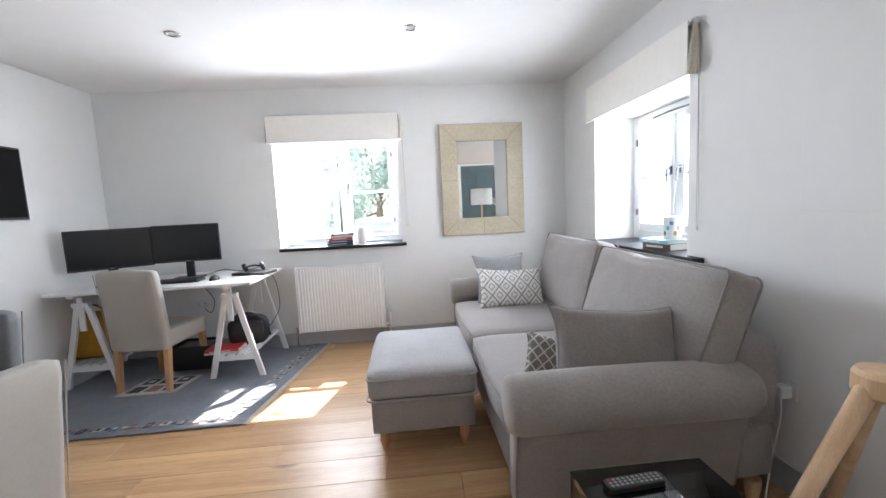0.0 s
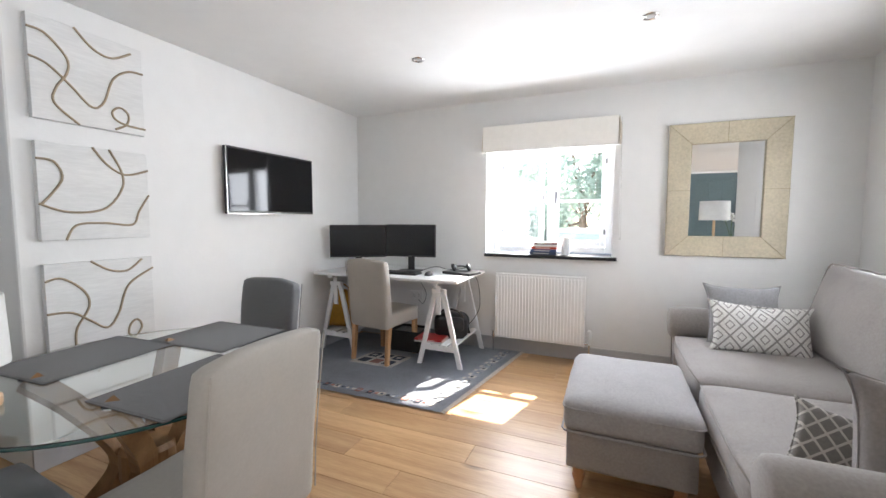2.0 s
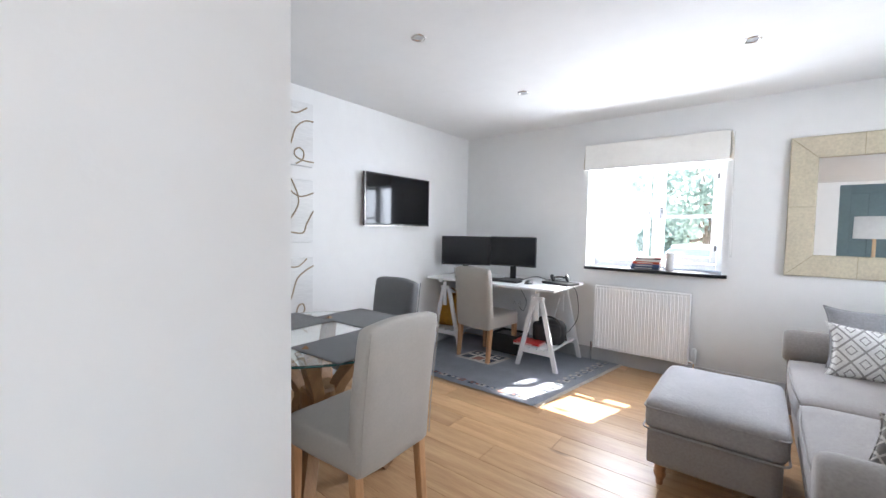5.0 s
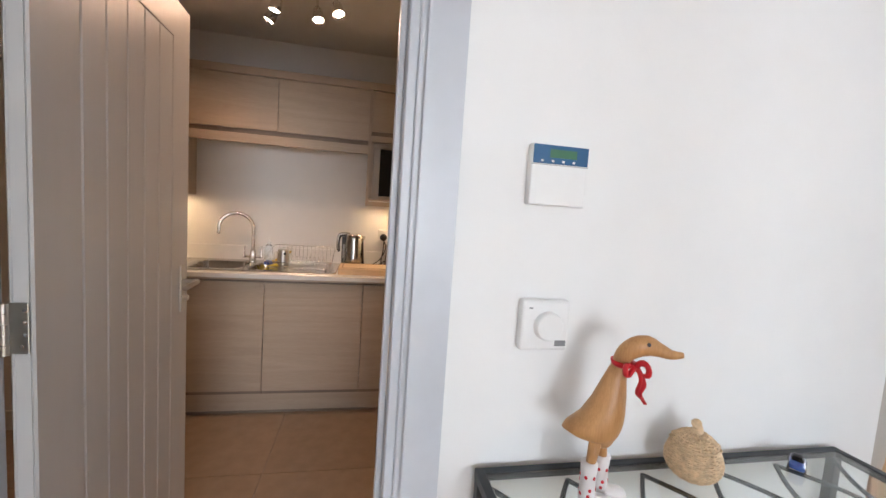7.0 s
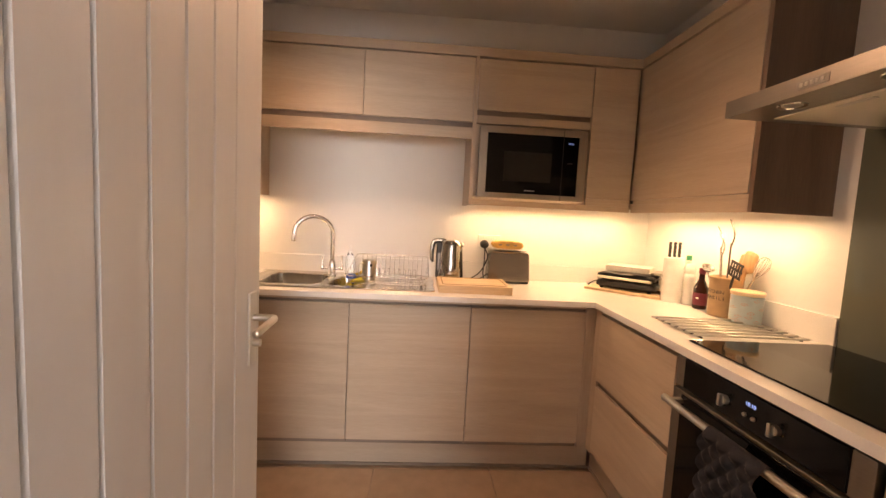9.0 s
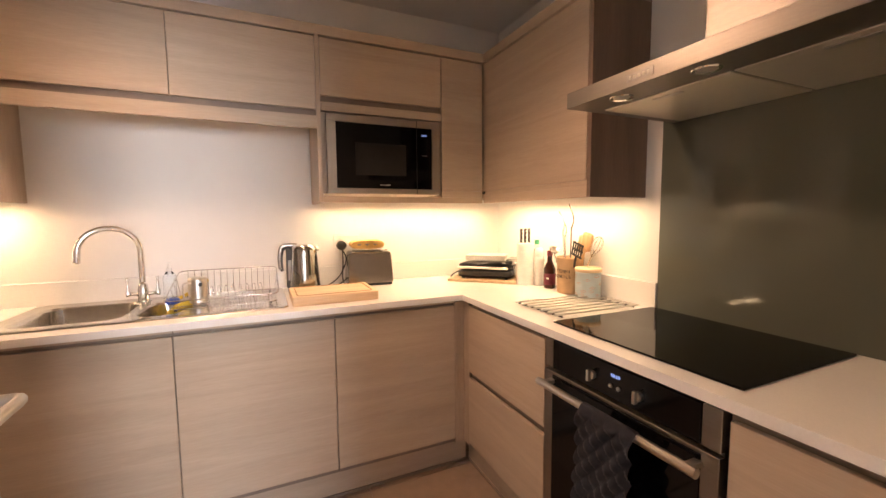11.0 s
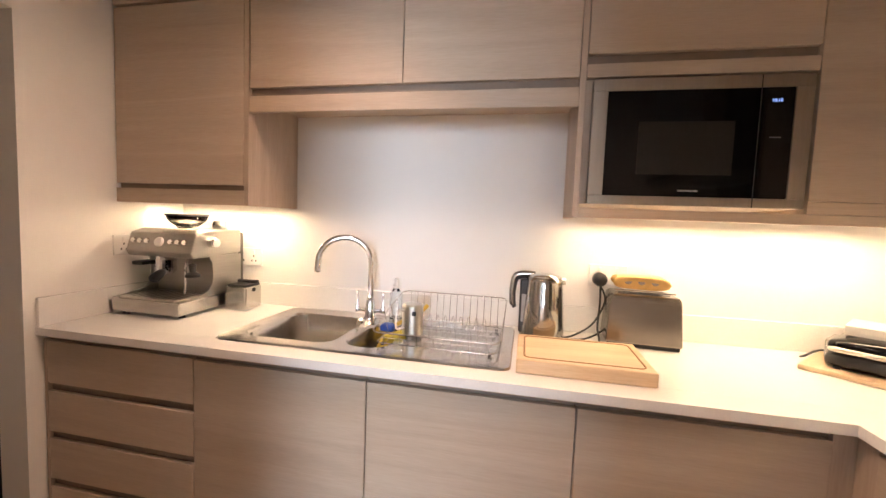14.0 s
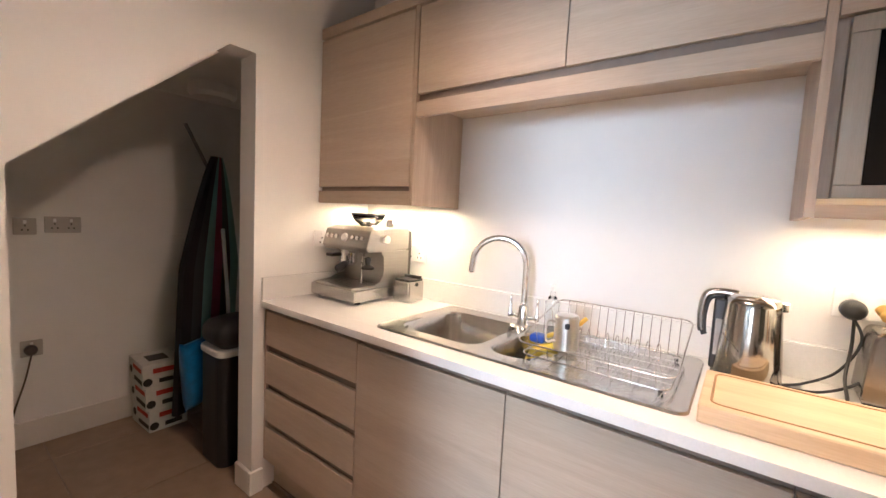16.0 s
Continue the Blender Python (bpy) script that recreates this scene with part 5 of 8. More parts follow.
part("cord", tube(spline([(-0.16, 0.05, 0.03), (-0.20, 0.02, 0.02), (-0.22, -0.02, 0.004), (-0.24, 0.02, -0.012)], 5), 0.004, 6), BLACKP, gp)
for x in (-0.13, 0.13):
    for y in (-0.08, 0.09):
        part("foot", turn([(0, 0), (0.01, 0), (0.01, 0.008), (0, 0.008)], 10, cx=x, cy=y), BLACKP, gp)
book("white cookbook lying on the grill", -2.535, -0.11, ZT + 0.117, 0.24, 0.17, 0.030, (0.66, 0.65, 0.62), 50)
book("grey tablet case leaning on the grill", -2.36, 0.07, ZT + 0.117, 0.10, 0.16, 0.012, (0.22, 0.21, 0.20), 47)

# knife block, bottles, pot, jar
kn = on_top("knife_block", "white oval knife block with three black knives", "knife block", -2.212, 0.100)
part("block", turn([(0, 0), (0.048, 0), (0.048, 0.004), (0.048, 0.230), (0.045, 0.235), (0, 0.235)], 36), mat("white_ceramic", (0.74, 0.73, 0.71), 0.25), kn, smooth=False)
for k in range(3):
    q = part("knife", box(-0.008, 0.008, -0.033 + k * 0.026, -0.023 + k * 0.026, 0.236, 0.315, 0.003), BLACKP, kn, "black knife handle")
    for zz in (0.252, 0.275, 0.30):
        part("rivet", moved(turn([(0, 0.001), (0.0025, 0.0008), (0.003, 0)], 8), pose(0.008, -0.028 + k * 0.026, zz, 0, 90, 0)), CHROME, q)
pm_ = on_top("pepper_mill", "white wooden pepper mill", "pepper mill", -2.150, 0.150)
pm_.scale = (1, 1, 1.18)
part("body", turn([(0, 0), (0.028, 0), (0.030, 0.01), (0.022, 0.06), (0.024, 0.09), (0.028, 0.12), (0.022, 0.135), (0, 0.136)], 24), mat("white_ceramic", (0.74, 0.73, 0.71), 0.25), pm_, smooth=True)
part("knob", turn([(0.022, 0.136), (0.026, 0.155), (0.020, 0.175), (0, 0.18)], 24), mat("white_ceramic", (0.74, 0.73, 0.71), 0.25), pm_, smooth=True)
ob_ = on_top("oil_bottle", "clear bottle with a green cap", "bottle", -2.225, 0.190)
part("bottle", turn([(0, 0), (0.026, 0), (0.028, 0.004), (0.028, 0.15), (0.012, 0.20), (0.012, 0.225), (0, 0.225)], 24), glass("pale_bottle", (0.85, 0.88, 0.84), 1.4), ob_, smooth=False)
part("cap", turn([(0.014, 0.222), (0.014, 0.248), (0, 0.248)], 20), mat("green_cap", (0.03, 0.25, 0.12), 0.4), ob_)
sb_ = on_top("sauce_bottle", "dark sauce bottle with red label and cap", "bottle", -2.062, 0.150)
sb_.scale = (0.95, 0.95, 0.93)
part("bottle", turn([(0, 0), (0.031, 0), (0.033, 0.004), (0.033, 0.11), (0.014, 0.155), (0.013, 0.185), (0, 0.185)], 24), mat("dark_sauce_glass", (0.035, 0.012, 0.008), 0.08), sb_, smooth=False)
part("label_band", turn([(0.0335, 0.02), (0.0335, 0.085)], 24), mat("dark_red_label", (0.15, 0.015, 0.035), 0.5), sb_)
part("cap", turn([(0.016, 0.183), (0.016, 0.215), (0, 0.216)], 20), mat("red_cap", (0.16, 0.02, 0.03), 0.4), sb_)
part("label_text_bar", box(0.012, 0.030, -0.0320, -0.0295, 0.055, 0.062), mat("pale_title", (0.72, 0.70, 0.66), 0.5), sb_)
up_ = on_top("utensil_pot", "brown stoneware utensil pot with black lettering", "utensil pot", -1.918, 0.160)
part("pot", turn([(0, 0), (0.060, 0), (0.063, 0.005), (0.065, 0.168), (0.067, 0.172), (0.067, 0.180), (0.060, 0.180), (0.056, 0.02), (0, 0.02)], 40), mat("tan_stoneware", (0.40, 0.26, 0.14), 0.5, vary=0.08), up_, smooth=True)
for i, (txt, zz) in enumerate((("KITCHEN", 0.112), ("UTENSILS", 0.084))):
    n = len(txt)
    for j, ch in enumerate(txt):
        a = radians(-84 + (j - (n - 1) / 2) * 11.5)
        lettering(ch, 0.022, BLACKP, up_, pose(0.0652 * math.cos(a), 0.0652 * math.sin(a), zz, 90, 0, math.degrees(a) + 90), "letter")
WSP = wood("spoon_wood", (0.40, 0.22, 0.10), (0.58, 0.36, 0.19), "z", 0.5, ring=14)


def utensil(label, material, x, y, rx, ry, length, shape):
    """One utensil standing in the pot: a handle and its working end."""
    q = pose(x, y, 0.03, rx, ry, 0)
    b = tube([(0, 0, 0), (0, 0, length * 0.74)], 0.0055 if shape in ("spoon", "turner") else 0.0035, 8)
    if shape == "spoon":
        merge(b, padded(-0.032, 0.032, -0.007, 0.007, length * 0.70, length, 0.007, 8, 0.005))
    elif shape == "turner":
        for k in range(5):
            box(-0.034 + k * 0.0145, -0.026 + k * 0.0145, -0.002, 0.002, length * 0.72, length * 0.97, 0.001, bm=b)
        for z in (0.70, 0.83, 0.96):
            box(-0.036, 0.036, -0.002, 0.002, length * z, length * z + 0.010, 0.001, bm=b)
    elif shape == "whisk":
        for k in range(5):
            a = math.pi * k / 5
            loop = [(math.cos(a) * w, math.sin(a) * w, length * z) for w, z in ((0.004, 0.62), (0.022, 0.78), (0.026, 0.88), (0.016, 0.97), (0.0, 1.0), (-0.016, 0.97), (-0.026, 0.88), (-0.022, 0.78), (-0.004, 0.62))]
            tube(spline(loop, 4), 0.0011, 5, b)
    elif shape == "ladle":
        merge(b, moved(turn([(0, -0.016), (0.020, -0.012), (0.030, 0.0), (0.031, 0.004), (0.027, 0.002), (0.018, -0.009), (0, -0.012)], 22), pose(0.012, 0, length * 0.80, 0, 50, 0)))
    else:
        tube(spline([(0, 0, length * 0.70), (0.014, 0, length * 0.84), (-0.020, 0, length)], 4), 0.0034, 6, b)
    part("utensil", moved(b, q), material, up_, label)


utensil("wooden spoon", WSP, 0.030, 0.010, -4, 13, 0.275, "spoon")
utensil("wooden spatula", WSP, 0.010, 0.025, -8, 5, 0.255, "spoon")
utensil("black slotted turner", BLACKP, 0.022, -0.020, 3, 17, 0.235, "turner")
utensil("steel whisk", STEEL, 0.036, 0.016, -6, 24, 0.280, "whisk")
utensil("steel tongs", STEEL, -0.026, 0.0, -3, -10, 0.385, "tongs")
utensil("steel tongs", STEEL, -0.008, -0.014, 2, -2, 0.35, "tongs")
utensil("dark bent tongs", mat("dark_steel", (0.12, 0.11, 0.10), 0.35, 0.8), 0.008, -0.008, 1, 2, 0.41, "tongs")
utensil("steel ladle", STEEL, -0.030, -0.010, 4, -22, 0.235, "ladle")
jr = on_top("biscuit_jar", "pale blue fish-patterned jar with bamboo lid", "jar", -1.790, 0.155)
jr.scale = (1.06, 1.06, 1.12)
part("jar", turn([(0, 0), (0.052, 0), (0.055, 0.004), (0.055, 0.105), (0.052, 0.109), (0, 0.109)], 36), mat("pale_blue_jar", (0.42, 0.52, 0.56), 0.35), jr, smooth=False)
part("lid", turn([(0, 0.109), (0.057, 0.109), (0.058, 0.112), (0.058, 0.122), (0.055, 0.125), (0, 0.126)], 36), BOARD, jr, "bamboo lid")
for k in range(26):
    a = radians(k * 42)
    z = 0.016 + (k % 6) * 0.0155
    b = bmesh.new()
    vs_ = [b.verts.new((0.0555 * math.cos(a + da), 0.0555 * math.sin(a + da), z + dz)) for da, dz in ((-0.24, 0.0), (0, -0.0055), (0.24, 0.0), (0, 0.0055))]
    b.faces.new(vs_)
    part("printed_fish", b, mat("orange_print", (0.58, 0.17, 0.03), 0.4), jr)

# steel trivet rack
tvr = on_top("trivet_rack", "folding steel rod trivet on the worktop", "trivet", -1.67, -0.02, 0)
for k in range(7):
    x = -0.135 + k * 0.043
    part("rod", tube([(x, -0.225, 0.010), (x + 0.012, 0.205, 0.010)], 0.0045, 8), NICKEL, tvr, smooth=True)
for y in (-0.20, 0.18):
    part("cross_wire", tube([(-0.15, y, 0.004), (0.135, y, 0.004)], 0.0035, 6), BLACKP, tvr)

# ---------------------------------------------------------------- under the stairs
CARD = mat("white_printed_card", (0.62, 0.59, 0.54), 0.7, vary=0.06)
PRED, PBLK = mat("red_print", (0.45, 0.04, 0.03), 0.6), mat("black_print", (0.02, 0.02, 0.02), 0.6)
for k in range(3):
    e = thing("drinks_carton", "white drinks carton with red and black print", "carton", -1.935 + 0.006 * k, -3.985, 0.0005 + 0.1355 * k, 2 - 2 * k, group="stacked cartons")
    part("carton", box(-0.20, 0.0, 0.0, 0.27, 0, 0.134, 0.003), CARD, e)
    part("print_bar", box(0.0, 0.001, 0.09, 0.25, 0.085, 0.110), PRED, e)
    part("print_bar", box(0.0, 0.001, 0.11, 0.26, 0.020, 0.045), PBLK, e)
    part("print_bar", box(-0.17, -0.05, 0.2700, 0.2712, 0.080, 0.108), PRED, e)
    part("print_bar", box(-0.17, -0.08, 0.2700, 0.2712, 0.020, 0.046), PBLK, e)
    part("print_mark", moved(turn([(0, 0.001), (0.022, 0.001), (0.023, 0)], 20), pose(0.0, 0.05, 0.066, 0, 90, 0)), PBLK, e)
    part("print_mark", moved(turn([(0, 0.001), (0.022, 0.001), (0.023, 0)], 20), pose(-0.025, 0.27, 0.034, -90)), PBLK, e)
    part("print_mark", box(-0.15, -0.05, 0.09, 0.20, 0.134, 0.135), PBLK, e)
bi = thing("waste_bin", "tall black kitchen bin with a liner", "bin", -2.20, -3.20, 0.0005)
part("bin_body", prism(round_rect(-0.15, 0.15, -0.12, 0.12, 0.05), 0.0, 0.60, 0.008), BLACKP, bi)
part("liner", prism(round_rect(-0.158, 0.158, -0.128, 0.128, 0.055), 0.575, 0.612, 0.010), mat("white_liner", (0.65, 0.64, 0.62), 0.5, bump=0.8, bump_scale=40), bi, "white bin liner rim")
part("lid", padded(-0.15, 0.15, -0.12, 0.12, 0.61, 0.74, 0.05, 8, 0.02), BLACKP, bi, smooth=True)
bg = thing("blue_bag", "blue plastic carrier bag beside the bin", "bag", -2.075, -3.42, 0.20)
b, rim = cushion(0.16, 0.42, 0.12, 16, 0.12, 1.0, seed=71)
part("bag", moved(b, pose(0, 0, 0.21, 84, 8, 14)), mat("blue_polythene", (0.01, 0.16, 0.42), 0.3, vary=0.2, bump=0.8, bump_scale=25), bg, smooth=True)
part("handle", tube(spline([(-0.01, 0.02, 0.38), (-0.02, 0.06, 0.43), (-0.03, 0.14, 0.42)], 5), 0.012, 6, flat=0.4), mat("blue_polythene", (0.01, 0.16, 0.42), 0.3), bg)
ib = thing("ironing_board", "striped ironing board leaning on the wall", "ironing board", -2.235, -3.72, 0.0)
sh_ = []
for k in range(25):
    t = k / 24
    w = 0.225 * min(1.0, (1 - t) * 2.2 + 0.05) ** 0.7 if t > 0.5 else 0.225
    sh_.append((t, w))
for si in range(6):
    b = bmesh.new()
    rows = []
    for t, w in sh_:
        a0, a1 = -w + 2 * w * si / 6, -w + 2 * w * (si + 1) / 6
        rows.append([b.verts.new(p) for p in ((a0, 0, 0.12 + t * 1.5), (a1, 0, 0.12 + t * 1.5), (a1, 0.035, 0.12 + t * 1.5), (a0, 0.035, 0.12 + t * 1.5))])
    for p, q in zip(rows, rows[1:]):
        for i in range(4):
            b.faces.new((p[i], p[(i + 1) % 4], q[(i + 1) % 4], q[i]))
    b.faces.new(rows[0])
    b.faces.new(rows[-1])
    part("cover_stripe", moved(b, pose(0.02, 0, 0, -4, 1, 28)), mat(("teal_stripe", "dark_stripe", "plum_stripe", "teal_stripe", "dark_stripe", "black_stripe")[si], ((0.20, 0.36, 0.33), (0.04, 0.04, 0.045), (0.22, 0.03, 0.07), (0.10, 0.22, 0.22), (0.02, 0.022, 0.025), (0.01, 0.01, 0.012))[si], 0.8), ib)
part("leg_frame", moved(tube(spline([(-0.12, 0.06, 0.0), (-0.10, 0.06, 0.6), (0.0, 0.06, 1.2)], 5), 0.011, 8), pose(0, 0, 0, -4, 1, 28)), WHITEP, ib)
part("leg_tube", tube([(0.055, -0.13, 1.82), (-0.15, -0.13, 1.42), (-0.20, -0.12, 0.20)], 0.011, 8), mat("grey_enamel_tube", (0.20, 0.20, 0.20), 0.4, 0.3), ib, "grey folded leg tube")
ex = thing("extract_vent", "white round extract vent under the stairs", "vent", -2.24, -3.62, 2.02)
ex.scale = (1.25, 1.25, 1.5)
part("ring", turn([(0, -0.05), (0.085, -0.05), (0.10, -0.035), (0.10, 0.0)], 32), WHITEP, ex)
socket("grey metal double socket in the stair cupboard", pose(-1.655, -4.04, 1.185, 0, 0, 180), 2, metal=True)
socket("grey metal switch plate in the stair cupboard", pose(-1.51, -4.04, 1.175, 0, 0, 180), 1, metal=True)
socket("grey metal socket low in the stair cupboard", pose(-1.52, -4.04, 0.53, 0, 0, 180), 1, metal=True)
pg2 = thing("brown_plug", "brown mains plug with hanging cord", "plug", -1.515, -4.03, 0.525)
part("plug_body", moved(turn([(0, 0.04), (0.018, 0.04), (0.026, 0.025), (0.026, 0.0), (0, 0)], 18), pose(0, 0, 0, -90)), mat("brown_plastic", (0.05, 0.035, 0.025), 0.5), pg2, smooth=True)
part("cord", tube(spline([(0, 0.03, -0.02), (0.03, 0.05, -0.15), (0.08, 0.10, -0.30), (0.12, 0.16, -0.50), (0.20, 0.2, -0.522)], 6), 0.0042, 6), mat("brown_plastic", (0.05, 0.035, 0.025), 0.5), pg2, smooth=True)

# ---------------------------------------------------------------- sofa
sf = thing("sofa", "taupe woven two-seat sofa with rolled arms", "sofa", 0.55, 1.50, 0)
SL, SDp = 2.30, 1.14
part("base", padded(0.03, SDp - 0.02, 0.16, SL - 0.16, 0.09, 0.34, 0.03, 8, 0.004, 1), SOFA, sf, smooth=True)
part("back_frame", padded(0.86, SDp, 0.16, SL - 0.16, 0.30, 0.70, 0.06, 8, 0.006, 2), SOFA, sf, smooth=True)


def rolled_arm(y0, side):
    """One arm: a flared panel below a rolled top that runs the depth of the sofa."""
    prof = []
    for a in range(0, 360, 18):
        prof.append((0.115 * math.cos(radians(a)), 0.115 * math.sin(radians(a))))
    b = bmesh.new()
    rings = []
    for i, x in enumerate((-0.02, -0.005, 0.03, 0.28, 0.57, 0.78, 0.92, 0.96)):
        s = (0.80, 0.95, 1.0, 1.0, 1.0, 0.98, 0.92, 0.70)[i]
        zc = 0.53 + 0.010 * math.sin(x * 3) - 0.02 * x
        rings.append([b.verts.new((x, y0 + u * s, zc + v * s)) for u, v in prof])
    for a, c in zip(rings, rings[1:]):
        for k in range(len(a)):
            b.faces.new((a[k], a[(k + 1) % len(a)], c[(k + 1) % len(a)], c[k]))
    b.faces.new(rings[0])
    b.faces.new(rings[-1])
    ob = part("arm", b, SOFA, sf, smooth=True)
    w = bmesh.new()
    cols = []
    for x in (0.012, 0.03, 0.35, 0.7, 0.92, 0.94):
        col = []
        for j in range(9):
            t = j / 8
            z = 0.08 + t * 0.46
            yy = y0 + side * (0.045 - 0.075 * (1 - t) ** 2 - 0.02 * math.sin(t * 3.14))
            col.append((x, yy, z))
        cols.append(col)
    outer = [[w.verts.new(p) for p in c] for c in cols]
    inner = [[w.verts.new((p[0], p[1] - side * 0.11, p[2])) for p in c] for c in cols]
    for g in (outer, inner):
        for a, c in zip(g, g[1:]):
            for j in range(8):
                w.faces.new((a[j], a[j + 1], c[j + 1], c[j]))
    for i in (0, -1):
        for j in range(8):
            w.faces.new((outer[i][j], outer[i][j + 1], inner[i][j + 1], inner[i][j]))
    for a, c in ((0, 1), (1, 2), (2, 3), (3, 4), (4, 5)):
        w.faces.new((outer[a][0], inner[a][0], inner[c][0], outer[c][0]))
        w.faces.new((outer[a][8], inner[a][8], inner[c][8], outer[c][8]))
    part("arm_panel", w, SOFA, sf, smooth=True)
    rim = [(0.004, y0 + 0.098 * math.cos(radians(a)), 0.53 + 0.098 * math.sin(radians(a))) for a in range(0, 361, 20)]
    part("piping", tube(rim, 0.005, 6), SOFAD, ob, smooth=True)
    edge = [(0.010, y0 + side * (0.047 - 0.075 * (1 - j / 8) ** 2 - 0.02 * math.sin(j / 8 * 3.14)), 0.08 + j / 8 * 0.42) for j in range(9)]
    part("piping", tube(edge, 0.005, 6), SOFAD, ob, smooth=True)


rolled_arm(0.125, -1)
rolled_arm(SL - 0.125, 1)
for k, y0 in enumerate((0.23, 1.155)):
    q = part("seat_cushion", padded(0.0, 0.90, y0, y0 + 0.915, 0.32, 0.475, 0.045, 12, 0.018, 3 + k), SOFA, sf, smooth=True)
    for zz in (0.345, 0.452):
        part("piping", tube([(0.012, y0 + 0.02, zz), (-0.004, y0 + 0.25, zz), (-0.004, y0 + 0.66, zz), (0.012, y0 + 0.895, zz)], 0.0045, 6), SOFAD, q, smooth=True)
for k, (y0, wd, ang, hh) in enumerate(((0.135, 1.045, 19, 0.52), (1.190, 0.93, 15, 0.55))):
    b = padded(-hh / 2, hh / 2, -wd / 2, wd / 2, -0.085, 0.085, 0.045, 16, 0.055, 11 + k)
    m = pose(0.865, y0 + wd / 2, 0.465 + hh / 2, 0, -90 + ang, 0)

    def slump(c):
        """Feathers settle: the top edge sinks between the corners."""
        u = c.y / (wd / 2)
        if c.x > 0:
            c.x -= 0.035 * (c.x / (hh / 2)) * (1 - abs(u) ** 2.5) + 0.012 * noise.noise(Vector((c.y * 5, k, 0)))
        return c

    for v in b.verts:
        v.co = slump(v.co)
    q = part("back_cushion", moved(b, m), SOFA, sf, smooth=True)
    for zz in (-0.072, 0.072):
        rim = [m @ slump(Vector((x, y, zz))) for x, y in round_rect(-hh / 2 + 0.002, hh / 2 - 0.002, -wd / 2 + 0.002, wd / 2 - 0.002, 0.045, 6)]
        part("piping", tube(rim, 0.0055, 6, closed=True), SOFAD, q, smooth=True)
for x, y in ((0.10, 0.16), (0.10, SL - 0.16), (1.02, 0.16), (1.02, SL - 0.16)):
    part("foot", turn([(0.018, 0), (0.024, 0.02), (0.03, 0.07), (0.03, 0.10)], 18, cx=x, cy=y), PINE, sf, "turned pale wood foot")


def lattice(name, ground, line, k, w1, w2):
    """Printed trellis of diamonds on cloth, in the cushion's own plane."""
    m = weave(name, ground)
    n, l = m.node_tree.nodes, m.node_tree.links
    b = next(x for x in n if x.type == "BSDF_PRINCIPLED")
    co = next(x for x in n if x.type == "TEX_COORD")
    src = b.inputs["Base Color"].links[0].from_socket
    sep = n.new("ShaderNodeSeparateXYZ")
    l.new(co.outputs["Object"], sep.inputs[0])

    def op(kind, a, c=None):
        q = n.new("ShaderNodeMath")
        q.operation = kind
        for i, v in enumerate((a, c)):
            if v is None:
                continue
            if isinstance(v, (int, float)):
                q.inputs[i].default_value = v
            else:
                l.new(v, q.inputs[i])
        return q.outputs[0]

    u, v = op("MULTIPLY", sep.outputs[0], k), op("MULTIPLY", sep.outputs[1], k * 0.85)
    near = [op("SUBTRACT", 0.5, op("ABSOLUTE", op("SUBTRACT", op("FRACT", a), 0.5))) for a in (op("ADD", u, v), op("SUBTRACT", u, v))]
    m_in = op("MINIMUM", near[0], near[1])
    tot = op("LESS_THAN", m_in, w1)
    if w2:
        tot = op("MAXIMUM", tot, op("LESS_THAN", op("ABSOLUTE", op("SUBTRACT", m_in, 0.30)), w2))
    mx = n.new("ShaderNodeMix")
    mx.data_type = "RGBA"
    l.new(tot, mx.inputs["Factor"])
    l.new(src, mx.inputs["A"])
    mx.inputs["B"].default_value = (*line, 1)
    l.new(mx.outputs["Result"], b.inputs["Base Color"])
    return m


TREL = lattice("white_trellis_cloth", (0.76, 0.74, 0.71), (0.32, 0.30, 0.285), 8.6, 0.055, 0.034)
TREL2 = lattice("grey_trellis_cloth", (0.17, 0.155, 0.14), (0.48, 0.45, 0.40), 20.0, 0.09, 0.0)


def throw_cushion(label, w, d, h, material, m, seed, dent=0.0, piped=True, edge=0.14):
    b, rim = cushion(w, d, h, 24, edge, 1.0, dent, seed, 0.42)
    e = thing("throw_cushion", label, "cushion")
    e.matrix_basis = m
    part("cover", b, material, e, smooth=True)
    if piped:
        part("piping", tube(rim, 0.004, 6, closed=True), material, e, smooth=True)


throw_cushion("pale grey woven square cushion against the sofa arm", 0.44, 0.42, 0.13, CUSHL, pose(0.93, 3.46, 0.66, 72, 0, 4), 21)
throw_cushion("white and grey trellis-patterned oblong cushion", 0.56, 0.34, 0.15, TREL, pose(0.98, 3.30, 0.61, 66, 3, 3), 22, dent=0.11)
throw_cushion("dark taupe piped cushion lying on the sofa", 0.57, 0.40, 0.17, CUSHG, pose(1.035, 1.775, 0.640, 72, 5, 0), 23, dent=0.05)
throw_cushion("small grey trellis-patterned cushion on the sofa", 0.32, 0.26, 0.12, TREL2, pose(0.840, 1.92, 0.545, 56, 12, -14), 24)

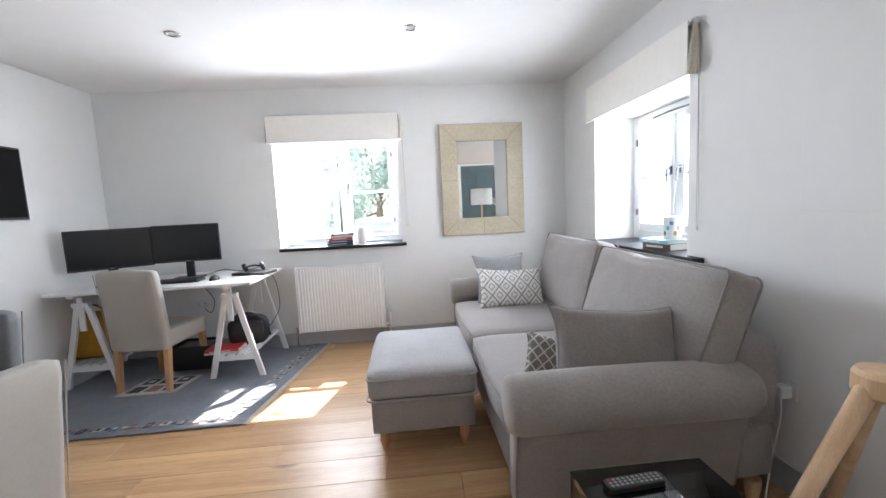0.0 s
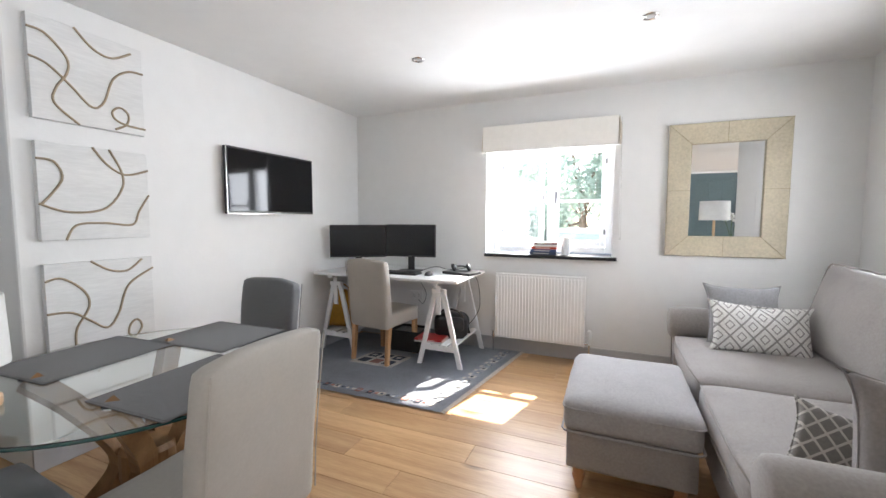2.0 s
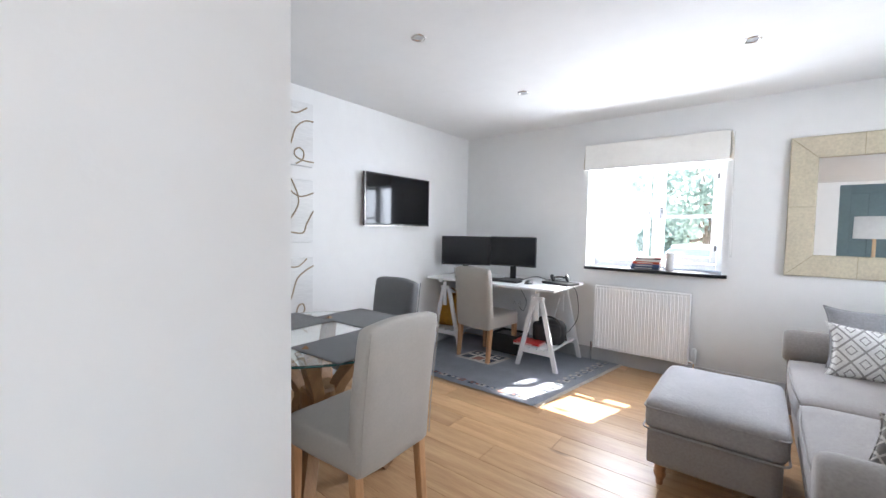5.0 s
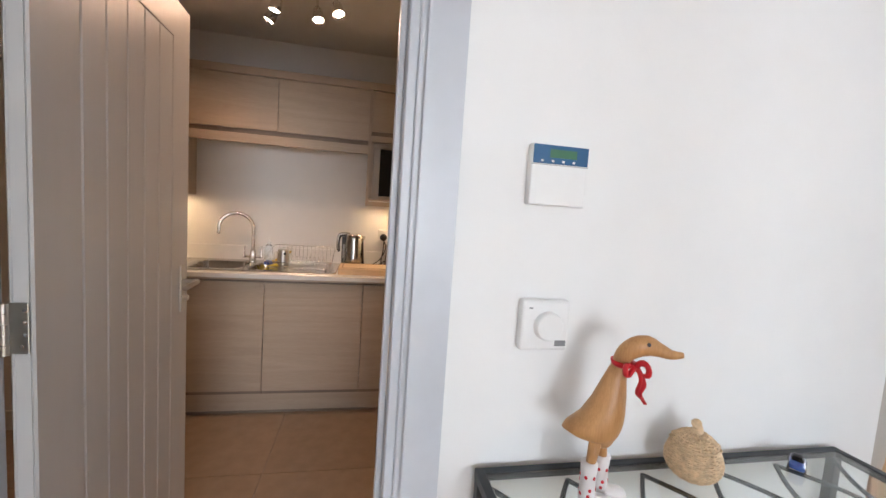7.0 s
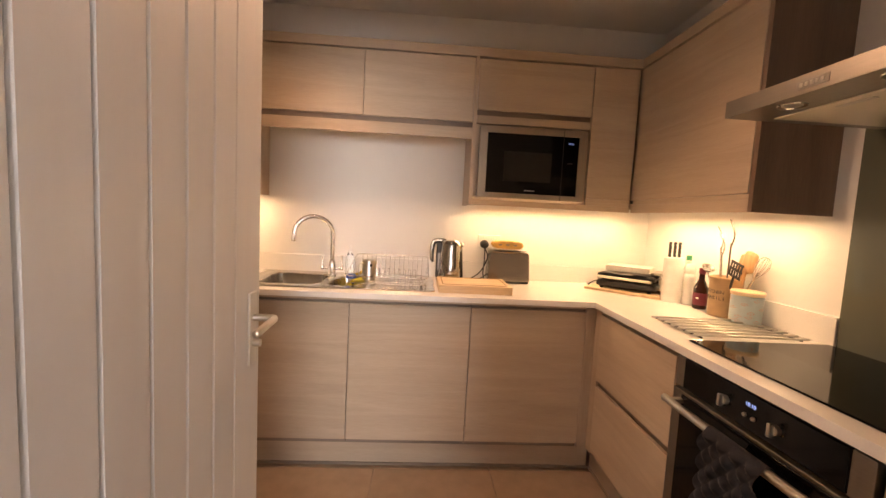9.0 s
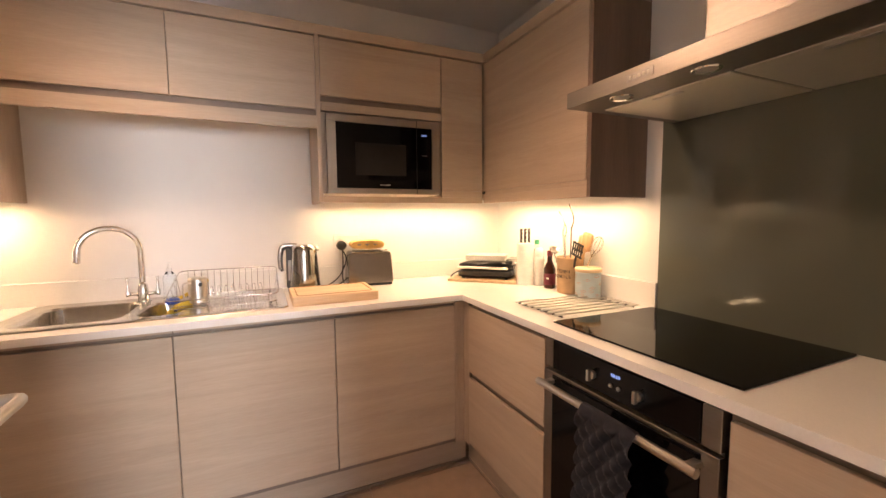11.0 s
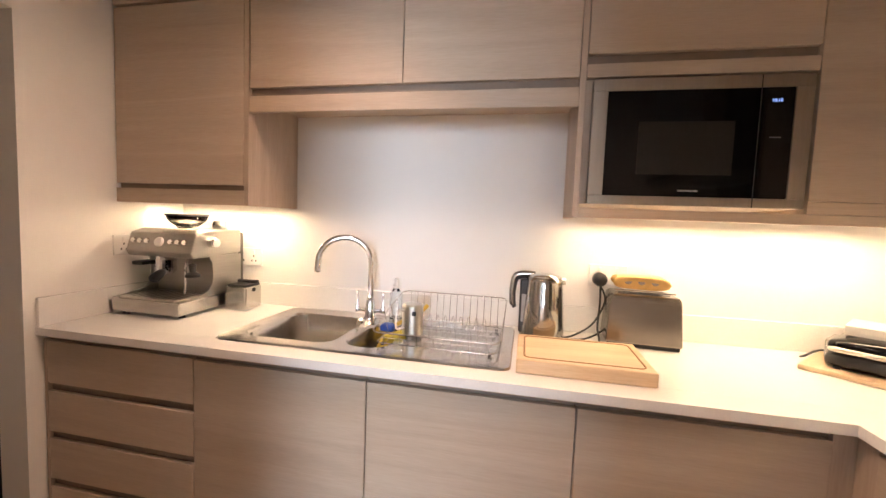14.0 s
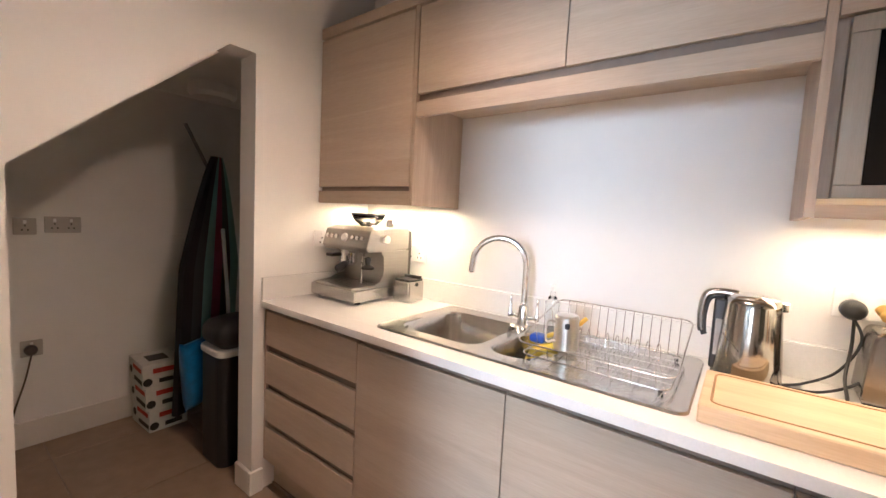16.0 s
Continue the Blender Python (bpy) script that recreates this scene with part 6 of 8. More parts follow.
# ottoman
ot = thing("ottoman", "taupe woven footstool with turned pine feet", "footstool", -0.06, 2.17, 0)
part("body", padded(0.012, 0.555, 0.012, 0.735, 0.13, 0.315, 0.02, 8, 0.004, 5), SOFA, ot, smooth=True)
lid = part("top_cushion", padded(0.0, 0.567, 0.0, 0.747, 0.312, 0.462, 0.035, 12, 0.022, 6), OTTO, ot, smooth=True)
for zz, o in ((0.318, 0.004), (0.425, 0.002)):
    part("piping", tube([(x, y, zz) for x, y in round_rect(-o, 0.567 + o, -o, 0.747 + o, 0.035, 5)], 0.005, 6, closed=True), OTTO, lid, smooth=True)
for x, y in ((0.07, 0.09), (0.50, 0.09), (0.07, 0.66), (0.50, 0.66)):
    part("foot", turn([(0.014, 0), (0.018, 0.012), (0.016, 0.022), (0.026, 0.045), (0.030, 0.062), (0.022, 0.074), (0.028, 0.084), (0.024, 0.094), (0.033, 0.118), (0.035, 0.135)], 20, cx=x, cy=y), PINEO, ot, "turned pine foot", smooth=True)

# ---------------------------------------------------------------- desk corner
DZ = 0.785
dk = thing("desk", "white desk top on adjustable trestles", "desk", -2.50, 3.30, 0)
part("tabletop", box(0, 1.47, 0, 0.77, DZ - 0.022, DZ, 0.003), WHITEW, dk)


def trestle(x):
    e = new("trestle")
    e.parent = dk
    e.matrix_basis = pose(x, 0, 0)
    for y in (0.125, 0.735):
        for s in (-1, 1):
            part("leg", moved(box(-0.021, 0.021, -0.013, 0.013, 0, 0.695, 0.003), pose(s * 0.195, y, 0, 0, s * -13.4, 0)), WHITEW, e)
        part("brace", box(-0.165, 0.165, y - 0.010, y + 0.010, 0.145, 0.185, 0.002), WHITEW, e)
        part("slide", box(-0.022, 0.022, y - 0.028, y - 0.014, 0.47, 0.75, 0.003), WHITEW, e)
        part("cross_head", box(-0.062, 0.062, y - 0.030, y + 0.014, 0.655, 0.690, 0.003), WHITEW, e)
    for k in range(4):
        part("shelf_slat", box(-0.14 + k * 0.076, -0.085 + k * 0.076, 0.115, 0.745, 0.185, 0.200, 0.002), WHITEW, e)
    part("top_bar", box(-0.024, 0.024, 0.02, 0.76, 0.735, 0.7625, 0.003), WHITEW, e)


trestle(0.175)
trestle(1.262)


def monitor(label, w, h, x, y, z, rz, tilt=0, stand=True):
    e = thing("monitor", label, "monitor", x, y, DZ, rz, group="desk monitors")
    b = box(-w / 2, w / 2, 0.0, 0.022, z - DZ, z - DZ + h, 0.004)
    box(-w * 0.3, w * 0.3, 0.022, 0.05, z - DZ + h * 0.2, z - DZ + h * 0.8, 0.012, bm=b)
    part("housing", b, BLACKP, e)
    part("screen", box(-w / 2 + 0.010, w / 2 - 0.010, -0.0012, 0.0, z - DZ + 0.016, z - DZ + h - 0.010), SCREEN, e, "switched-off dark screen")
    part("maker_mark", box(-0.02, 0.02, -0.001, 0.0, z - DZ + 0.005, z - DZ + 0.009), mat("grey_mark", (0.3, 0.3, 0.3), 0.4), e)
    part("neck", box(-0.032, 0.032, 0.022, 0.045, 0.008, z - DZ + h * 0.4, 0.004), BLACKP, e)
    part("foot", prism(round_rect(-0.115, 0.115, -0.085, 0.085, 0.03), 0.0, 0.011, 0.003), BLACKP, e)


monitor("black flat monitor on a stand, screen off", 0.545, 0.32, -2.185, 3.585, 0.915, 30)
monitor("black flat monitor on a stand, screen off", 0.515, 0.315, -1.685, 3.735, 0.925, 7)
kb = thing("keyboard", "black low computer keyboard on the desk", "keyboard", -1.93, 3.46, DZ, 1)
part("case", box(0, 0.44, 0, 0.135, 0, 0.018, 0.004), BLACKP, kb)
for r in range(5):
    for c in range(15):
        part("key", box(0.012 + c * 0.028, 0.036 + c * 0.028, 0.012 + r * 0.023, 0.031 + r * 0.023, 0.018, 0.023, 0.002, 1), BLACKP, kb)
ms = thing("computer_mouse", "black computer mouse on the desk", "mouse", -1.40, 3.55, DZ, 0)
mb = moved(bmesh.new(), Matrix())
bmesh.ops.create_uvsphere(mb, u_segments=20, v_segments=12, radius=1)
for v in mb.verts:
    v.co = Vector((v.co.x * 0.034, v.co.y * 0.058, max(0, v.co.z) * 0.036))
part("shell", mb, BLACKP, ms, smooth=True)
lt = thing("laptop", "closed black laptop on the desk", "laptop", -1.33, 3.70, DZ, -14)
part("base", box(0, 0.30, 0, 0.20, 0, 0.012, 0.003), BLACKP, lt)
part("lid", box(0, 0.30, 0, 0.20, 0.0125, 0.022, 0.003), mat("dark_lid", (0.035, 0.037, 0.04), 0.35, 0.4), lt)
hp = thing("headphones", "black headphones lying on the laptop", "headphones", -1.17, 3.77, DZ + 0.030, 25)
part("band", tube([(0.075 * math.cos(radians(a)), 0.085 * math.sin(radians(a)), 0.012 + 0.02 * math.sin(radians(a))) for a in range(0, 181, 12)], 0.008, 8), BLACKP, hp, smooth=True)
for s in (-1, 1):
    part("ear_cup", moved(turn([(0, 0.018), (0.030, 0.018), (0.037, 0.01), (0.037, -0.008), (0.028, -0.014), (0, -0.014)], 22), pose(s * 0.07, -0.005, 0.028, 12 * s, 70, 0)), BLACKP, hp, smooth=True)
for pts, lab in (([(-1.60, 3.86, DZ + 0.004), (-1.50, 3.95, DZ + 0.03), (-1.40, 3.98, DZ + 0.006), (-1.25, 3.93, DZ + 0.02), (-1.15, 3.84, DZ + 0.05)], "thin black cable on the desk"),
                 ([(-1.80, 3.98, DZ - 0.03), (-1.74, 4.03, 0.66), (-1.66, 4.04, 0.52), (-1.70, 4.05, 0.40), (-1.76, 4.06, 0.44)], "black cable hanging behind the desk"),
                 ([(-1.15, 3.90, DZ + 0.004), (-1.07, 3.96, 0.70), (-1.05, 3.98, 0.45), (-1.12, 3.97, 0.30), (-1.2, 3.95, 0.22)], "thin black cable hanging from the desk")):
    tagged(part("cable", tube(spline(pts, 8), 0.0032, 6), BLACKP, smooth=True), lab, "cable")


def parsons_chair(label, cover, legm, x, y, rz, legs=True):
    """A covered dining chair; it faces -y, its back at +y."""
    e = thing("dining_chair", label, "chair", x, y, 0, rz, group="covered dining chairs")
    part("seat", padded(-0.225, 0.225, -0.225, 0.235, 0.34, 0.475, 0.022, 10, 0.012, 3), cover, e, smooth=True)
    b = padded(-0.222, 0.222, 0.165, 0.240, 0.33, 0.925, 0.024, 12, 0.010, 8)
    for v in b.verts:
        t = max(0, v.co.z - 0.40)
        v.co.y += 0.055 * (t / 0.55) ** 1.3
        if v.co.z > 0.91:
            v.co.z += 0.012 * (1 - (v.co.x / 0.222) ** 2)
    bk = part("backrest", b, cover, e, smooth=True)
    for s in (-1, 1):
        part("seam", tube([(s * 0.213, 0.244 + 0.055 * (max(0, z - 0.40) / 0.55) ** 1.3, z) for z in (0.36, 0.5, 0.6, 0.7, 0.8, 0.92)], 0.0025, 5), cover, bk)
    for lx in (-0.195, 0.195):
        for ly in (-0.195, 0.195):
            lb = bmesh.new()
            bmesh.ops.create_cube(lb, size=1)
            for v in lb.verts:
                k = 0.017 if v.co.z < 0 else 0.022
                v.co = Vector((lx + math.copysign(k, v.co.x), ly + math.copysign(k, v.co.y) + (0.03 if v.co.z < 0 and ly > 0 else 0), 0.0 if v.co.z < 0 else 0.345))
            bev(lb, lb.edges[:], 0.003, 1)
            part("leg", lb, legm, e, "tapered oak leg")
    return e


parsons_chair("beige covered chair with oak legs at the desk", BEIGE, OAKL, -1.815, 3.48, 172)
parsons_chair("beige covered chair with oak legs at the glass table", BEIGE, OAKL, -1.04, 1.13, -87)
parsons_chair("dark grey covered chair at the glass table", CHAIRG, OAKL, -1.755, 1.805, -6)
parsons_chair("dark grey covered chair at the glass table", CHAIRG, OAKL, -1.50, 0.70, 176)

# radiator
rd = thing("radiator", "white ribbed steel panel radiator with side valve", "radiator", -0.893, 3.985, 0.152)
RW, RH = 0.808, 0.626
b = bmesh.new()
nf = 27
pts = []
for i in range(nf):
    x0 = 0.012 + i * (RW - 0.024) / nf
    p = (RW - 0.024) / nf
    pts += [(x0 + p * 0.05, 0.0), (x0 + p * 0.42, 0.0), (x0 + p * 0.56, 0.0045), (x0 + p * 0.90, 0.0045)]
pts = [(0.0, 0.004)] + pts + [(RW, 0.004)]
lo = [b.verts.new((x, y, 0.03)) for x, y in pts]
hi = [b.verts.new((x, y, RH - 0.03)) for x, y in pts]
lo2 = [b.verts.new((x, 0.006, 0.008)) for x, y in pts]
hi2 = [b.verts.new((x, 0.006, RH - 0.012)) for x, y in pts]
for A, B in ((lo2, lo), (lo, hi), (hi, hi2)):
    for i in range(len(pts) - 1):
        b.faces.new((A[i], A[i + 1], B[i + 1], B[i]))
part("front_panel", b, RADW, rd)
part("back_panel", box(0.0, RW, 0.055, 0.075, 0.01, RH - 0.01, 0.004), RADW, rd)
part("side_grille", box(-0.003, 0.004, 0.0, 0.078, 0.0, RH, 0.002), RADW, rd)
part("side_grille", box(RW - 0.004, RW + 0.003, 0.0, 0.078, 0.0, RH, 0.002), RADW, rd)
tg = box(0.0, RW, 0.0, 0.012, RH - 0.008, RH, 0.002)
box(0.0, RW, 0.066, 0.078, RH - 0.008, RH, 0.002, bm=tg)
for i in range(22):
    box(0.02 + i * 0.035, 0.028 + i * 0.035, 0.012, 0.066, RH - 0.008, RH - 0.001, 0, bm=tg)
part("top_grille", tg, RADW, rd)
vb = turn([(0.0, 0.0), (0.012, 0.0), (0.014, 0.03), (0.018, 0.05), (0.019, 0.11), (0.014, 0.13), (0, 0.13)], 20, cx=RW + 0.045, cy=0.04, cz=0.02)
part("valve", vb, WHITEP, rd, "white thermostatic valve", smooth=True)
part("valve_tail", tube([(RW + 0.045, 0.04, 0.03), (RW, 0.04, 0.03)], 0.011, 10), CHROME, rd)
part("pipe", tube([(RW + 0.045, 0.04, -0.145), (RW + 0.045, 0.04, 0.03)], 0.0075, 8), CHROME, rd)
part("lockshield", turn([(0, 0), (0.010, 0.0), (0.012, 0.05), (0, 0.055)], 14, cx=-0.03, cy=0.04, cz=0.0), CHROME, rd)
part("pipe", tube([(-0.03, 0.04, -0.145), (-0.03, 0.04, 0.01), (0.0, 0.04, 0.02)], 0.0075, 8), CHROME, rd)


# ---------------------------------------------------------------- blinds
def roman_blind(label, w, h, m, side_folds=False):
    e = thing("roman_blind", label, "blind", group="roman blinds")
    e.matrix_basis = m
    part("headrail", box(0, w, -0.03, 0.0, h - 0.03, h, 0.002), WHITEP, e)
    for i, (dy, z0) in enumerate(((-0.024, 0.030), (-0.034, 0.018), (-0.044, 0.006), (-0.054, 0.0))):
        b = bmesh.new()
        rows = []
        for j in range(9):
            t = j / 8
            z = h - 0.005 - t * (h - 0.005 - z0)
            bulge = dy * (0.25 + 0.75 * math.sin(min(1, t * 1.05) * 1.57))
            rows.append([b.verts.new((w * k / 10, bulge - 0.002 * math.sin(k * 1.3 + i), z + 0.002 * math.sin(k * 0.9 + i * 2))) for k in range(11)])
        for a, c in zip(rows, rows[1:]):
            for k in range(10):
                b.faces.new((a[k], a[k + 1], c[k + 1], c[k]))
        bmesh.ops.solidify(b, geom=b.faces[:], thickness=0.0015)
        part("fold", b, LINENB, e, smooth=True)
    part("front_panel", box(0.012, w - 0.012, -0.064, -0.058, 0.0, h - 0.012, 0.0025), LINEN, e, "cream linen face")
    for k in range(3):
        part("gathered_end", tube(spline([(w - 0.010, -0.022 - 0.004 * k, h - 0.01), (w + 0.004, -0.022 - 0.012 * k, h * 0.55), (w + 0.002, -0.020 - 0.018 * k, 0.02), (w - 0.004, -0.018 - 0.018 * k, 0.0)], 5), [0.006 + 0.0009 * min(i, 9) for i in range(16)], 8), LINENB, e, smooth=True)
    part("hem_bar", box(0.004, w - 0.004, -0.068, -0.050, -0.012, 0.002, 0.003), mat("white_hem", (0.78, 0.77, 0.74), 0.6), e)
    part("cord_bracket", moved(turn([(0, 0.012), (0.012, 0.012), (0.014, 0), (0, 0)], 16), pose(w - 0.02, -0.03, h - 0.012, 90)), WHITEP, e)
    part("chain", tube(spline([(w + 0.012, -0.018, h - 0.02), (w + 0.016, -0.018, h - 0.5), (w + 0.018, -0.018, -0.78), (w + 0.026, -0.018, -0.80), (w + 0.032, -0.018, -0.78), (w + 0.022, -0.018, h - 0.5), (w + 0.014, -0.018, h - 0.02)], 8), 0.0018, 6), mat("white_cord", (0.6, 0.6, 0.58), 0.5), e)
    return e


roman_blind("cream linen roman blind drawn up over the window", 1.22, 0.245, pose(-1.065, 4.10, 1.938))
roman_blind("cream linen roman blind drawn up over the window", 1.225, 0.275, pose(1.76, 3.49, 1.920, 0, 0, -90))

# mirror
mr = thing("wall_mirror", "rectangular mirror in a stitched parchment leather frame", "mirror", 0.525, 4.10, 0.997)
MW_, MH_, F_ = 0.803, 1.057, 0.160
for name, poly in (("frame_bottom", [(0, 0), (MW_, 0), (MW_ - F_, F_), (F_, F_)]), ("frame_top", [(0, MH_), (F_, MH_ - F_), (MW_ - F_, MH_ - F_), (MW_, MH_)]), ("frame_side", [(0, 0), (F_, F_), (F_, MH_ - F_), (0, MH_)]), ("frame_side", [(MW_, 0), (MW_, MH_), (MW_ - F_, MH_ - F_), (MW_ - F_, F_)])):
    part(name, moved(prism(poly, 0.0, 0.038, 0.006), pose(0, 0, 0, 90)), PARCH, mr)
for a, c in (((0, 0), (F_, F_)), ((MW_, 0), (MW_ - F_, F_)), ((0, MH_), (F_, MH_ - F_)), ((MW_, MH_), (MW_ - F_, MH_ - F_)), ((MW_ / 2, 0), (MW_ / 2, F_)), ((MW_ / 2, MH_), (MW_ / 2, MH_ - F_)), ((0, MH_ / 2), (F_, MH_ / 2)), ((MW_, MH_ / 2), (MW_ - F_, MH_ / 2))):
    part("stitch", tube([(a[0], -0.0385, a[1]), (c[0], -0.0385, c[1])], 0.0022, 6), STITCH, mr)
part("mirror_glass", box(F_, MW_ - F_, -0.020, -0.010, F_, MH_ - F_, 0.008, 1), mat("silvered_mirror", (0.93, 0.94, 0.94), 0.0, 1.0, vary=0.0, big=0.0), mr)

# television
tv = thing("television", "black flat wall-mounted television, screen off", "television", -2.535, 2.378, 1.330)
part("housing", box(0.03, 0.060, 0, 0.907, 0, 0.500, 0.006), BLACKP, tv)
part("screen", box(0.060, 0.0615, 0.014, 0.893, 0.022, 0.486), TVG, tv, "glossy switched-off screen")
part("bezel", box(0.0585, 0.062, 0.0, 0.907, 0.0, 0.006, 0.001), NICKEL, tv)
part("bezel", box(0.0585, 0.062, 0.0, 0.005, 0.006, 0.500, 0.001), NICKEL, tv)
part("bracket", box(0.0, 0.03, 0.33, 0.62, 0.12, 0.40, 0.003), BLACKP, tv)
part("maker_mark", box(0.0615, 0.0622, 0.445, 0.51, 0.009, 0.016), mat("grey_mark", (0.3, 0.3, 0.3), 0.4), tv)

# three canvases with rope
ROPE_A = [[(0.0, 0.44), (0.07, 0.43), (0.15, 0.34), (0.15, 0.26), (0.10, 0.17), (0.09, 0.09), (0.19, 0.0)],
     [(0.0, 0.30), (0.07, 0.28), (0.16, 0.20), (0.25, 0.11), (0.31, 0.15), (0.36, 0.29), (0.44, 0.36), (0.52, 0.37)],
     [(0.19, 0.51), (0.27, 0.43), (0.36, 0.41), (0.46, 0.47)], [(0.36, 0.01), (0.42, 0.05), (0.43, 0.11), (0.39, 0.14), (0.35, 0.11), (0.36, 0.07), (0.42, 0.045), (0.52, 0.04)]]
ROPE_B = [[(0.0, 0.42), (0.07, 0.41), (0.10, 0.33), (0.05, 0.24), (0.01, 0.19)], [(0.0, 0.19), (0.12, 0.15), (0.28, 0.17), (0.37, 0.28), (0.38, 0.38), (0.32, 0.51)],
     [(0.24, 0.51), (0.31, 0.42), (0.40, 0.375), (0.52, 0.41)], [(0.10, 0.0), (0.15, 0.08), (0.28, 0.09), (0.42, 0.08), (0.46, 0.16), (0.52, 0.26)]]
ROPE_C = [[(0.0, 0.42), (0.07, 0.43), (0.16, 0.35), (0.18, 0.26), (0.12, 0.15), (0.11, 0.06)], [(0.0, 0.25), (0.10, 0.24), (0.18, 0.18), (0.26, 0.12), (0.32, 0.19), (0.38, 0.35), (0.52, 0.44)],
     [(0.20, 0.51), (0.29, 0.45), (0.38, 0.44), (0.46, 0.50)], [(0.40, 0.02), (0.44, 0.08), (0.42, 0.13), (0.38, 0.11), (0.37, 0.05), (0.42, 0.03), (0.50, 0.02)]]
for k, z0 in enumerate((1.790, 1.180, 0.560)):
    e = thing("rope_picture", "whitewashed canvas with curling jute rope relief", "picture", -2.535, 1.345, z0, group="three rope pictures")
    part("canvas", box(0, 0.035, 0, 0.512, 0, 0.50, 0.003), CANVAS, e)
    for line in (ROPE_A, ROPE_B, ROPE_C)[k]:
        part("rope", tube(spline([(0.038, y * 0.985, z * 0.98) for y, z in line], 8), 0.0058, 8), ROPE, e, smooth=True)

# ---------------------------------------------------------------- rug
rg = thing("rug", "grey flat-woven kilim with patterned bands and fringe", "rug", -0.66, 4.085, 0.004, 0)
RUGM = weave("grey_kilim", (0.33, 0.352, 0.395), thread=420, depth=0.7, vary=0.14, big=0.10)


def rugp(u, v):
    """u: metres from the right edge to the west, v: metres from the window edge to the room."""
    return (-u * 1.0 - v * 0.165, -v + u * -0.02)


RU, RV = 1.80, 1.43
rb = bmesh.new()
gg = [[rb.verts.new((*rugp(RU * i / 30, RV * j / 24), 0.004 + 0.003 * noise.noise(Vector((i * 0.3, j * 0.3, 0))) + (0.003 * abs(math.sin(i * 1.7)) if j == 24 else 0))) for j in range(25)] for i in range(31)]
for i in range(30):
    for j in range(24):
        rb.faces.new((gg[i][j], gg[i + 1][j], gg[i + 1][j + 1], gg[i][j + 1]))
bmesh.ops.solidify(rb, geom=rb.faces[:], thickness=0.006)
part("field", rb, RUGM, rg, smooth=True)
TONES = [mat("rug_yarn_" + n, c, 0.9, vary=0.2, scale=120, bump=0.4) for n, c in (("cream", (0.60, 0.57, 0.52)), ("slate", (0.055, 0.065, 0.09)), ("rose", (0.33, 0.16, 0.13)), ("steel", (0.22, 0.25, 0.29)))]
rr = random.Random(4)


def rug_patch(u0, u1, v0, v1, m, z=0.0105):
    b = bmesh.new()
    q = [(*rugp(u, v), zz) for zz in (z - 0.003, z) for u, v in ((u0, v0), (u1, v0), (u1, v1), (u0, v1))]
    vv = [b.verts.new(p) for p in q]
    b.faces.new(vv[4:])
    for i in range(4):
        b.faces.new((vv[i], vv[(i + 1) % 4], vv[4 + (i + 1) % 4], vv[4 + i]))
    part("woven_motif", b, m, rg)


for k in range(17):
    u = 0.10 + k * 0.098
    rug_patch(u, u + 0.045, RV - 0.115, RV - 0.062, TONES[k % 4], 0.0115)
    rug_patch(u + 0.012, u + 0.033, RV - 0.100, RV - 0.077, TONES[(k + 1) % 4], 0.0135)
    rug_patch(u + 0.055, u + 0.080, RV - 0.100, RV - 0.077, TONES[(k + 2) % 4], 0.0115)
for k in range(13):
    v = 0.06 + k * 0.100
    rug_patch(0.075, 0.125, v, v + 0.05, TONES[0 if k % 2 else 3], 0.0115)
    rug_patch(0.088, 0.112, v + 0.013, v + 0.037, TONES[1 if k % 2 else 0], 0.0135)
    rug_patch(0.135, 0.160, v + 0.05, v + 0.085, TONES[0], 0.0115)
rug_patch(0.80, 1.22, 0.56, 0.86, TONES[0], 0.0115)
for k in range(3):
    rug_patch(0.84 + k * 0.125, 0.93 + k * 0.125, 0.58, 0.68, TONES[1], 0.0135)
    rug_patch(0.865 + k * 0.125, 0.905 + k * 0.125, 0.61, 0.65, TONES[0], 0.0150)
    rug_patch(0.84 + k * 0.125, 0.93 + k * 0.125, 0.72, 0.82, TONES[2 if k % 2 else 1], 0.0135)
fr = bmesh.new()
for k in range(118):
    v = 0.005 + k * RV / 118
    x, y = rugp(0, v)
    tube([(x, y, 0.006), (x + 0.015, y + rr.uniform(-0.004, 0.004), 0.004), (x + 0.032, y + rr.uniform(-0.008, 0.008), 0.002)], 0.0028, 4, fr)
part("fringe", fr, TONES[0], rg, "cream tasselled fringe")

# ---------------------------------------------------------------- dining corner
dt = thing("glass_dining_table", "round clear glass table on a crossed oak base", "dining table", -1.45, 1.20, 0)
TR = 0.54
part("glass_top", turn([(0, 0.738), (TR - 0.004, 0.738), (TR - 0.002, 0.740), (TR - 0.002, 0.748), (TR - 0.004, 0.750), (0, 0.750)], 72), GLASST, dt, smooth=False)
part("glass_rim", tube([((TR) * math.cos(2 * math.pi * k / 72), TR * math.sin(2 * math.pi * k / 72), 0.744) for k in range(72)], 0.0048, 8, closed=True), EDGE, dt, "dark green polished glass rim", smooth=True)
for k in range(4):
    a = radians(45 + 90 * k)
    c, s = math.cos(a), math.sin(a)
    b = bmesh.new()
    path = [(0.36, 0.0), (0.25, 0.17), (0.085, 0.40), (0.20, 0.60), (0.34, 0.735)]
    tb2 = tube(spline([(c * r, s * r, z) for r, z in path], 5), [0.045] * 21, 4)
    part("curved_leg", tb2, TABLEW, dt, "curved dark oak leg")
part("hub", turn([(0.0, 0.33), (0.09, 0.33), (0.10, 0.35), (0.10, 0.45), (0.09, 0.47), (0, 0.47)], 24), TABLEW, dt)
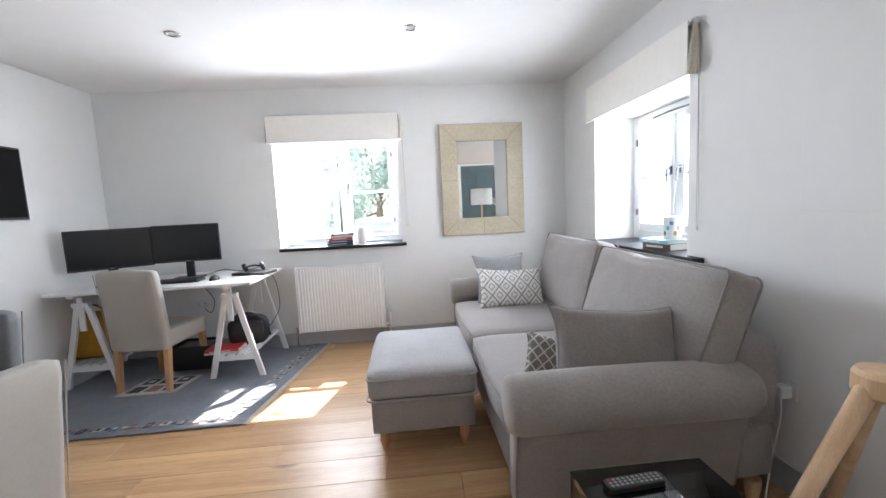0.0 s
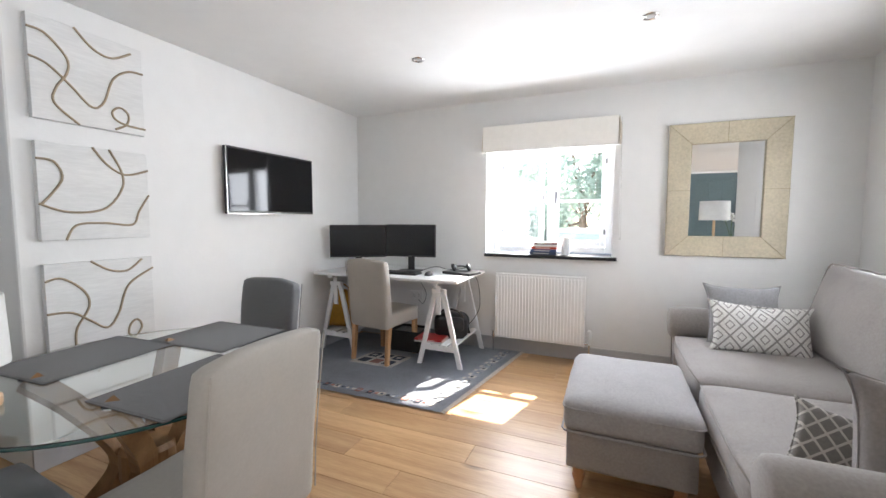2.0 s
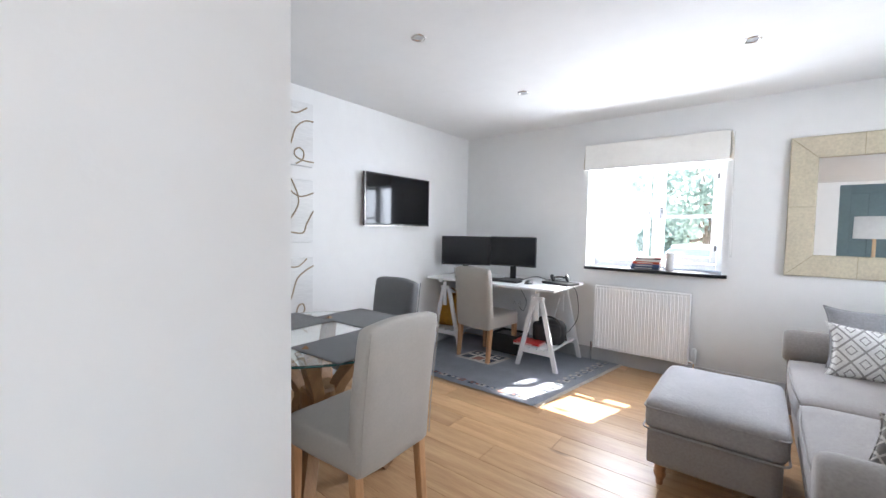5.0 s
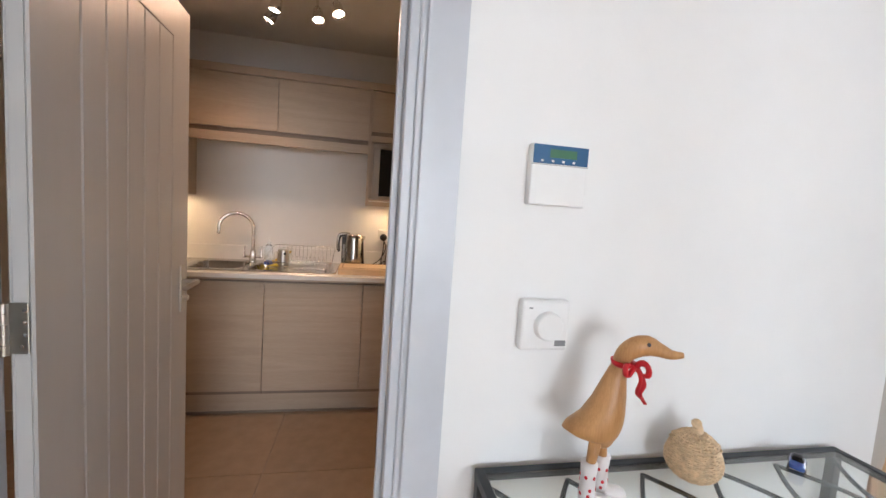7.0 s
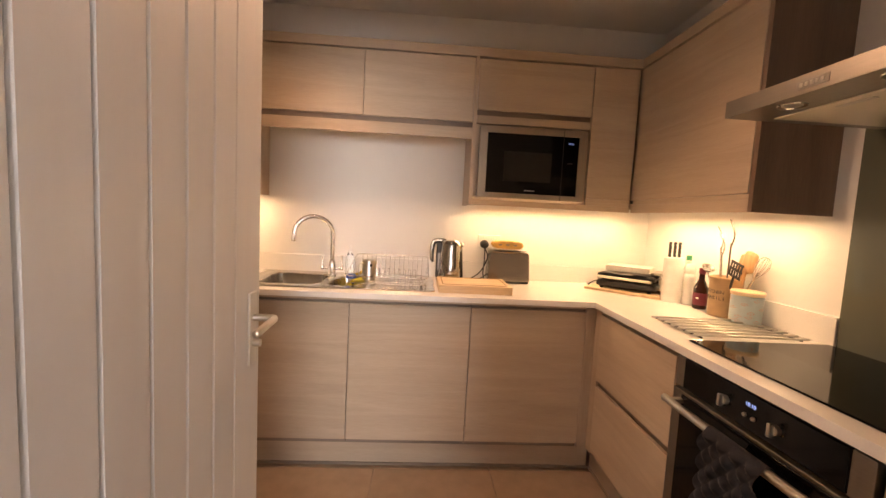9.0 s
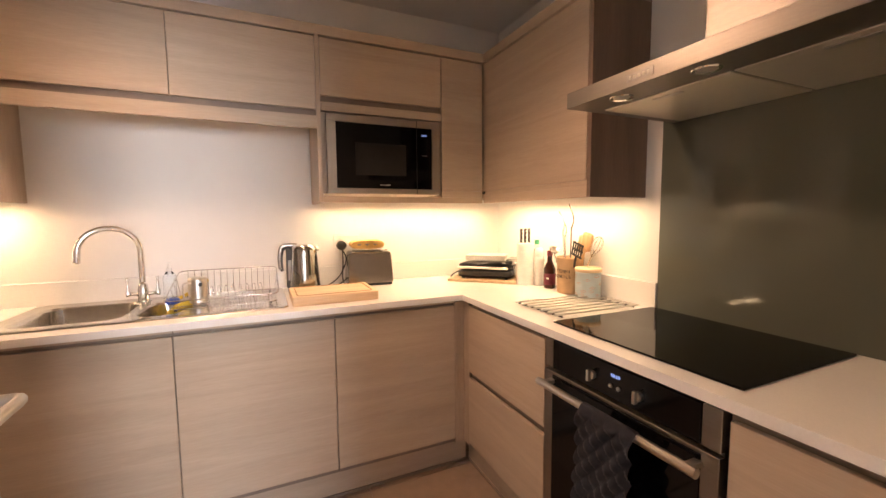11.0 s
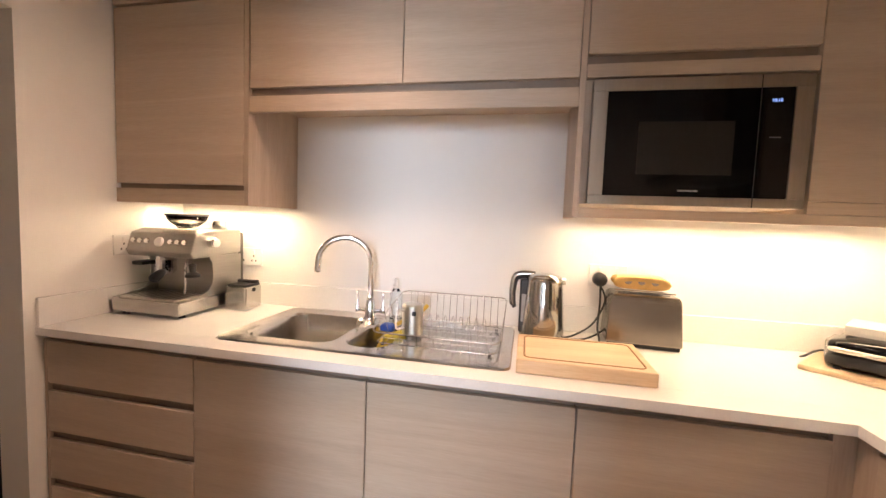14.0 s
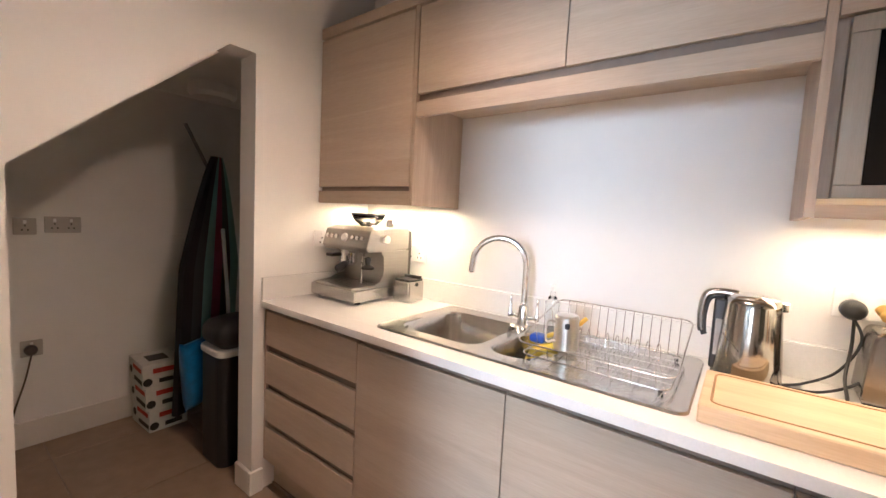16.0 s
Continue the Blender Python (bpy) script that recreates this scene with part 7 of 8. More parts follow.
for k in range(4):
    a = radians(45 + 90 * k)
    part("pad", turn([(0, 0.733), (0.022, 0.733), (0.022, 0.738), (0, 0.738)], 16, cx=0.34 * math.cos(a), cy=0.34 * math.sin(a)), CHROME, dt)
for x, y, w, d, rz in ((-1.765, 1.165, 0.36, 0.45, 4), (-1.545, 1.575, 0.44, 0.36, 2), (-1.135, 1.17, 0.35, 0.45, 2)):
    e = thing("placemat", "charcoal grey woven placemat on the glass table", "placemat", x, y, 0.7505, rz, group="placemats")
    b = prism(round_rect(-w / 2, w / 2, -d / 2, d / 2, 0.008, 3), 0.0, 0.0032, 0.001)
    part("cloth", b, PLACEM, e)
    part("hem", tube([(x_, y_, 0.0034) for x_, y_ in round_rect(-w / 2 + 0.008, w / 2 - 0.008, -d / 2 + 0.008, d / 2 - 0.008, 0.006, 3)], 0.0012, 5, closed=True), PLACEM, e)
tl = thing("table_lamp", "table lamp with round wooden base and white drum shade", "lamp", -1.540, 0.775, 0.750)
part("base", turn([(0, 0), (0.070, 0), (0.074, 0.004), (0.074, 0.026), (0.069, 0.031), (0, 0.031)], 40), PINE, tl)
part("stem", turn([(0.026, 0.031), (0.026, 0.135), (0, 0.135)], 28), PINE, tl, smooth=False)
part("shade", turn([(0.098, 0.125), (0.092, 0.325), (0.0905, 0.325), (0.0965, 0.125), (0.098, 0.125)], 48), SHADE, tl, smooth=True)
tagged(part("lamp_cord", tube(spline([(-1.61, 0.77, 0.756), (-1.70, 0.68, 0.754), (-1.80, 0.56, 0.70), (-1.83, 0.53, 0.45), (-1.80, 0.50, 0.15), (-1.85, 0.46, 0.006)], 8), 0.003, 6), mat("white_cord", (0.6, 0.6, 0.58), 0.5), smooth=True), "grey lamp cord hanging from the table", "cable")
gs_ = thing("alcove_glass_table", "bent clear glass side table in the alcove", "side table", -2.98, 0.42, 0)
part("glass_top", box(0.0, 1.10, 0.0, 0.40, 0.488, 0.500, 0.003), GLASST, gs_)
part("glass_side", box(0.0, 0.012, 0.0, 0.40, 0.0, 0.487, 0.003), GLASST, gs_)
part("glass_side", box(1.088, 1.10, 0.0, 0.40, 0.0, 0.487, 0.003), GLASST, gs_)
part("polished_edge", box(0.0, 1.10, 0.4005, 0.4035, 0.489, 0.499, 0.001), EDGE, gs_)

# coffee table with the remote
ct_ = thing("coffee_table", "bent smoked glass side table beside the sofa arm", "side table", 0.672, 0.975, -0.022)
part("glass_top", box(0.0, 0.44, 0.0, 0.40, 0.435, 0.447, 0.004), GLASSD, ct_)
part("glass_side", box(0.0, 0.012, 0.0, 0.40, 0.022, 0.434, 0.003), GLASSD, ct_)
part("glass_side", box(0.428, 0.44, 0.0, 0.40, 0.022, 0.434, 0.003), GLASSD, ct_)
part("polished_edge", box(0.0, 0.44, 0.4005, 0.403, 0.436, 0.446, 0.001), EDGE, ct_)
rm = thing("remote_control", "black remote control with many buttons", "remote control", 0.835, 1.285, 0.4252, 4)
part("case", prism(round_rect(-0.095, 0.095, -0.024, 0.024, 0.018), 0.0, 0.020, 0.004), BLACKP, rm)
BT = mat("grey_button", (0.30, 0.30, 0.31), 0.5)
BTR, BTG = mat("red_button", (0.5, 0.03, 0.03), 0.5), mat("green_button", (0.05, 0.35, 0.08), 0.5)
for i in range(11):
    for j in range(3):
        part("button", box(-0.083 + i * 0.0155, -0.073 + i * 0.0155, -0.017 + j * 0.012, -0.009 + j * 0.012, 0.0195, 0.0222, 0.0012, 1), BTR if (i, j) == (0, 2) else BTG if (i, j) == (5, 0) else BT, rm)

# pale wooden tripod
tr_ = thing("tripod_stand", "pale wooden tripod lamp stand beside the wall", "lamp stand", 1.375, 1.085, 0)
part("hub", turn([(0, 0.755), (0.052, 0.755), (0.062, 0.765), (0.062, 0.812), (0.054, 0.825), (0, 0.825)], 28), PINE, tr_, smooth=False)
for k in range(3):
    a = radians(175 + 120 * k)
    c, s = math.cos(a), math.sin(a)
    part("leg", tube([(c * 0.44, s * 0.44, 0.0), (c * 0.04, s * 0.04, 0.78)], [0.019, 0.024], 12), PINE, tr_, smooth=True)
part("bolt", tube([(0.0, -0.07, 0.78), (0.0, 0.07, 0.78)], 0.008, 10), BLACKP, tr_)
tagged(part("wall_board", box(1.7565, 1.76, 1.12, 1.69, 1.20, 1.645, 0.003), mat("white_board", (0.81, 0.81, 0.805), 0.6, vary=0.01, scale=9, bump=0.1)), "plain white board hung flat on the wall", "board")


socket("white double wall socket beside the sofa", pose(1.76, 1.735, 0.455, 0, 0, 90) @ pose(0, 0, 0, 0, 0, 180))
socket("white double wall socket behind the desk", pose(-1.80, 4.10, 0.48))
pg = thing("mains_plug", "white plug with cord in the sofa socket", "plug", 1.75, 1.70, 0.445)
part("plug_body", box(-0.05, 0.0, -0.025, 0.025, -0.025, 0.028, 0.008), WHITEP, pg)
part("cord", tube(spline([(-0.03, 0, -0.02), (-0.035, -0.01, -0.10), (-0.05, 0.0, -0.25), (-0.09, -0.02, -0.38), (-0.14, -0.06, -0.438), (-0.20, -0.12, -0.44)], 8), 0.004, 6), WHITEP, pg, smooth=True)

# downlights
for x, y in ((-1.187, 2.925), (0.282, 2.885), (-1.25, 1.73)):
    e = thing("downlight", "small chrome recessed ceiling downlight", "downlight", x, y, H1 - 0.003, group="ceiling downlights")
    part("ring", turn([(0.030, 0.0), (0.036, -0.005), (0.044, -0.004), (0.046, 0.002)], 28), CHROME, e, smooth=True)
    part("bulb", turn([(0, -0.001), (0.024, -0.001), (0.030, 0.001)], 24), mat("unlit_bulb", (0.5, 0.5, 0.5), 0.2), e)


# ---------------------------------------------------------------- things on the sills
for i, (w, h, c, l) in enumerate(((0.245, 0.022, (0.05, 0.07, 0.12), "navy"), (0.24, 0.026, (0.06, 0.10, 0.22), "blue"), (0.225, 0.024, (0.55, 0.07, 0.03), "red"), (0.235, 0.020, (0.62, 0.60, 0.58), "white"), (0.22, 0.018, (0.12, 0.04, 0.035), "maroon"))):
    z = 0.9625 + sum((0.0225, 0.0265, 0.0245, 0.0205, 0.0185)[:i])
    book(l + " paperback in a stack on the sill", -0.60 + 0.01 * i, 4.10, z, w, 0.15, h, c, (3, -2, 5, -4, 2)[i])
va = thing("white_vase", "white ribbed ceramic vase on the sill", "vase", -0.275, 4.16, 0.962)
vb = turn([(0, 0.0), (0.034, 0.0), (0.037, 0.01), (0.038, 0.15), (0.041, 0.158), (0.041, 0.168), (0.037, 0.168), (0.034, 0.15), (0.033, 0.02), (0, 0.02)], 32)
part("body", vb, mat("glazed_ceramic", (0.72, 0.72, 0.72), 0.2), va, smooth=True)
book("brown thick book lying on the sill", 1.74, 2.74, 0.945, 0.22, 0.15, 0.042, (0.10, 0.065, 0.035), -78)
book("pale blue book lying on the sill", 1.73, 2.76, 0.988, 0.25, 0.17, 0.024, (0.20, 0.47, 0.55), -84)
tn = thing("patterned_tin", "round tin with coloured paper-cut pattern", "tin", 1.85, 2.60, 1.0125)
part("body", turn([(0, 0), (0.048, 0), (0.050, 0.003), (0.050, 0.118), (0.0, 0.118)], 36), mat("tin_white", (0.70, 0.69, 0.66), 0.4), tn, smooth=False)
part("lid", turn([(0.052, 0.112), (0.052, 0.138), (0.048, 0.142), (0, 0.142)], 36), mat("tin_white", (0.70, 0.69, 0.66), 0.4), tn)
for k in range(14):
    a = radians(110 + k * 24)
    c = ((0.05, 0.30, 0.65), (0.65, 0.30, 0.08), (0.60, 0.25, 0.30), (0.12, 0.16, 0.14), (0.05, 0.45, 0.62))[k % 5]
    z = 0.02 + (k % 3) * 0.033
    b = bmesh.new()
    n = 5 + k % 2
    da = 0.24
    vs_ = [b.verts.new((0.0508 * math.cos(a + da * math.cos(2 * math.pi * i / n + k)), 0.0508 * math.sin(a + da * math.cos(2 * math.pi * i / n + k)), z + 0.018 + 0.017 * math.sin(2 * math.pi * i / n + k))) for i in range(n)]
    b.faces.new(vs_)
    bmesh.ops.solidify(b, geom=b.faces[:], thickness=0.0006)
    part("colour_patch", b, mat("patch_%d" % (k % 5), c, 0.4), tn)

# ---------------------------------------------------------------- under the desk
yb = thing("yellow_bag", "mustard yellow fabric bag under the desk", "bag", -2.385, 3.60, 0.205)
b, rim = cushion(0.34, 0.40, 0.20, 16, 0.06, 1.0, seed=31, plump=0.35)
part("bag_body", moved(b, pose(0, 0, 0.185, 78, 0, 6)), mat("mustard_cloth", (0.40, 0.20, 0.018), 0.85, vary=0.12, bump=0.5), yb, smooth=True)
part("strap", tube(spline([(-0.10, 0, 0.36), (-0.05, -0.04, 0.43), (0.05, -0.04, 0.43), (0.10, 0, 0.36)], 6), 0.008, 6), mat("mustard_cloth", (0.40, 0.20, 0.018), 0.85), yb)
bb = thing("black_camera_bag", "black padded shoulder bag on the trestle shelf", "bag", -1.23, 3.70, 0.2005, 8)
part("bag_body", padded(-0.15, 0.15, -0.10, 0.10, 0.0, 0.22, 0.06, 10, 0.02, 9), mat("black_nylon", (0.014, 0.014, 0.016), 0.6, vary=0.2, bump=0.5, bump_scale=300), bb, smooth=True)
part("strap", tube(spline([(-0.13, -0.06, 0.17), (-0.05, -0.10, 0.27), (0.08, -0.09, 0.26), (0.14, -0.04, 0.15), (0.17, -0.02, 0.05)], 6), 0.010, 6), BLACKP, bb)
part("flap", padded(-0.13, 0.13, -0.115, -0.06, 0.08, 0.20, 0.025, 8, 0.006, 3), mat("black_nylon", (0.014, 0.014, 0.016), 0.6), bb, smooth=True)
for i in range(2):
    book(("red magazine on the trestle shelf", "white magazine on the trestle shelf")[i], -1.48, 3.42, 0.2005 + 0.016 * (1 - i), 0.26, 0.20, 0.015, ((0.55, 0.03, 0.03), (0.6, 0.6, 0.6))[i], 3)
bx = thing("black_crate", "open black storage crate under the desk", "crate", -1.86, 3.62, 0.016)
cb = box(0, 0.32, 0, 0.012, 0, 0.20, 0.003)
box(0, 0.32, 0.248, 0.26, 0, 0.20, 0.003, bm=cb)
box(0, 0.012, 0.012, 0.248, 0, 0.20, 0.003, bm=cb)
box(0.308, 0.32, 0.012, 0.248, 0, 0.20, 0.003, bm=cb)
box(0.012, 0.308, 0.012, 0.248, 0, 0.012, bm=cb)
part("shell", cb, BLACKP, bx)
part("papers", box(0.03, 0.29, 0.03, 0.23, 0.012, 0.185, 0.01), mat("grey_papers", (0.25, 0.25, 0.25), 0.8, vary=0.3), bx)

# ---------------------------------------------------------------- console table
cn = thing("console_table", "dark iron console table with glass top and scrolled lattice", "console table", -0.285, -0.737, 0)
CZ, CW, CD = 0.839, 0.932, 0.345
fb = box(0, CD, 0, 0.018, CZ - 0.022, CZ, 0.002)
box(0, CD, CW - 0.018, CW, CZ - 0.022, CZ, 0.002, bm=fb)
box(0, 0.018, 0.018, CW - 0.018, CZ - 0.022, CZ, 0.002, bm=fb)
box(CD - 0.018, CD, 0.018, CW - 0.018, CZ - 0.022, CZ, 0.002, bm=fb)
part("top_frame", fb, IRON, cn)
part("glass_top", box(0.018, CD - 0.018, 0.018, CW - 0.018, CZ - 0.008, CZ - 0.002, 0.001), GLASST, cn)
for x in (0.012, CD - 0.012):
    for y in (0.012, CW - 0.012):
        part("leg", box(x - 0.011, x + 0.011, y - 0.011, y + 0.011, 0, CZ - 0.022, 0.002), IRON, cn)
lat = 5
for k in range(lat):
    y0, y1 = 0.02 + k * (CW - 0.04) / lat, 0.02 + (k + 1) * (CW - 0.04) / lat
    for a, c in (((0.02, y0), (CD - 0.02, y1)), ((CD - 0.02, y0), (0.02, y1))):
        mid = ((a[0] + c[0]) / 2, (a[1] + c[1]) / 2)
        s = 1 if a[0] < c[0] else -1
        pts = [(a[0], a[1], CZ - 0.03), (a[0] + (mid[0] - a[0]) * 0.5, a[1] + (mid[1] - a[1]) * 0.62, CZ - 0.03), (mid[0], mid[1], CZ - 0.03), (c[0] - (c[0] - mid[0]) * 0.5, c[1] - (c[1] - mid[1]) * 0.62, CZ - 0.03), (c[0], c[1], CZ - 0.03)]
        part("scroll_bar", tube(spline(pts, 6), 0.005, 6), IRON, cn, smooth=True)
sh = box(0.02, CD - 0.02, 0.02, 0.034, 0.20, 0.212, 0.001)
box(0.02, CD - 0.02, CW - 0.034, CW - 0.02, 0.20, 0.212, 0.001, bm=sh)
part("lower_rail", sh, IRON, cn)
part("lower_shelf", box(0.012, CD - 0.012, 0.034, CW - 0.034, 0.203, 0.209, 0.001), GLASST, cn)

# duck: body, neck and head in one carved mesh
dk2 = bmesh.new()
DUCK = ((0.100, -0.034, -0.012), (0.106, -0.044, -0.006), (0.115, -0.056, 0.000), (0.126, -0.080, 0.008), (0.138, -0.099, 0.014), (0.147, -0.092, 0.017), (0.162, -0.066, 0.020), (0.192, -0.040, 0.0240), (0.224, -0.019, 0.0265), (0.252, 0.000, 0.029), (0.270, 0.010, 0.036))
rings = []
for z, y0, y1 in DUCK:
    cy, ry = (y0 + y1) / 2, (y1 - y0) / 2
    rx = min(0.036, ry * 0.80)
    rings.append([dk2.verts.new((rx * math.cos(k * math.pi / 12), cy + ry * math.sin(k * math.pi / 12), z)) for k in range(24)])
for lo_, hi_ in zip(rings, rings[1:]):
    for k in range(24):
        dk2.faces.new((lo_[k], lo_[(k + 1) % 24], hi_[(k + 1) % 24], hi_[k]))
dk2.faces.new(rings[0])
dk2.faces.new(rings[-1])
head = spline([(0, 0.014, 0.250), (0, 0.026, 0.268), (0, 0.046, 0.279), (0, 0.066, 0.280), (0, 0.086, 0.272), (0, 0.106, 0.263), (0, 0.127, 0.261)], 5)
HEAD = (0.0135, 0.0165, 0.0185, 0.0180, 0.0125, 0.0085, 0.0045)
tube(head, [HEAD[min(6, k // 5)] + (HEAD[min(6, k // 5 + 1)] - HEAD[min(6, k // 5)]) * (k % 5) / 5 for k in range(len(head))], 18, dk2)
DM = pose(0, -0.02, 0.166) @ pose(0, 0, 0, 9) @ pose(0, 0.02, -0.160)
moved(dk2, DM)
for s, dy in ((-1, 0.020), (1, -0.010)):
    tube([(s * 0.013, -0.026 + dy * 0.5, 0.120), (s * 0.017, -0.028 + dy, 0.070)], [0.012, 0.0085], 12, dk2)
e = thing("wooden_duck", "carved wooden duck with red ribbon and spotted boots", "ornament", -0.162, -0.523, CZ, -22)
e.scale = (0.92, 0.93, 1.02)
part("carving", dk2, DUCKW, e, smooth=True)
BOOT = mat("white_boot_paint", (0.72, 0.68, 0.66), 0.35)
for s, dy in ((-1, 0.020), (1, -0.010)):
    bo = part("boot", turn([(0, 0), (0.014, 0), (0.0155, 0.02), (0.014, 0.055), (0.0165, 0.082), (0.0, 0.082)], 18, cx=s * 0.018, cy=-0.029 + dy), BOOT, e, "white boot with red spots", smooth=True)
    tb3 = padded(s * 0.018 - 0.014, s * 0.018 + 0.014, -0.04 + dy, 0.022 + dy, 0.0, 0.024, 0.011, 6, 0.002)
    part("boot_toe", tb3, BOOT, bo, smooth=True)
    for q in range(14):
        a, z = q * 2.3, 0.026 + (q % 5) * 0.011
        part("red_spot", moved(turn([(0, 0.0010), (0.0030, 0.0008), (0.0034, 0)], 8), pose(s * 0.018 + 0.0150 * math.cos(a), -0.029 + dy + 0.0150 * math.sin(a), z) @ Euler((0, math.pi / 2, a), "XYZ").to_matrix().to_4x4()), RED, bo)
part("ribbon", moved(tube([(0.020 * math.cos(t / 3), 0.019 + 0.020 * math.sin(t / 3), 0.243 - 0.004 * math.sin(t / 3)) for t in range(19)], 0.006, 6, closed=True, flat=0.3), DM @ pose(0, 0.002, 0.008)), RED, e, smooth=True)
part("ribbon_tail", moved(tube(spline([(0.018, 0.040, 0.240), (0.026, 0.048, 0.215), (0.026, 0.040, 0.198), (0.028, 0.048, 0.180)], 6), 0.005, 6, flat=0.3), DM @ pose(0, 0.002, 0.008)), RED, e, smooth=True)
part("ribbon_tail", moved(tube(spline([(0.018, 0.040, 0.240), (0.030, 0.042, 0.222), (0.030, 0.034, 0.200), (0.028, 0.044, 0.188)], 6), 0.005, 6, flat=0.3), DM @ pose(0, 0.002, 0.008)), RED, e, smooth=True)
for s in (-1, 1):
    part("ribbon_loop", moved(tube([(0.019 + 0.010 * (1 - math.cos(t * 0.5236)), 0.034 + s * 0.020 * math.sin(t * 0.2618), 0.240 + 0.011 * math.sin(t * 0.5236)) for t in range(12)], 0.0055, 6, closed=True, flat=0.3), DM @ pose(0, 0.002, 0.008)), RED, e, smooth=True)
    part("eye", moved(turn([(0, 0.002), (0.003, 0.0015), (0.004, 0)], 12), DM @ pose(s * 0.0165, 0.064, 0.286, 0, s * 90, 0)), BLACKP, e)
# wicker gourd
wk = thing("wicker_gourd", "woven wicker gourd-shaped lidded basket", "basket", -0.219, -0.283, CZ)
wk.scale = (0.94, 0.94, 0.94)
GOURD = ((0.0, 0.036), (0.10, 0.047), (0.25, 0.0545), (0.42, 0.0555), (0.60, 0.050), (0.74, 0.044), (0.76, 0.0475), (0.80, 0.043), (0.92, 0.030), (1.0, 0.016))


def gourd_radius(t):
    for (t0, r0), (t1, r1) in zip(GOURD, GOURD[1:]):
        if t <= t1:
            return r0 + (r1 - r0) * (t - t0) / (t1 - t0)
    return GOURD[-1][1]


for k in range(26):
    t = k / 25
    ring = []
    for i in range(44):
        a = 2 * math.pi * i / 44
        r = gourd_radius(t) + (0.0017 if (i // 2 + k) % 2 else -0.0012)
        ring.append((r * math.cos(a), r * math.sin(a), 0.003 + 0.098 * t))
    part("weave_ring", tube(ring, 0.0021, 5, closed=True), WICKER, wk, smooth=True)
for i in range(22):
    a = 2 * math.pi * (i + 0.25) / 22
    part("stave", tube([((gourd_radius(t) + 0.0004) * math.cos(a), (gourd_radius(t) + 0.0004) * math.sin(a), 0.003 + 0.098 * t) for t in (0, 0.1, 0.25, 0.42, 0.6, 0.74, 0.8, 0.92, 1.0)], 0.0022, 5), WICKER, wk, smooth=True)
part("inner", turn([(0, 0.003), (0.034, 0.003), (0.0525, 0.03), (0.0525, 0.045), (0.041, 0.075), (0.014, 0.100), (0, 0.101)], 28), WICKER, wk)
part("stalk", tube(spline([(0, 0, 0.096), (0.001, 0.002, 0.108), (0.0, -0.001, 0.118), (0.002, -0.005, 0.123)], 5), [0.016, 0.015, 0.014, 0.013, 0.012, 0.011, 0.010, 0.010, 0.010, 0.010, 0.010, 0.010, 0.010, 0.011, 0.010, 0.007], 10), WICKER, wk, smooth=True)
# toy car
tc = thing("toy_car", "small blue toy car", "toy car", -0.218, -0.008, CZ, -55)
tc.scale = (0.85, 0.85, 0.85)
BLUE = mat("blue_toy_paint", (0.02, 0.07, 0.30), 0.25, coat=0.5)
part("body", padded(-0.036, 0.036, -0.016, 0.016, 0.006, 0.022, 0.006, 8, 0.002), BLUE, tc, smooth=True)
part("cabin", padded(-0.018, 0.016, -0.013, 0.013, 0.018, 0.033, 0.007, 6, 0.001), BLACKG, tc, smooth=True)
for x in (-0.022, 0.022):
    for s in (-1, 1):
        part("wheel", moved(turn([(0, 0.004), (0.006, 0.004), (0.0075, 0.002), (0.0075, -0.002), (0, -0.002)], 14), pose(x, s * 0.015, 0.0075, -90 * s)), BLACKP, tc)

# alarm keypad and thermostat
ak = thing("alarm_keypad", "white alarm keypad with green lit display", "alarm panel", -0.30, -0.673, 1.38)
part("case", box(0, 0.022, 0, 0.119, 0, 0.118, 0.003), WHITEP, ak)
part("display_band", box(0.022, 0.024, 0.002, 0.117, 0.080, 0.116, 0.001), mat("blue_display_band", (0.03, 0.11, 0.24), 0.25), ak, "blue display band")
part("display", box(0.024, 0.0246, 0.036, 0.092, 0.092, 0.108), mat("green_display", (0.02, 0.10, 0.05), 0.3, emit=0.04), ak, "green display")
for k in range(4):
    part("symbol", box(0.024, 0.0246, 0.018 + k * 0.022, 0.023 + k * 0.022, 0.0835, 0.0875), WHITEP, ak)
part("flap_seam", box(0.0215, 0.0224, 0.0, 0.119, 0.0775, 0.079), mat("seam_grey", (0.35, 0.35, 0.35), 0.5), ak)
th = thing("thermostat", "white square room thermostat with round dial", "thermostat", -0.30, -0.667, 1.088)
part("case", box(0, 0.026, 0, 0.104, 0, 0.103, 0.006), WHITEP, th)
part("dial", moved(turn([(0, 0.014), (0.026, 0.014), (0.029, 0.010), (0.030, 0)], 40), pose(0.026, 0.056, 0.052, 0, 90, 0)), WHITEP, th)
part("grey_label", box(0.026, 0.0266, 0.074, 0.098, 0.010, 0.022), mat("grey_label", (0.22, 0.22, 0.22), 0.5), th)
part("mark", box(0.026, 0.0264, 0.014, 0.022, 0.086, 0.089), mat("grey_label", (0.22, 0.22, 0.22), 0.5), th)

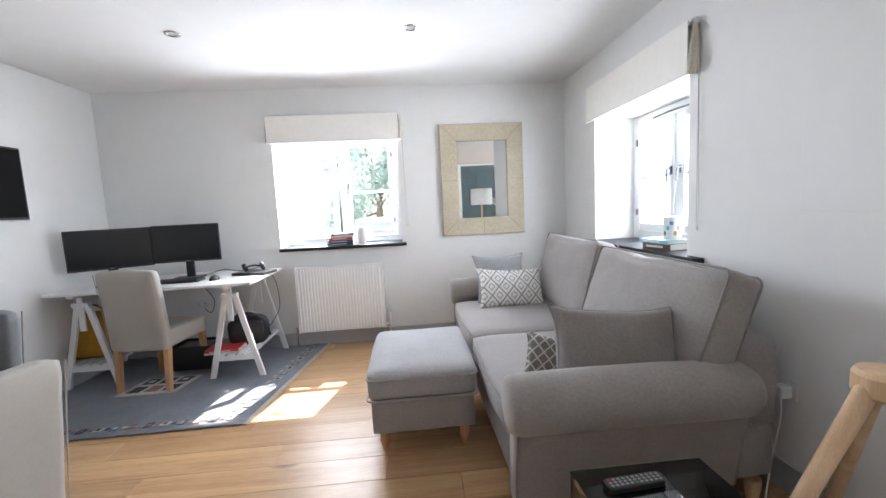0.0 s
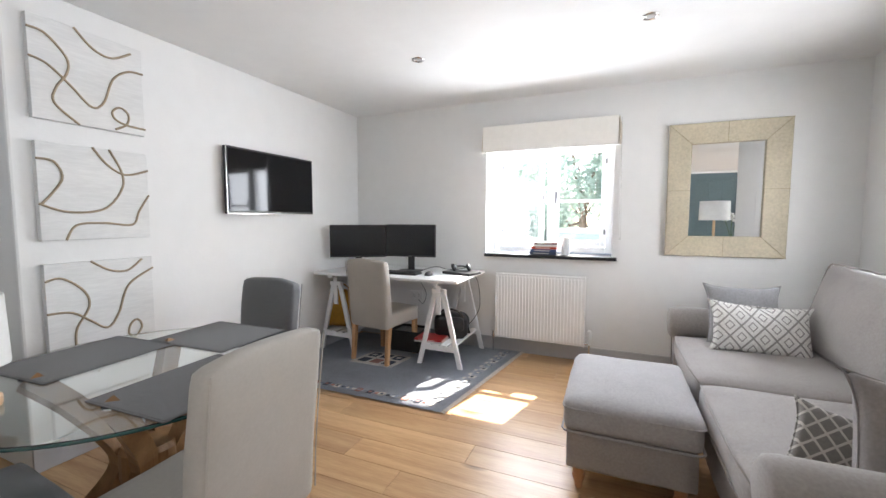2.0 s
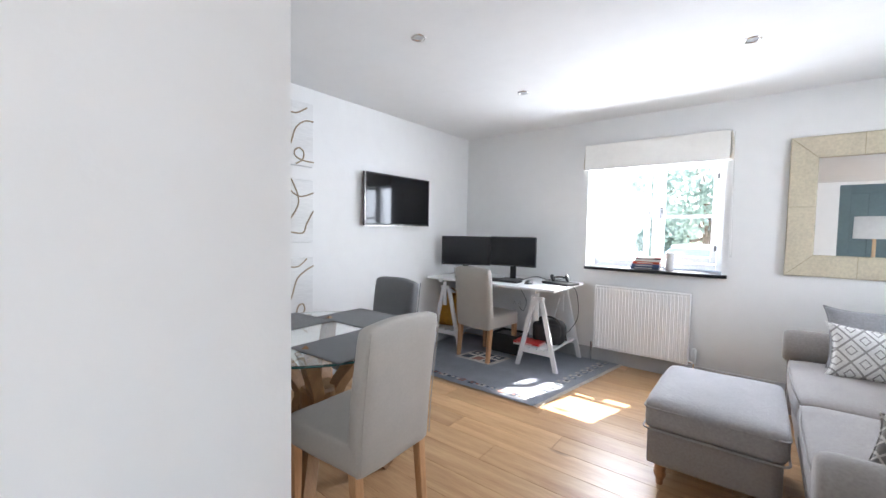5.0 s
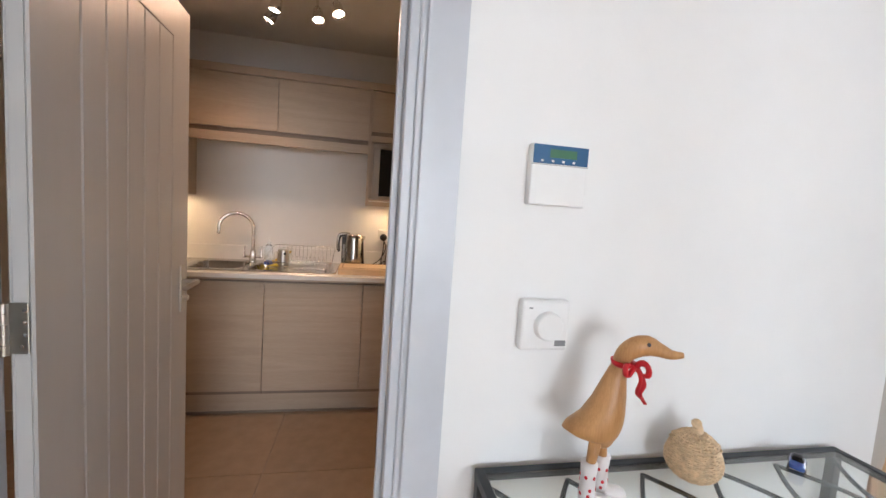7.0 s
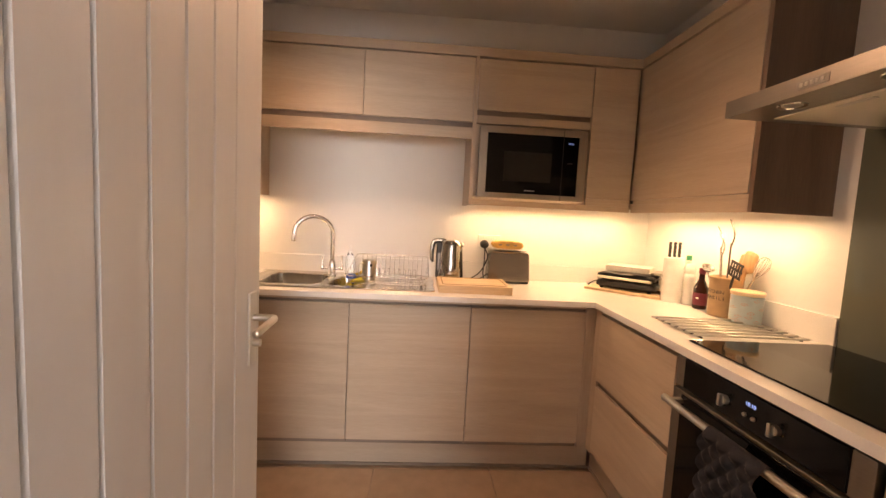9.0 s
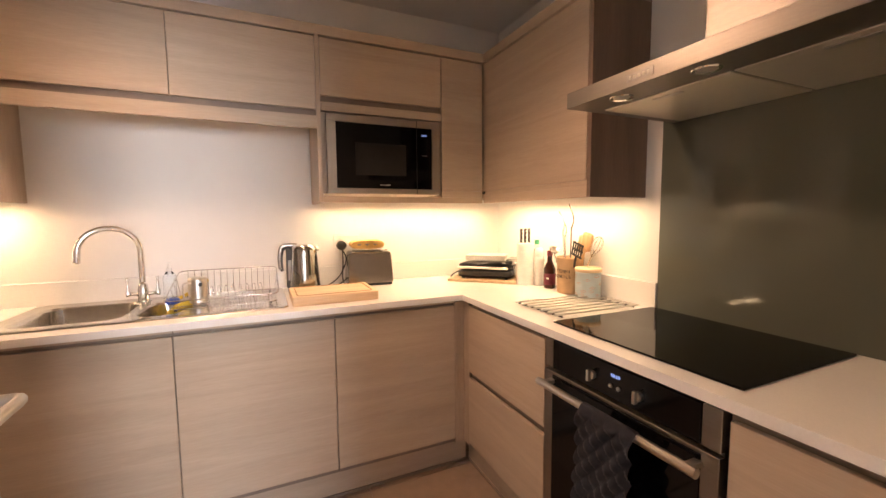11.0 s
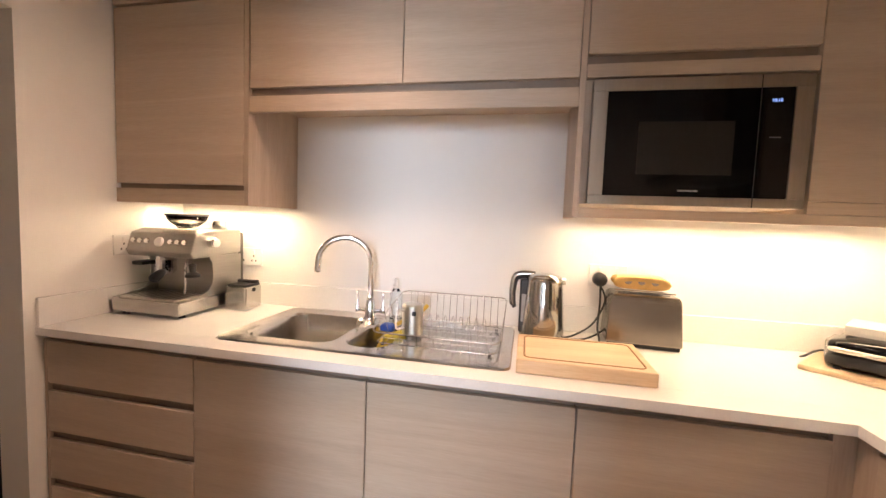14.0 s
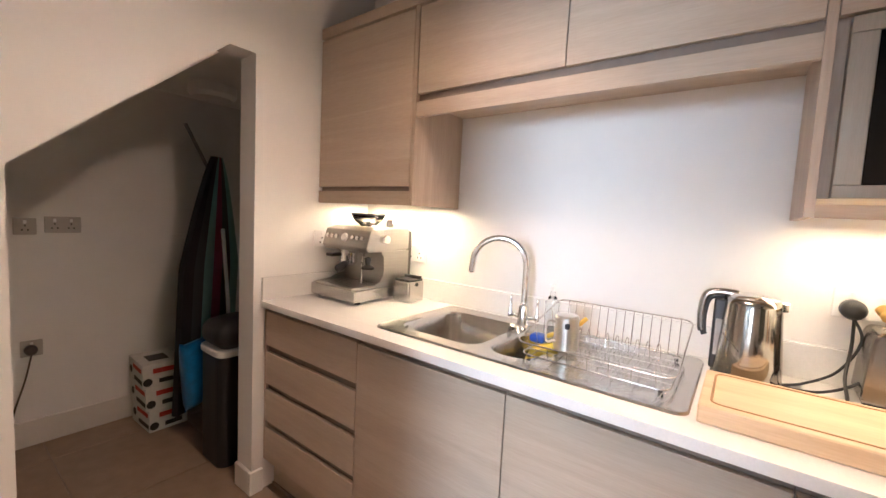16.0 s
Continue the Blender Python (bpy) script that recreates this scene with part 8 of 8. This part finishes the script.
# ---------------------------------------------------------------- hall end, seen in the mirror
d2 = boarded_door("door_2", "open teal painted panelled hall door", 0.79, 2.06, TEAL, pose(1.27, -0.12, 0.0), (0.115, 0.30, 0.49, 0.675), handles=False)
for x0, x1, z0, z1 in ((0.0, 0.115, 0.0, 2.06), (0.675, 0.79, 0.0, 2.06), (0.115, 0.675, 1.93, 2.06), (0.115, 0.675, 0.0, 0.22), (0.115, 0.675, 0.80, 0.98)):
    part("rail", box(x0, x1, 0.040, 0.052, z0, z1, 0.003), TEAL, d2)
structure("wall_hall_post", box(2.062, 2.24, -0.16, -0.02, 0, H1, 0.004), WALL, "white painted post carrying the teal door")
ht = thing("hall_cabinet", "white painted low hall cabinet", "cabinet", 1.30, 0.33, 0)
part("body", box(0, 0.62, 0, 0.34, 0.06, 0.86, 0.003), WHITEW, ht)
part("top", box(-0.015, 0.635, -0.01, 0.355, 0.86, 0.885, 0.004), OAKT, ht)
for x in (0.03, 0.59):
    for y in (0.03, 0.31):
        part("leg", box(x - 0.02, x + 0.02, y - 0.02, y + 0.02, 0, 0.06), WHITEW, ht)
hl = thing("hall_lamp", "table lamp with white drum shade", "lamp", 1.56, 0.50, 0.885)
part("base", turn([(0, 0), (0.07, 0), (0.075, 0.01), (0.03, 0.03), (0.020, 0.06), (0.018, 0.42), (0, 0.42)], 28), PINE, hl, smooth=True)
part("shade", turn([(0.205, 0.395), (0.200, 0.69), (0.198, 0.69), (0.203, 0.395), (0.205, 0.395)], 40), SHADE, hl, smooth=True)
fl = thing("white_orchid", "white flowering branch in a dark pot", "flowers", 1.79, 0.46, 0.885)
part("pot", turn([(0, 0), (0.05, 0), (0.065, 0.12), (0.06, 0.12), (0.045, 0.02), (0, 0.02)], 24), BLACKP, fl, smooth=True)
rf = random.Random(12)
STEM, PETAL = mat("green_stem", (0.06, 0.12, 0.03), 0.6), mat("white_petal", (0.75, 0.75, 0.72), 0.7)
for k in range(4):
    a = k * 1.7
    pts = spline([(0, 0, 0.10), (0.04 * math.cos(a), 0.04 * math.sin(a), 0.28), (0.10 * math.cos(a), 0.10 * math.sin(a), 0.44), (0.19 * math.cos(a), 0.14 * math.sin(a), 0.50)], 5)
    st = part("stem", tube(pts, 0.004, 6), STEM, fl)
    for q in range(5):
        p = pts[8 + q]
        b = bmesh.new()
        for i in range(5):
            aa = i * 1.2566 + q
            c = [Vector((0, 0, 0)), Vector((math.cos(aa - 0.4) * 0.03, math.sin(aa - 0.4) * 0.03, 0.010)), Vector((math.cos(aa) * 0.042, math.sin(aa) * 0.042, 0.004)), Vector((math.cos(aa + 0.4) * 0.03, math.sin(aa + 0.4) * 0.03, 0.010))]
            b.faces.new([b.verts.new(v) for v in c])
        part("blossom", moved(b, pose(p.x + rf.uniform(-0.02, 0.02), p.y + rf.uniform(-0.02, 0.02), p.z + 0.01, rf.uniform(20, 80), rf.uniform(-40, 40), rf.uniform(0, 360))), PETAL, st)

# ---------------------------------------------------------------- outside
def leaf_clump(b, c, r, n, rnd):
    for _ in range(n):
        d = Vector((rnd.gauss(0, 1), rnd.gauss(0, 1), rnd.gauss(0, 1)))
        d = d.normalized() * r * rnd.uniform(0.5, 1.05)
        p = Vector(c) + d
        u = Vector((rnd.gauss(0, 1), rnd.gauss(0, 1), rnd.gauss(0, 1))).normalized()
        w = u.orthogonal().normalized()
        s = rnd.uniform(0.05, 0.11)
        b.faces.new([b.verts.new(p + q) for q in (u * s, w * s * 0.5, -u * s, -w * s * 0.5)])


LEAF = mat("green_foliage", (0.10, 0.15, 0.11), 0.6, vary=0.4, scale=2)
ln_, ll_ = LEAF.node_tree.nodes, LEAF.node_tree.links
lt_, lm_ = ln_.new("ShaderNodeBsdfTranslucent"), ln_.new("ShaderNodeMixShader")
lp_ = next(x for x in ln_ if x.type == "BSDF_PRINCIPLED")
lt_.inputs["Color"].default_value = (0.36, 0.46, 0.40, 1)
lm_.inputs[0].default_value = 0.6
ll_.new(lp_.outputs[0], lm_.inputs[1])
ll_.new(lt_.outputs[0], lm_.inputs[2])
ll_.new(lm_.outputs[0], next(x for x in ln_ if x.type == "OUTPUT_MATERIAL").inputs[0])


def tree(name, label, x, y, h, crown, seed):
    rnd = random.Random(seed)
    e = thing(name, label, "tree", x, y, -0.35)
    b = tube([(0, 0, 0), (0.05, 0.02, h * 0.3), (0.0, 0.05, h * 0.55)], [0.16, 0.12, 0.07], 10)
    cl = []
    for k in range(9):
        a, z = k * 2.4, h * (0.26 + 0.07 * k)
        tip = (math.cos(a) * crown * 0.75, math.sin(a) * crown * 0.75, z + h * 0.12)
        tube([(0, 0.03, h * 0.35 + 0.02 * k), (tip[0] * 0.5, tip[1] * 0.5, z), tip], [0.05, 0.035, 0.015], 6, b)
        cl.append(tip)
    part("trunk", b, mat("bark", (0.12, 0.09, 0.06), 0.9, vary=0.3, bump=0.8, bump_scale=30), e)
    f = bmesh.new()
    for tip in cl:
        for _ in range(11):
            leaf_clump(f, (tip[0] + rnd.gauss(0, crown * 0.25), tip[1] + rnd.gauss(0, crown * 0.25), tip[2] + rnd.gauss(0, h * 0.08)), rnd.uniform(0.25, 0.5), 60, rnd)
    part("crown", f, LEAF, e)


tree("garden_tree", "leafy green garden tree beyond the lane", -0.7, 12.0, 4.4, 1.25, 3)
tree("garden_tree", "leafy green garden tree beyond the lane", -1.95, 13.5, 2.1, 0.45, 5)
tree("garden_tree", "leafy green garden tree beyond the lane", 3.4, 13.5, 4.8, 1.8, 8)
gw = thing("garden_wall", "low pale rendered garden wall", "wall", -6, 9.6, -0.35)
part("render_face", box(0, 14, 0, 0.25, 0, 1.05, 0.01), mat("pale_render", (0.72, 0.71, 0.69), 0.85, vary=0.1, scale=4), gw)
part("coping", box(-0.03, 14.03, -0.04, 0.29, 1.05, 1.12, 0.01), mat("pale_render", (0.72, 0.71, 0.69), 0.85), gw)
cr = thing("parked_car", "silver parked car outside the window", "car", -0.1, 7.6, -0.35, 6)
CAR = mat("silver_car_paint", (0.72, 0.74, 0.77), 0.25, 0.2, coat=0.6)
cbm = bmesh.new()
sec = [(-2.0, 0.35, 0.62, 0.78), (-1.85, 0.25, 0.85, 0.84), (-1.1, 0.22, 0.95, 0.86), (-0.55, 0.22, 1.00, 0.87), (0.9, 0.22, 1.02, 0.87), (1.7, 0.25, 0.98, 0.86), (1.95, 0.35, 0.80, 0.80)]
rings = []
for x, z0, z1, hw in sec:
    rings.append([cbm.verts.new((x, y, z)) for y, z in ((-hw, z0), (-hw, (z0 + z1) / 2), (-hw * 0.93, z1), (hw * 0.93, z1), (hw, (z0 + z1) / 2), (hw, z0))])
for a, c in zip(rings, rings[1:]):
    for i in range(6):
        cbm.faces.new((a[i], a[(i + 1) % 6], c[(i + 1) % 6], c[i]))
cbm.faces.new(rings[0])
cbm.faces.new(rings[-1])
bev(cbm, cbm.edges[:], 0.05, 2)
part("body", cbm, CAR, cr, smooth=True)
cab = bmesh.new()
cr1 = [[cab.verts.new((x * k, y * k, z)) for x, y in ((-0.95, -0.78), (1.45, -0.78), (1.45, 0.78), (-0.95, 0.78))] for k, z in ((1.0, 0.98), (0.72, 1.44))]
for i in range(4):
    cab.faces.new((cr1[0][i], cr1[0][(i + 1) % 4], cr1[1][(i + 1) % 4], cr1[1][i]))
cab.faces.new(cr1[1])
bev(cab, cab.edges[:], 0.06, 2)
part("cabin_glass", cab, mat("car_glass", (0.22, 0.27, 0.33), 0.08, vary=0.05), cr, smooth=True)
part("roof", padded(-0.66, 1.02, -0.56, 0.56, 1.42, 1.48, 0.02, 6, 0.02), CAR, cr, smooth=True)
for x in (-1.25, 1.2):
    for s in (-1, 1):
        w = part("wheel", moved(turn([(0, 0.09), (0.2, 0.09), (0.31, 0.08), (0.32, 0.0), (0.31, -0.08), (0, -0.08)], 28), pose(x, s * 0.78, 0.32, 90)), BLACKP, cr)
        part("rim", moved(turn([(0, 0.1), (0.12, 0.098), (0.20, 0.094), (0.2, 0.08)], 20), pose(x, s * 0.79, 0.32, -90 * s)), NICKEL, w)
hs = thing("house_across", "pale rendered house across the lane", "house", 10.5, 8.5, -0.35)
part("wall", box(0, 5, 0, 11, 0, 5.2), mat("pale_house_render", (0.74, 0.75, 0.76), 0.85, vary=0.08, scale=3), hs)
rb2 = bmesh.new()
rv = [rb2.verts.new(p) for p in ((-0.3, -0.3, 5.2), (5.3, -0.3, 5.2), (5.3, 11.3, 5.2), (-0.3, 11.3, 5.2), (2.5, -0.3, 7.4), (2.5, 11.3, 7.4))]
for q in ((0, 3, 5, 4), (1, 4, 5, 2), (0, 4, 1), (3, 2, 5), (0, 1, 2, 3)):
    rb2.faces.new([rv[i] for i in q])
part("roof", rb2, mat("grey_slate_roof", (0.12, 0.13, 0.15), 0.7, vary=0.2, scale=6), hs)
for y in (1.2, 4.6, 8.0):
    for z in (0.9, 3.3):
        wf = part("window", box(-0.04, 0.0, y, y + 1.3, z, z + 1.3, 0.01), GLOSSW, hs)
        for a in (0, 1):
            part("pane", box(-0.045, -0.04, y + 0.06 + a * 0.62, y + 0.62 + a * 0.62, z + 0.06, z + 1.24), mat("far_window_glass", (0.30, 0.34, 0.38), 0.15, vary=0.1, scale=2), wf)
fn = thing("metal_railing", "painted metal railing along the lane", "railing", 5.6, -1.0, -0.35)
part("rail", tube([(0, 0, 1.05), (0, 9, 1.05)], 0.02, 8), GLOSSW, fn)
part("rail", tube([(0, 0, 0.15), (0, 9, 0.15)], 0.015, 8), GLOSSW, fn)
for k in range(46):
    part("baluster", tube([(0, k * 0.2, 0), (0, k * 0.2, 1.05)], 0.009, 6), GLOSSW, fn)

# ---------------------------------------------------------------- floors
floor1 = tagged(part("floor_living", box(-3.45, 5.0, -3.40, 4.10, -0.021, -0.018), OAKB), "wide oak floorboards with knots", "floor", kind="structure")
rp = random.Random(9)
PW = 0.187
LENGTHS = (1.22, 1.53, 1.84, 2.05)
meshes = {}
for L in LENGTHS:
    pm = box(0.0007, L - 0.0007, 0.0005, PW - 0.0005, -0.018, 0.0, 0.0014, 1)
    me = bpy.data.meshes.new("plank")
    bmesh.ops.recalc_face_normals(pm, faces=pm.faces)
    pm.to_mesh(me)
    pm.free()
    me.materials.append(OAKF)
    meshes[L] = me
row, y = 0, -3.40
while y < 4.10 - 0.02:
    east = 1.742 if y > 0.80 else 5.0
    x = (-3.20 if 0.30 < y < 1.10 else -2.535 if y >= 1.10 else -0.36) 
    x -= rp.uniform(0.05, 0.6) if y > 0.30 else 0.0
    while x < east:
        L = rp.choice(LENGTHS)
        ob = new("plank", meshes[L])
        ob.parent = floor1
        ob.location = (x, y, 0)
        x += L
    y += PW
floor2 = tagged(part("floor_kitchen", box(-2.73, -0.36, -4.05, 0.245, -0.0195, -0.006), GROUT), "large beige stone-effect floor tiles", "floor", kind="structure")
TS = 0.595
tm = box(0.0018, TS - 0.0018, 0.0018, TS - 0.0018, -0.008, 0.0, 0.0015, 1)
tme = bpy.data.meshes.new("tile")
bmesh.ops.recalc_face_normals(tm, faces=tm.faces)
tm.to_mesh(tme)
tm.free()
tme.materials.append(TILE)
for i in range(4):
    for j in range(8):
        ob = new("tile", tme)
        ob.parent = floor2
        ob.location = (-0.36 - TS * (i + 1), 0.245 - TS * (j + 1) + 0.12, 0)
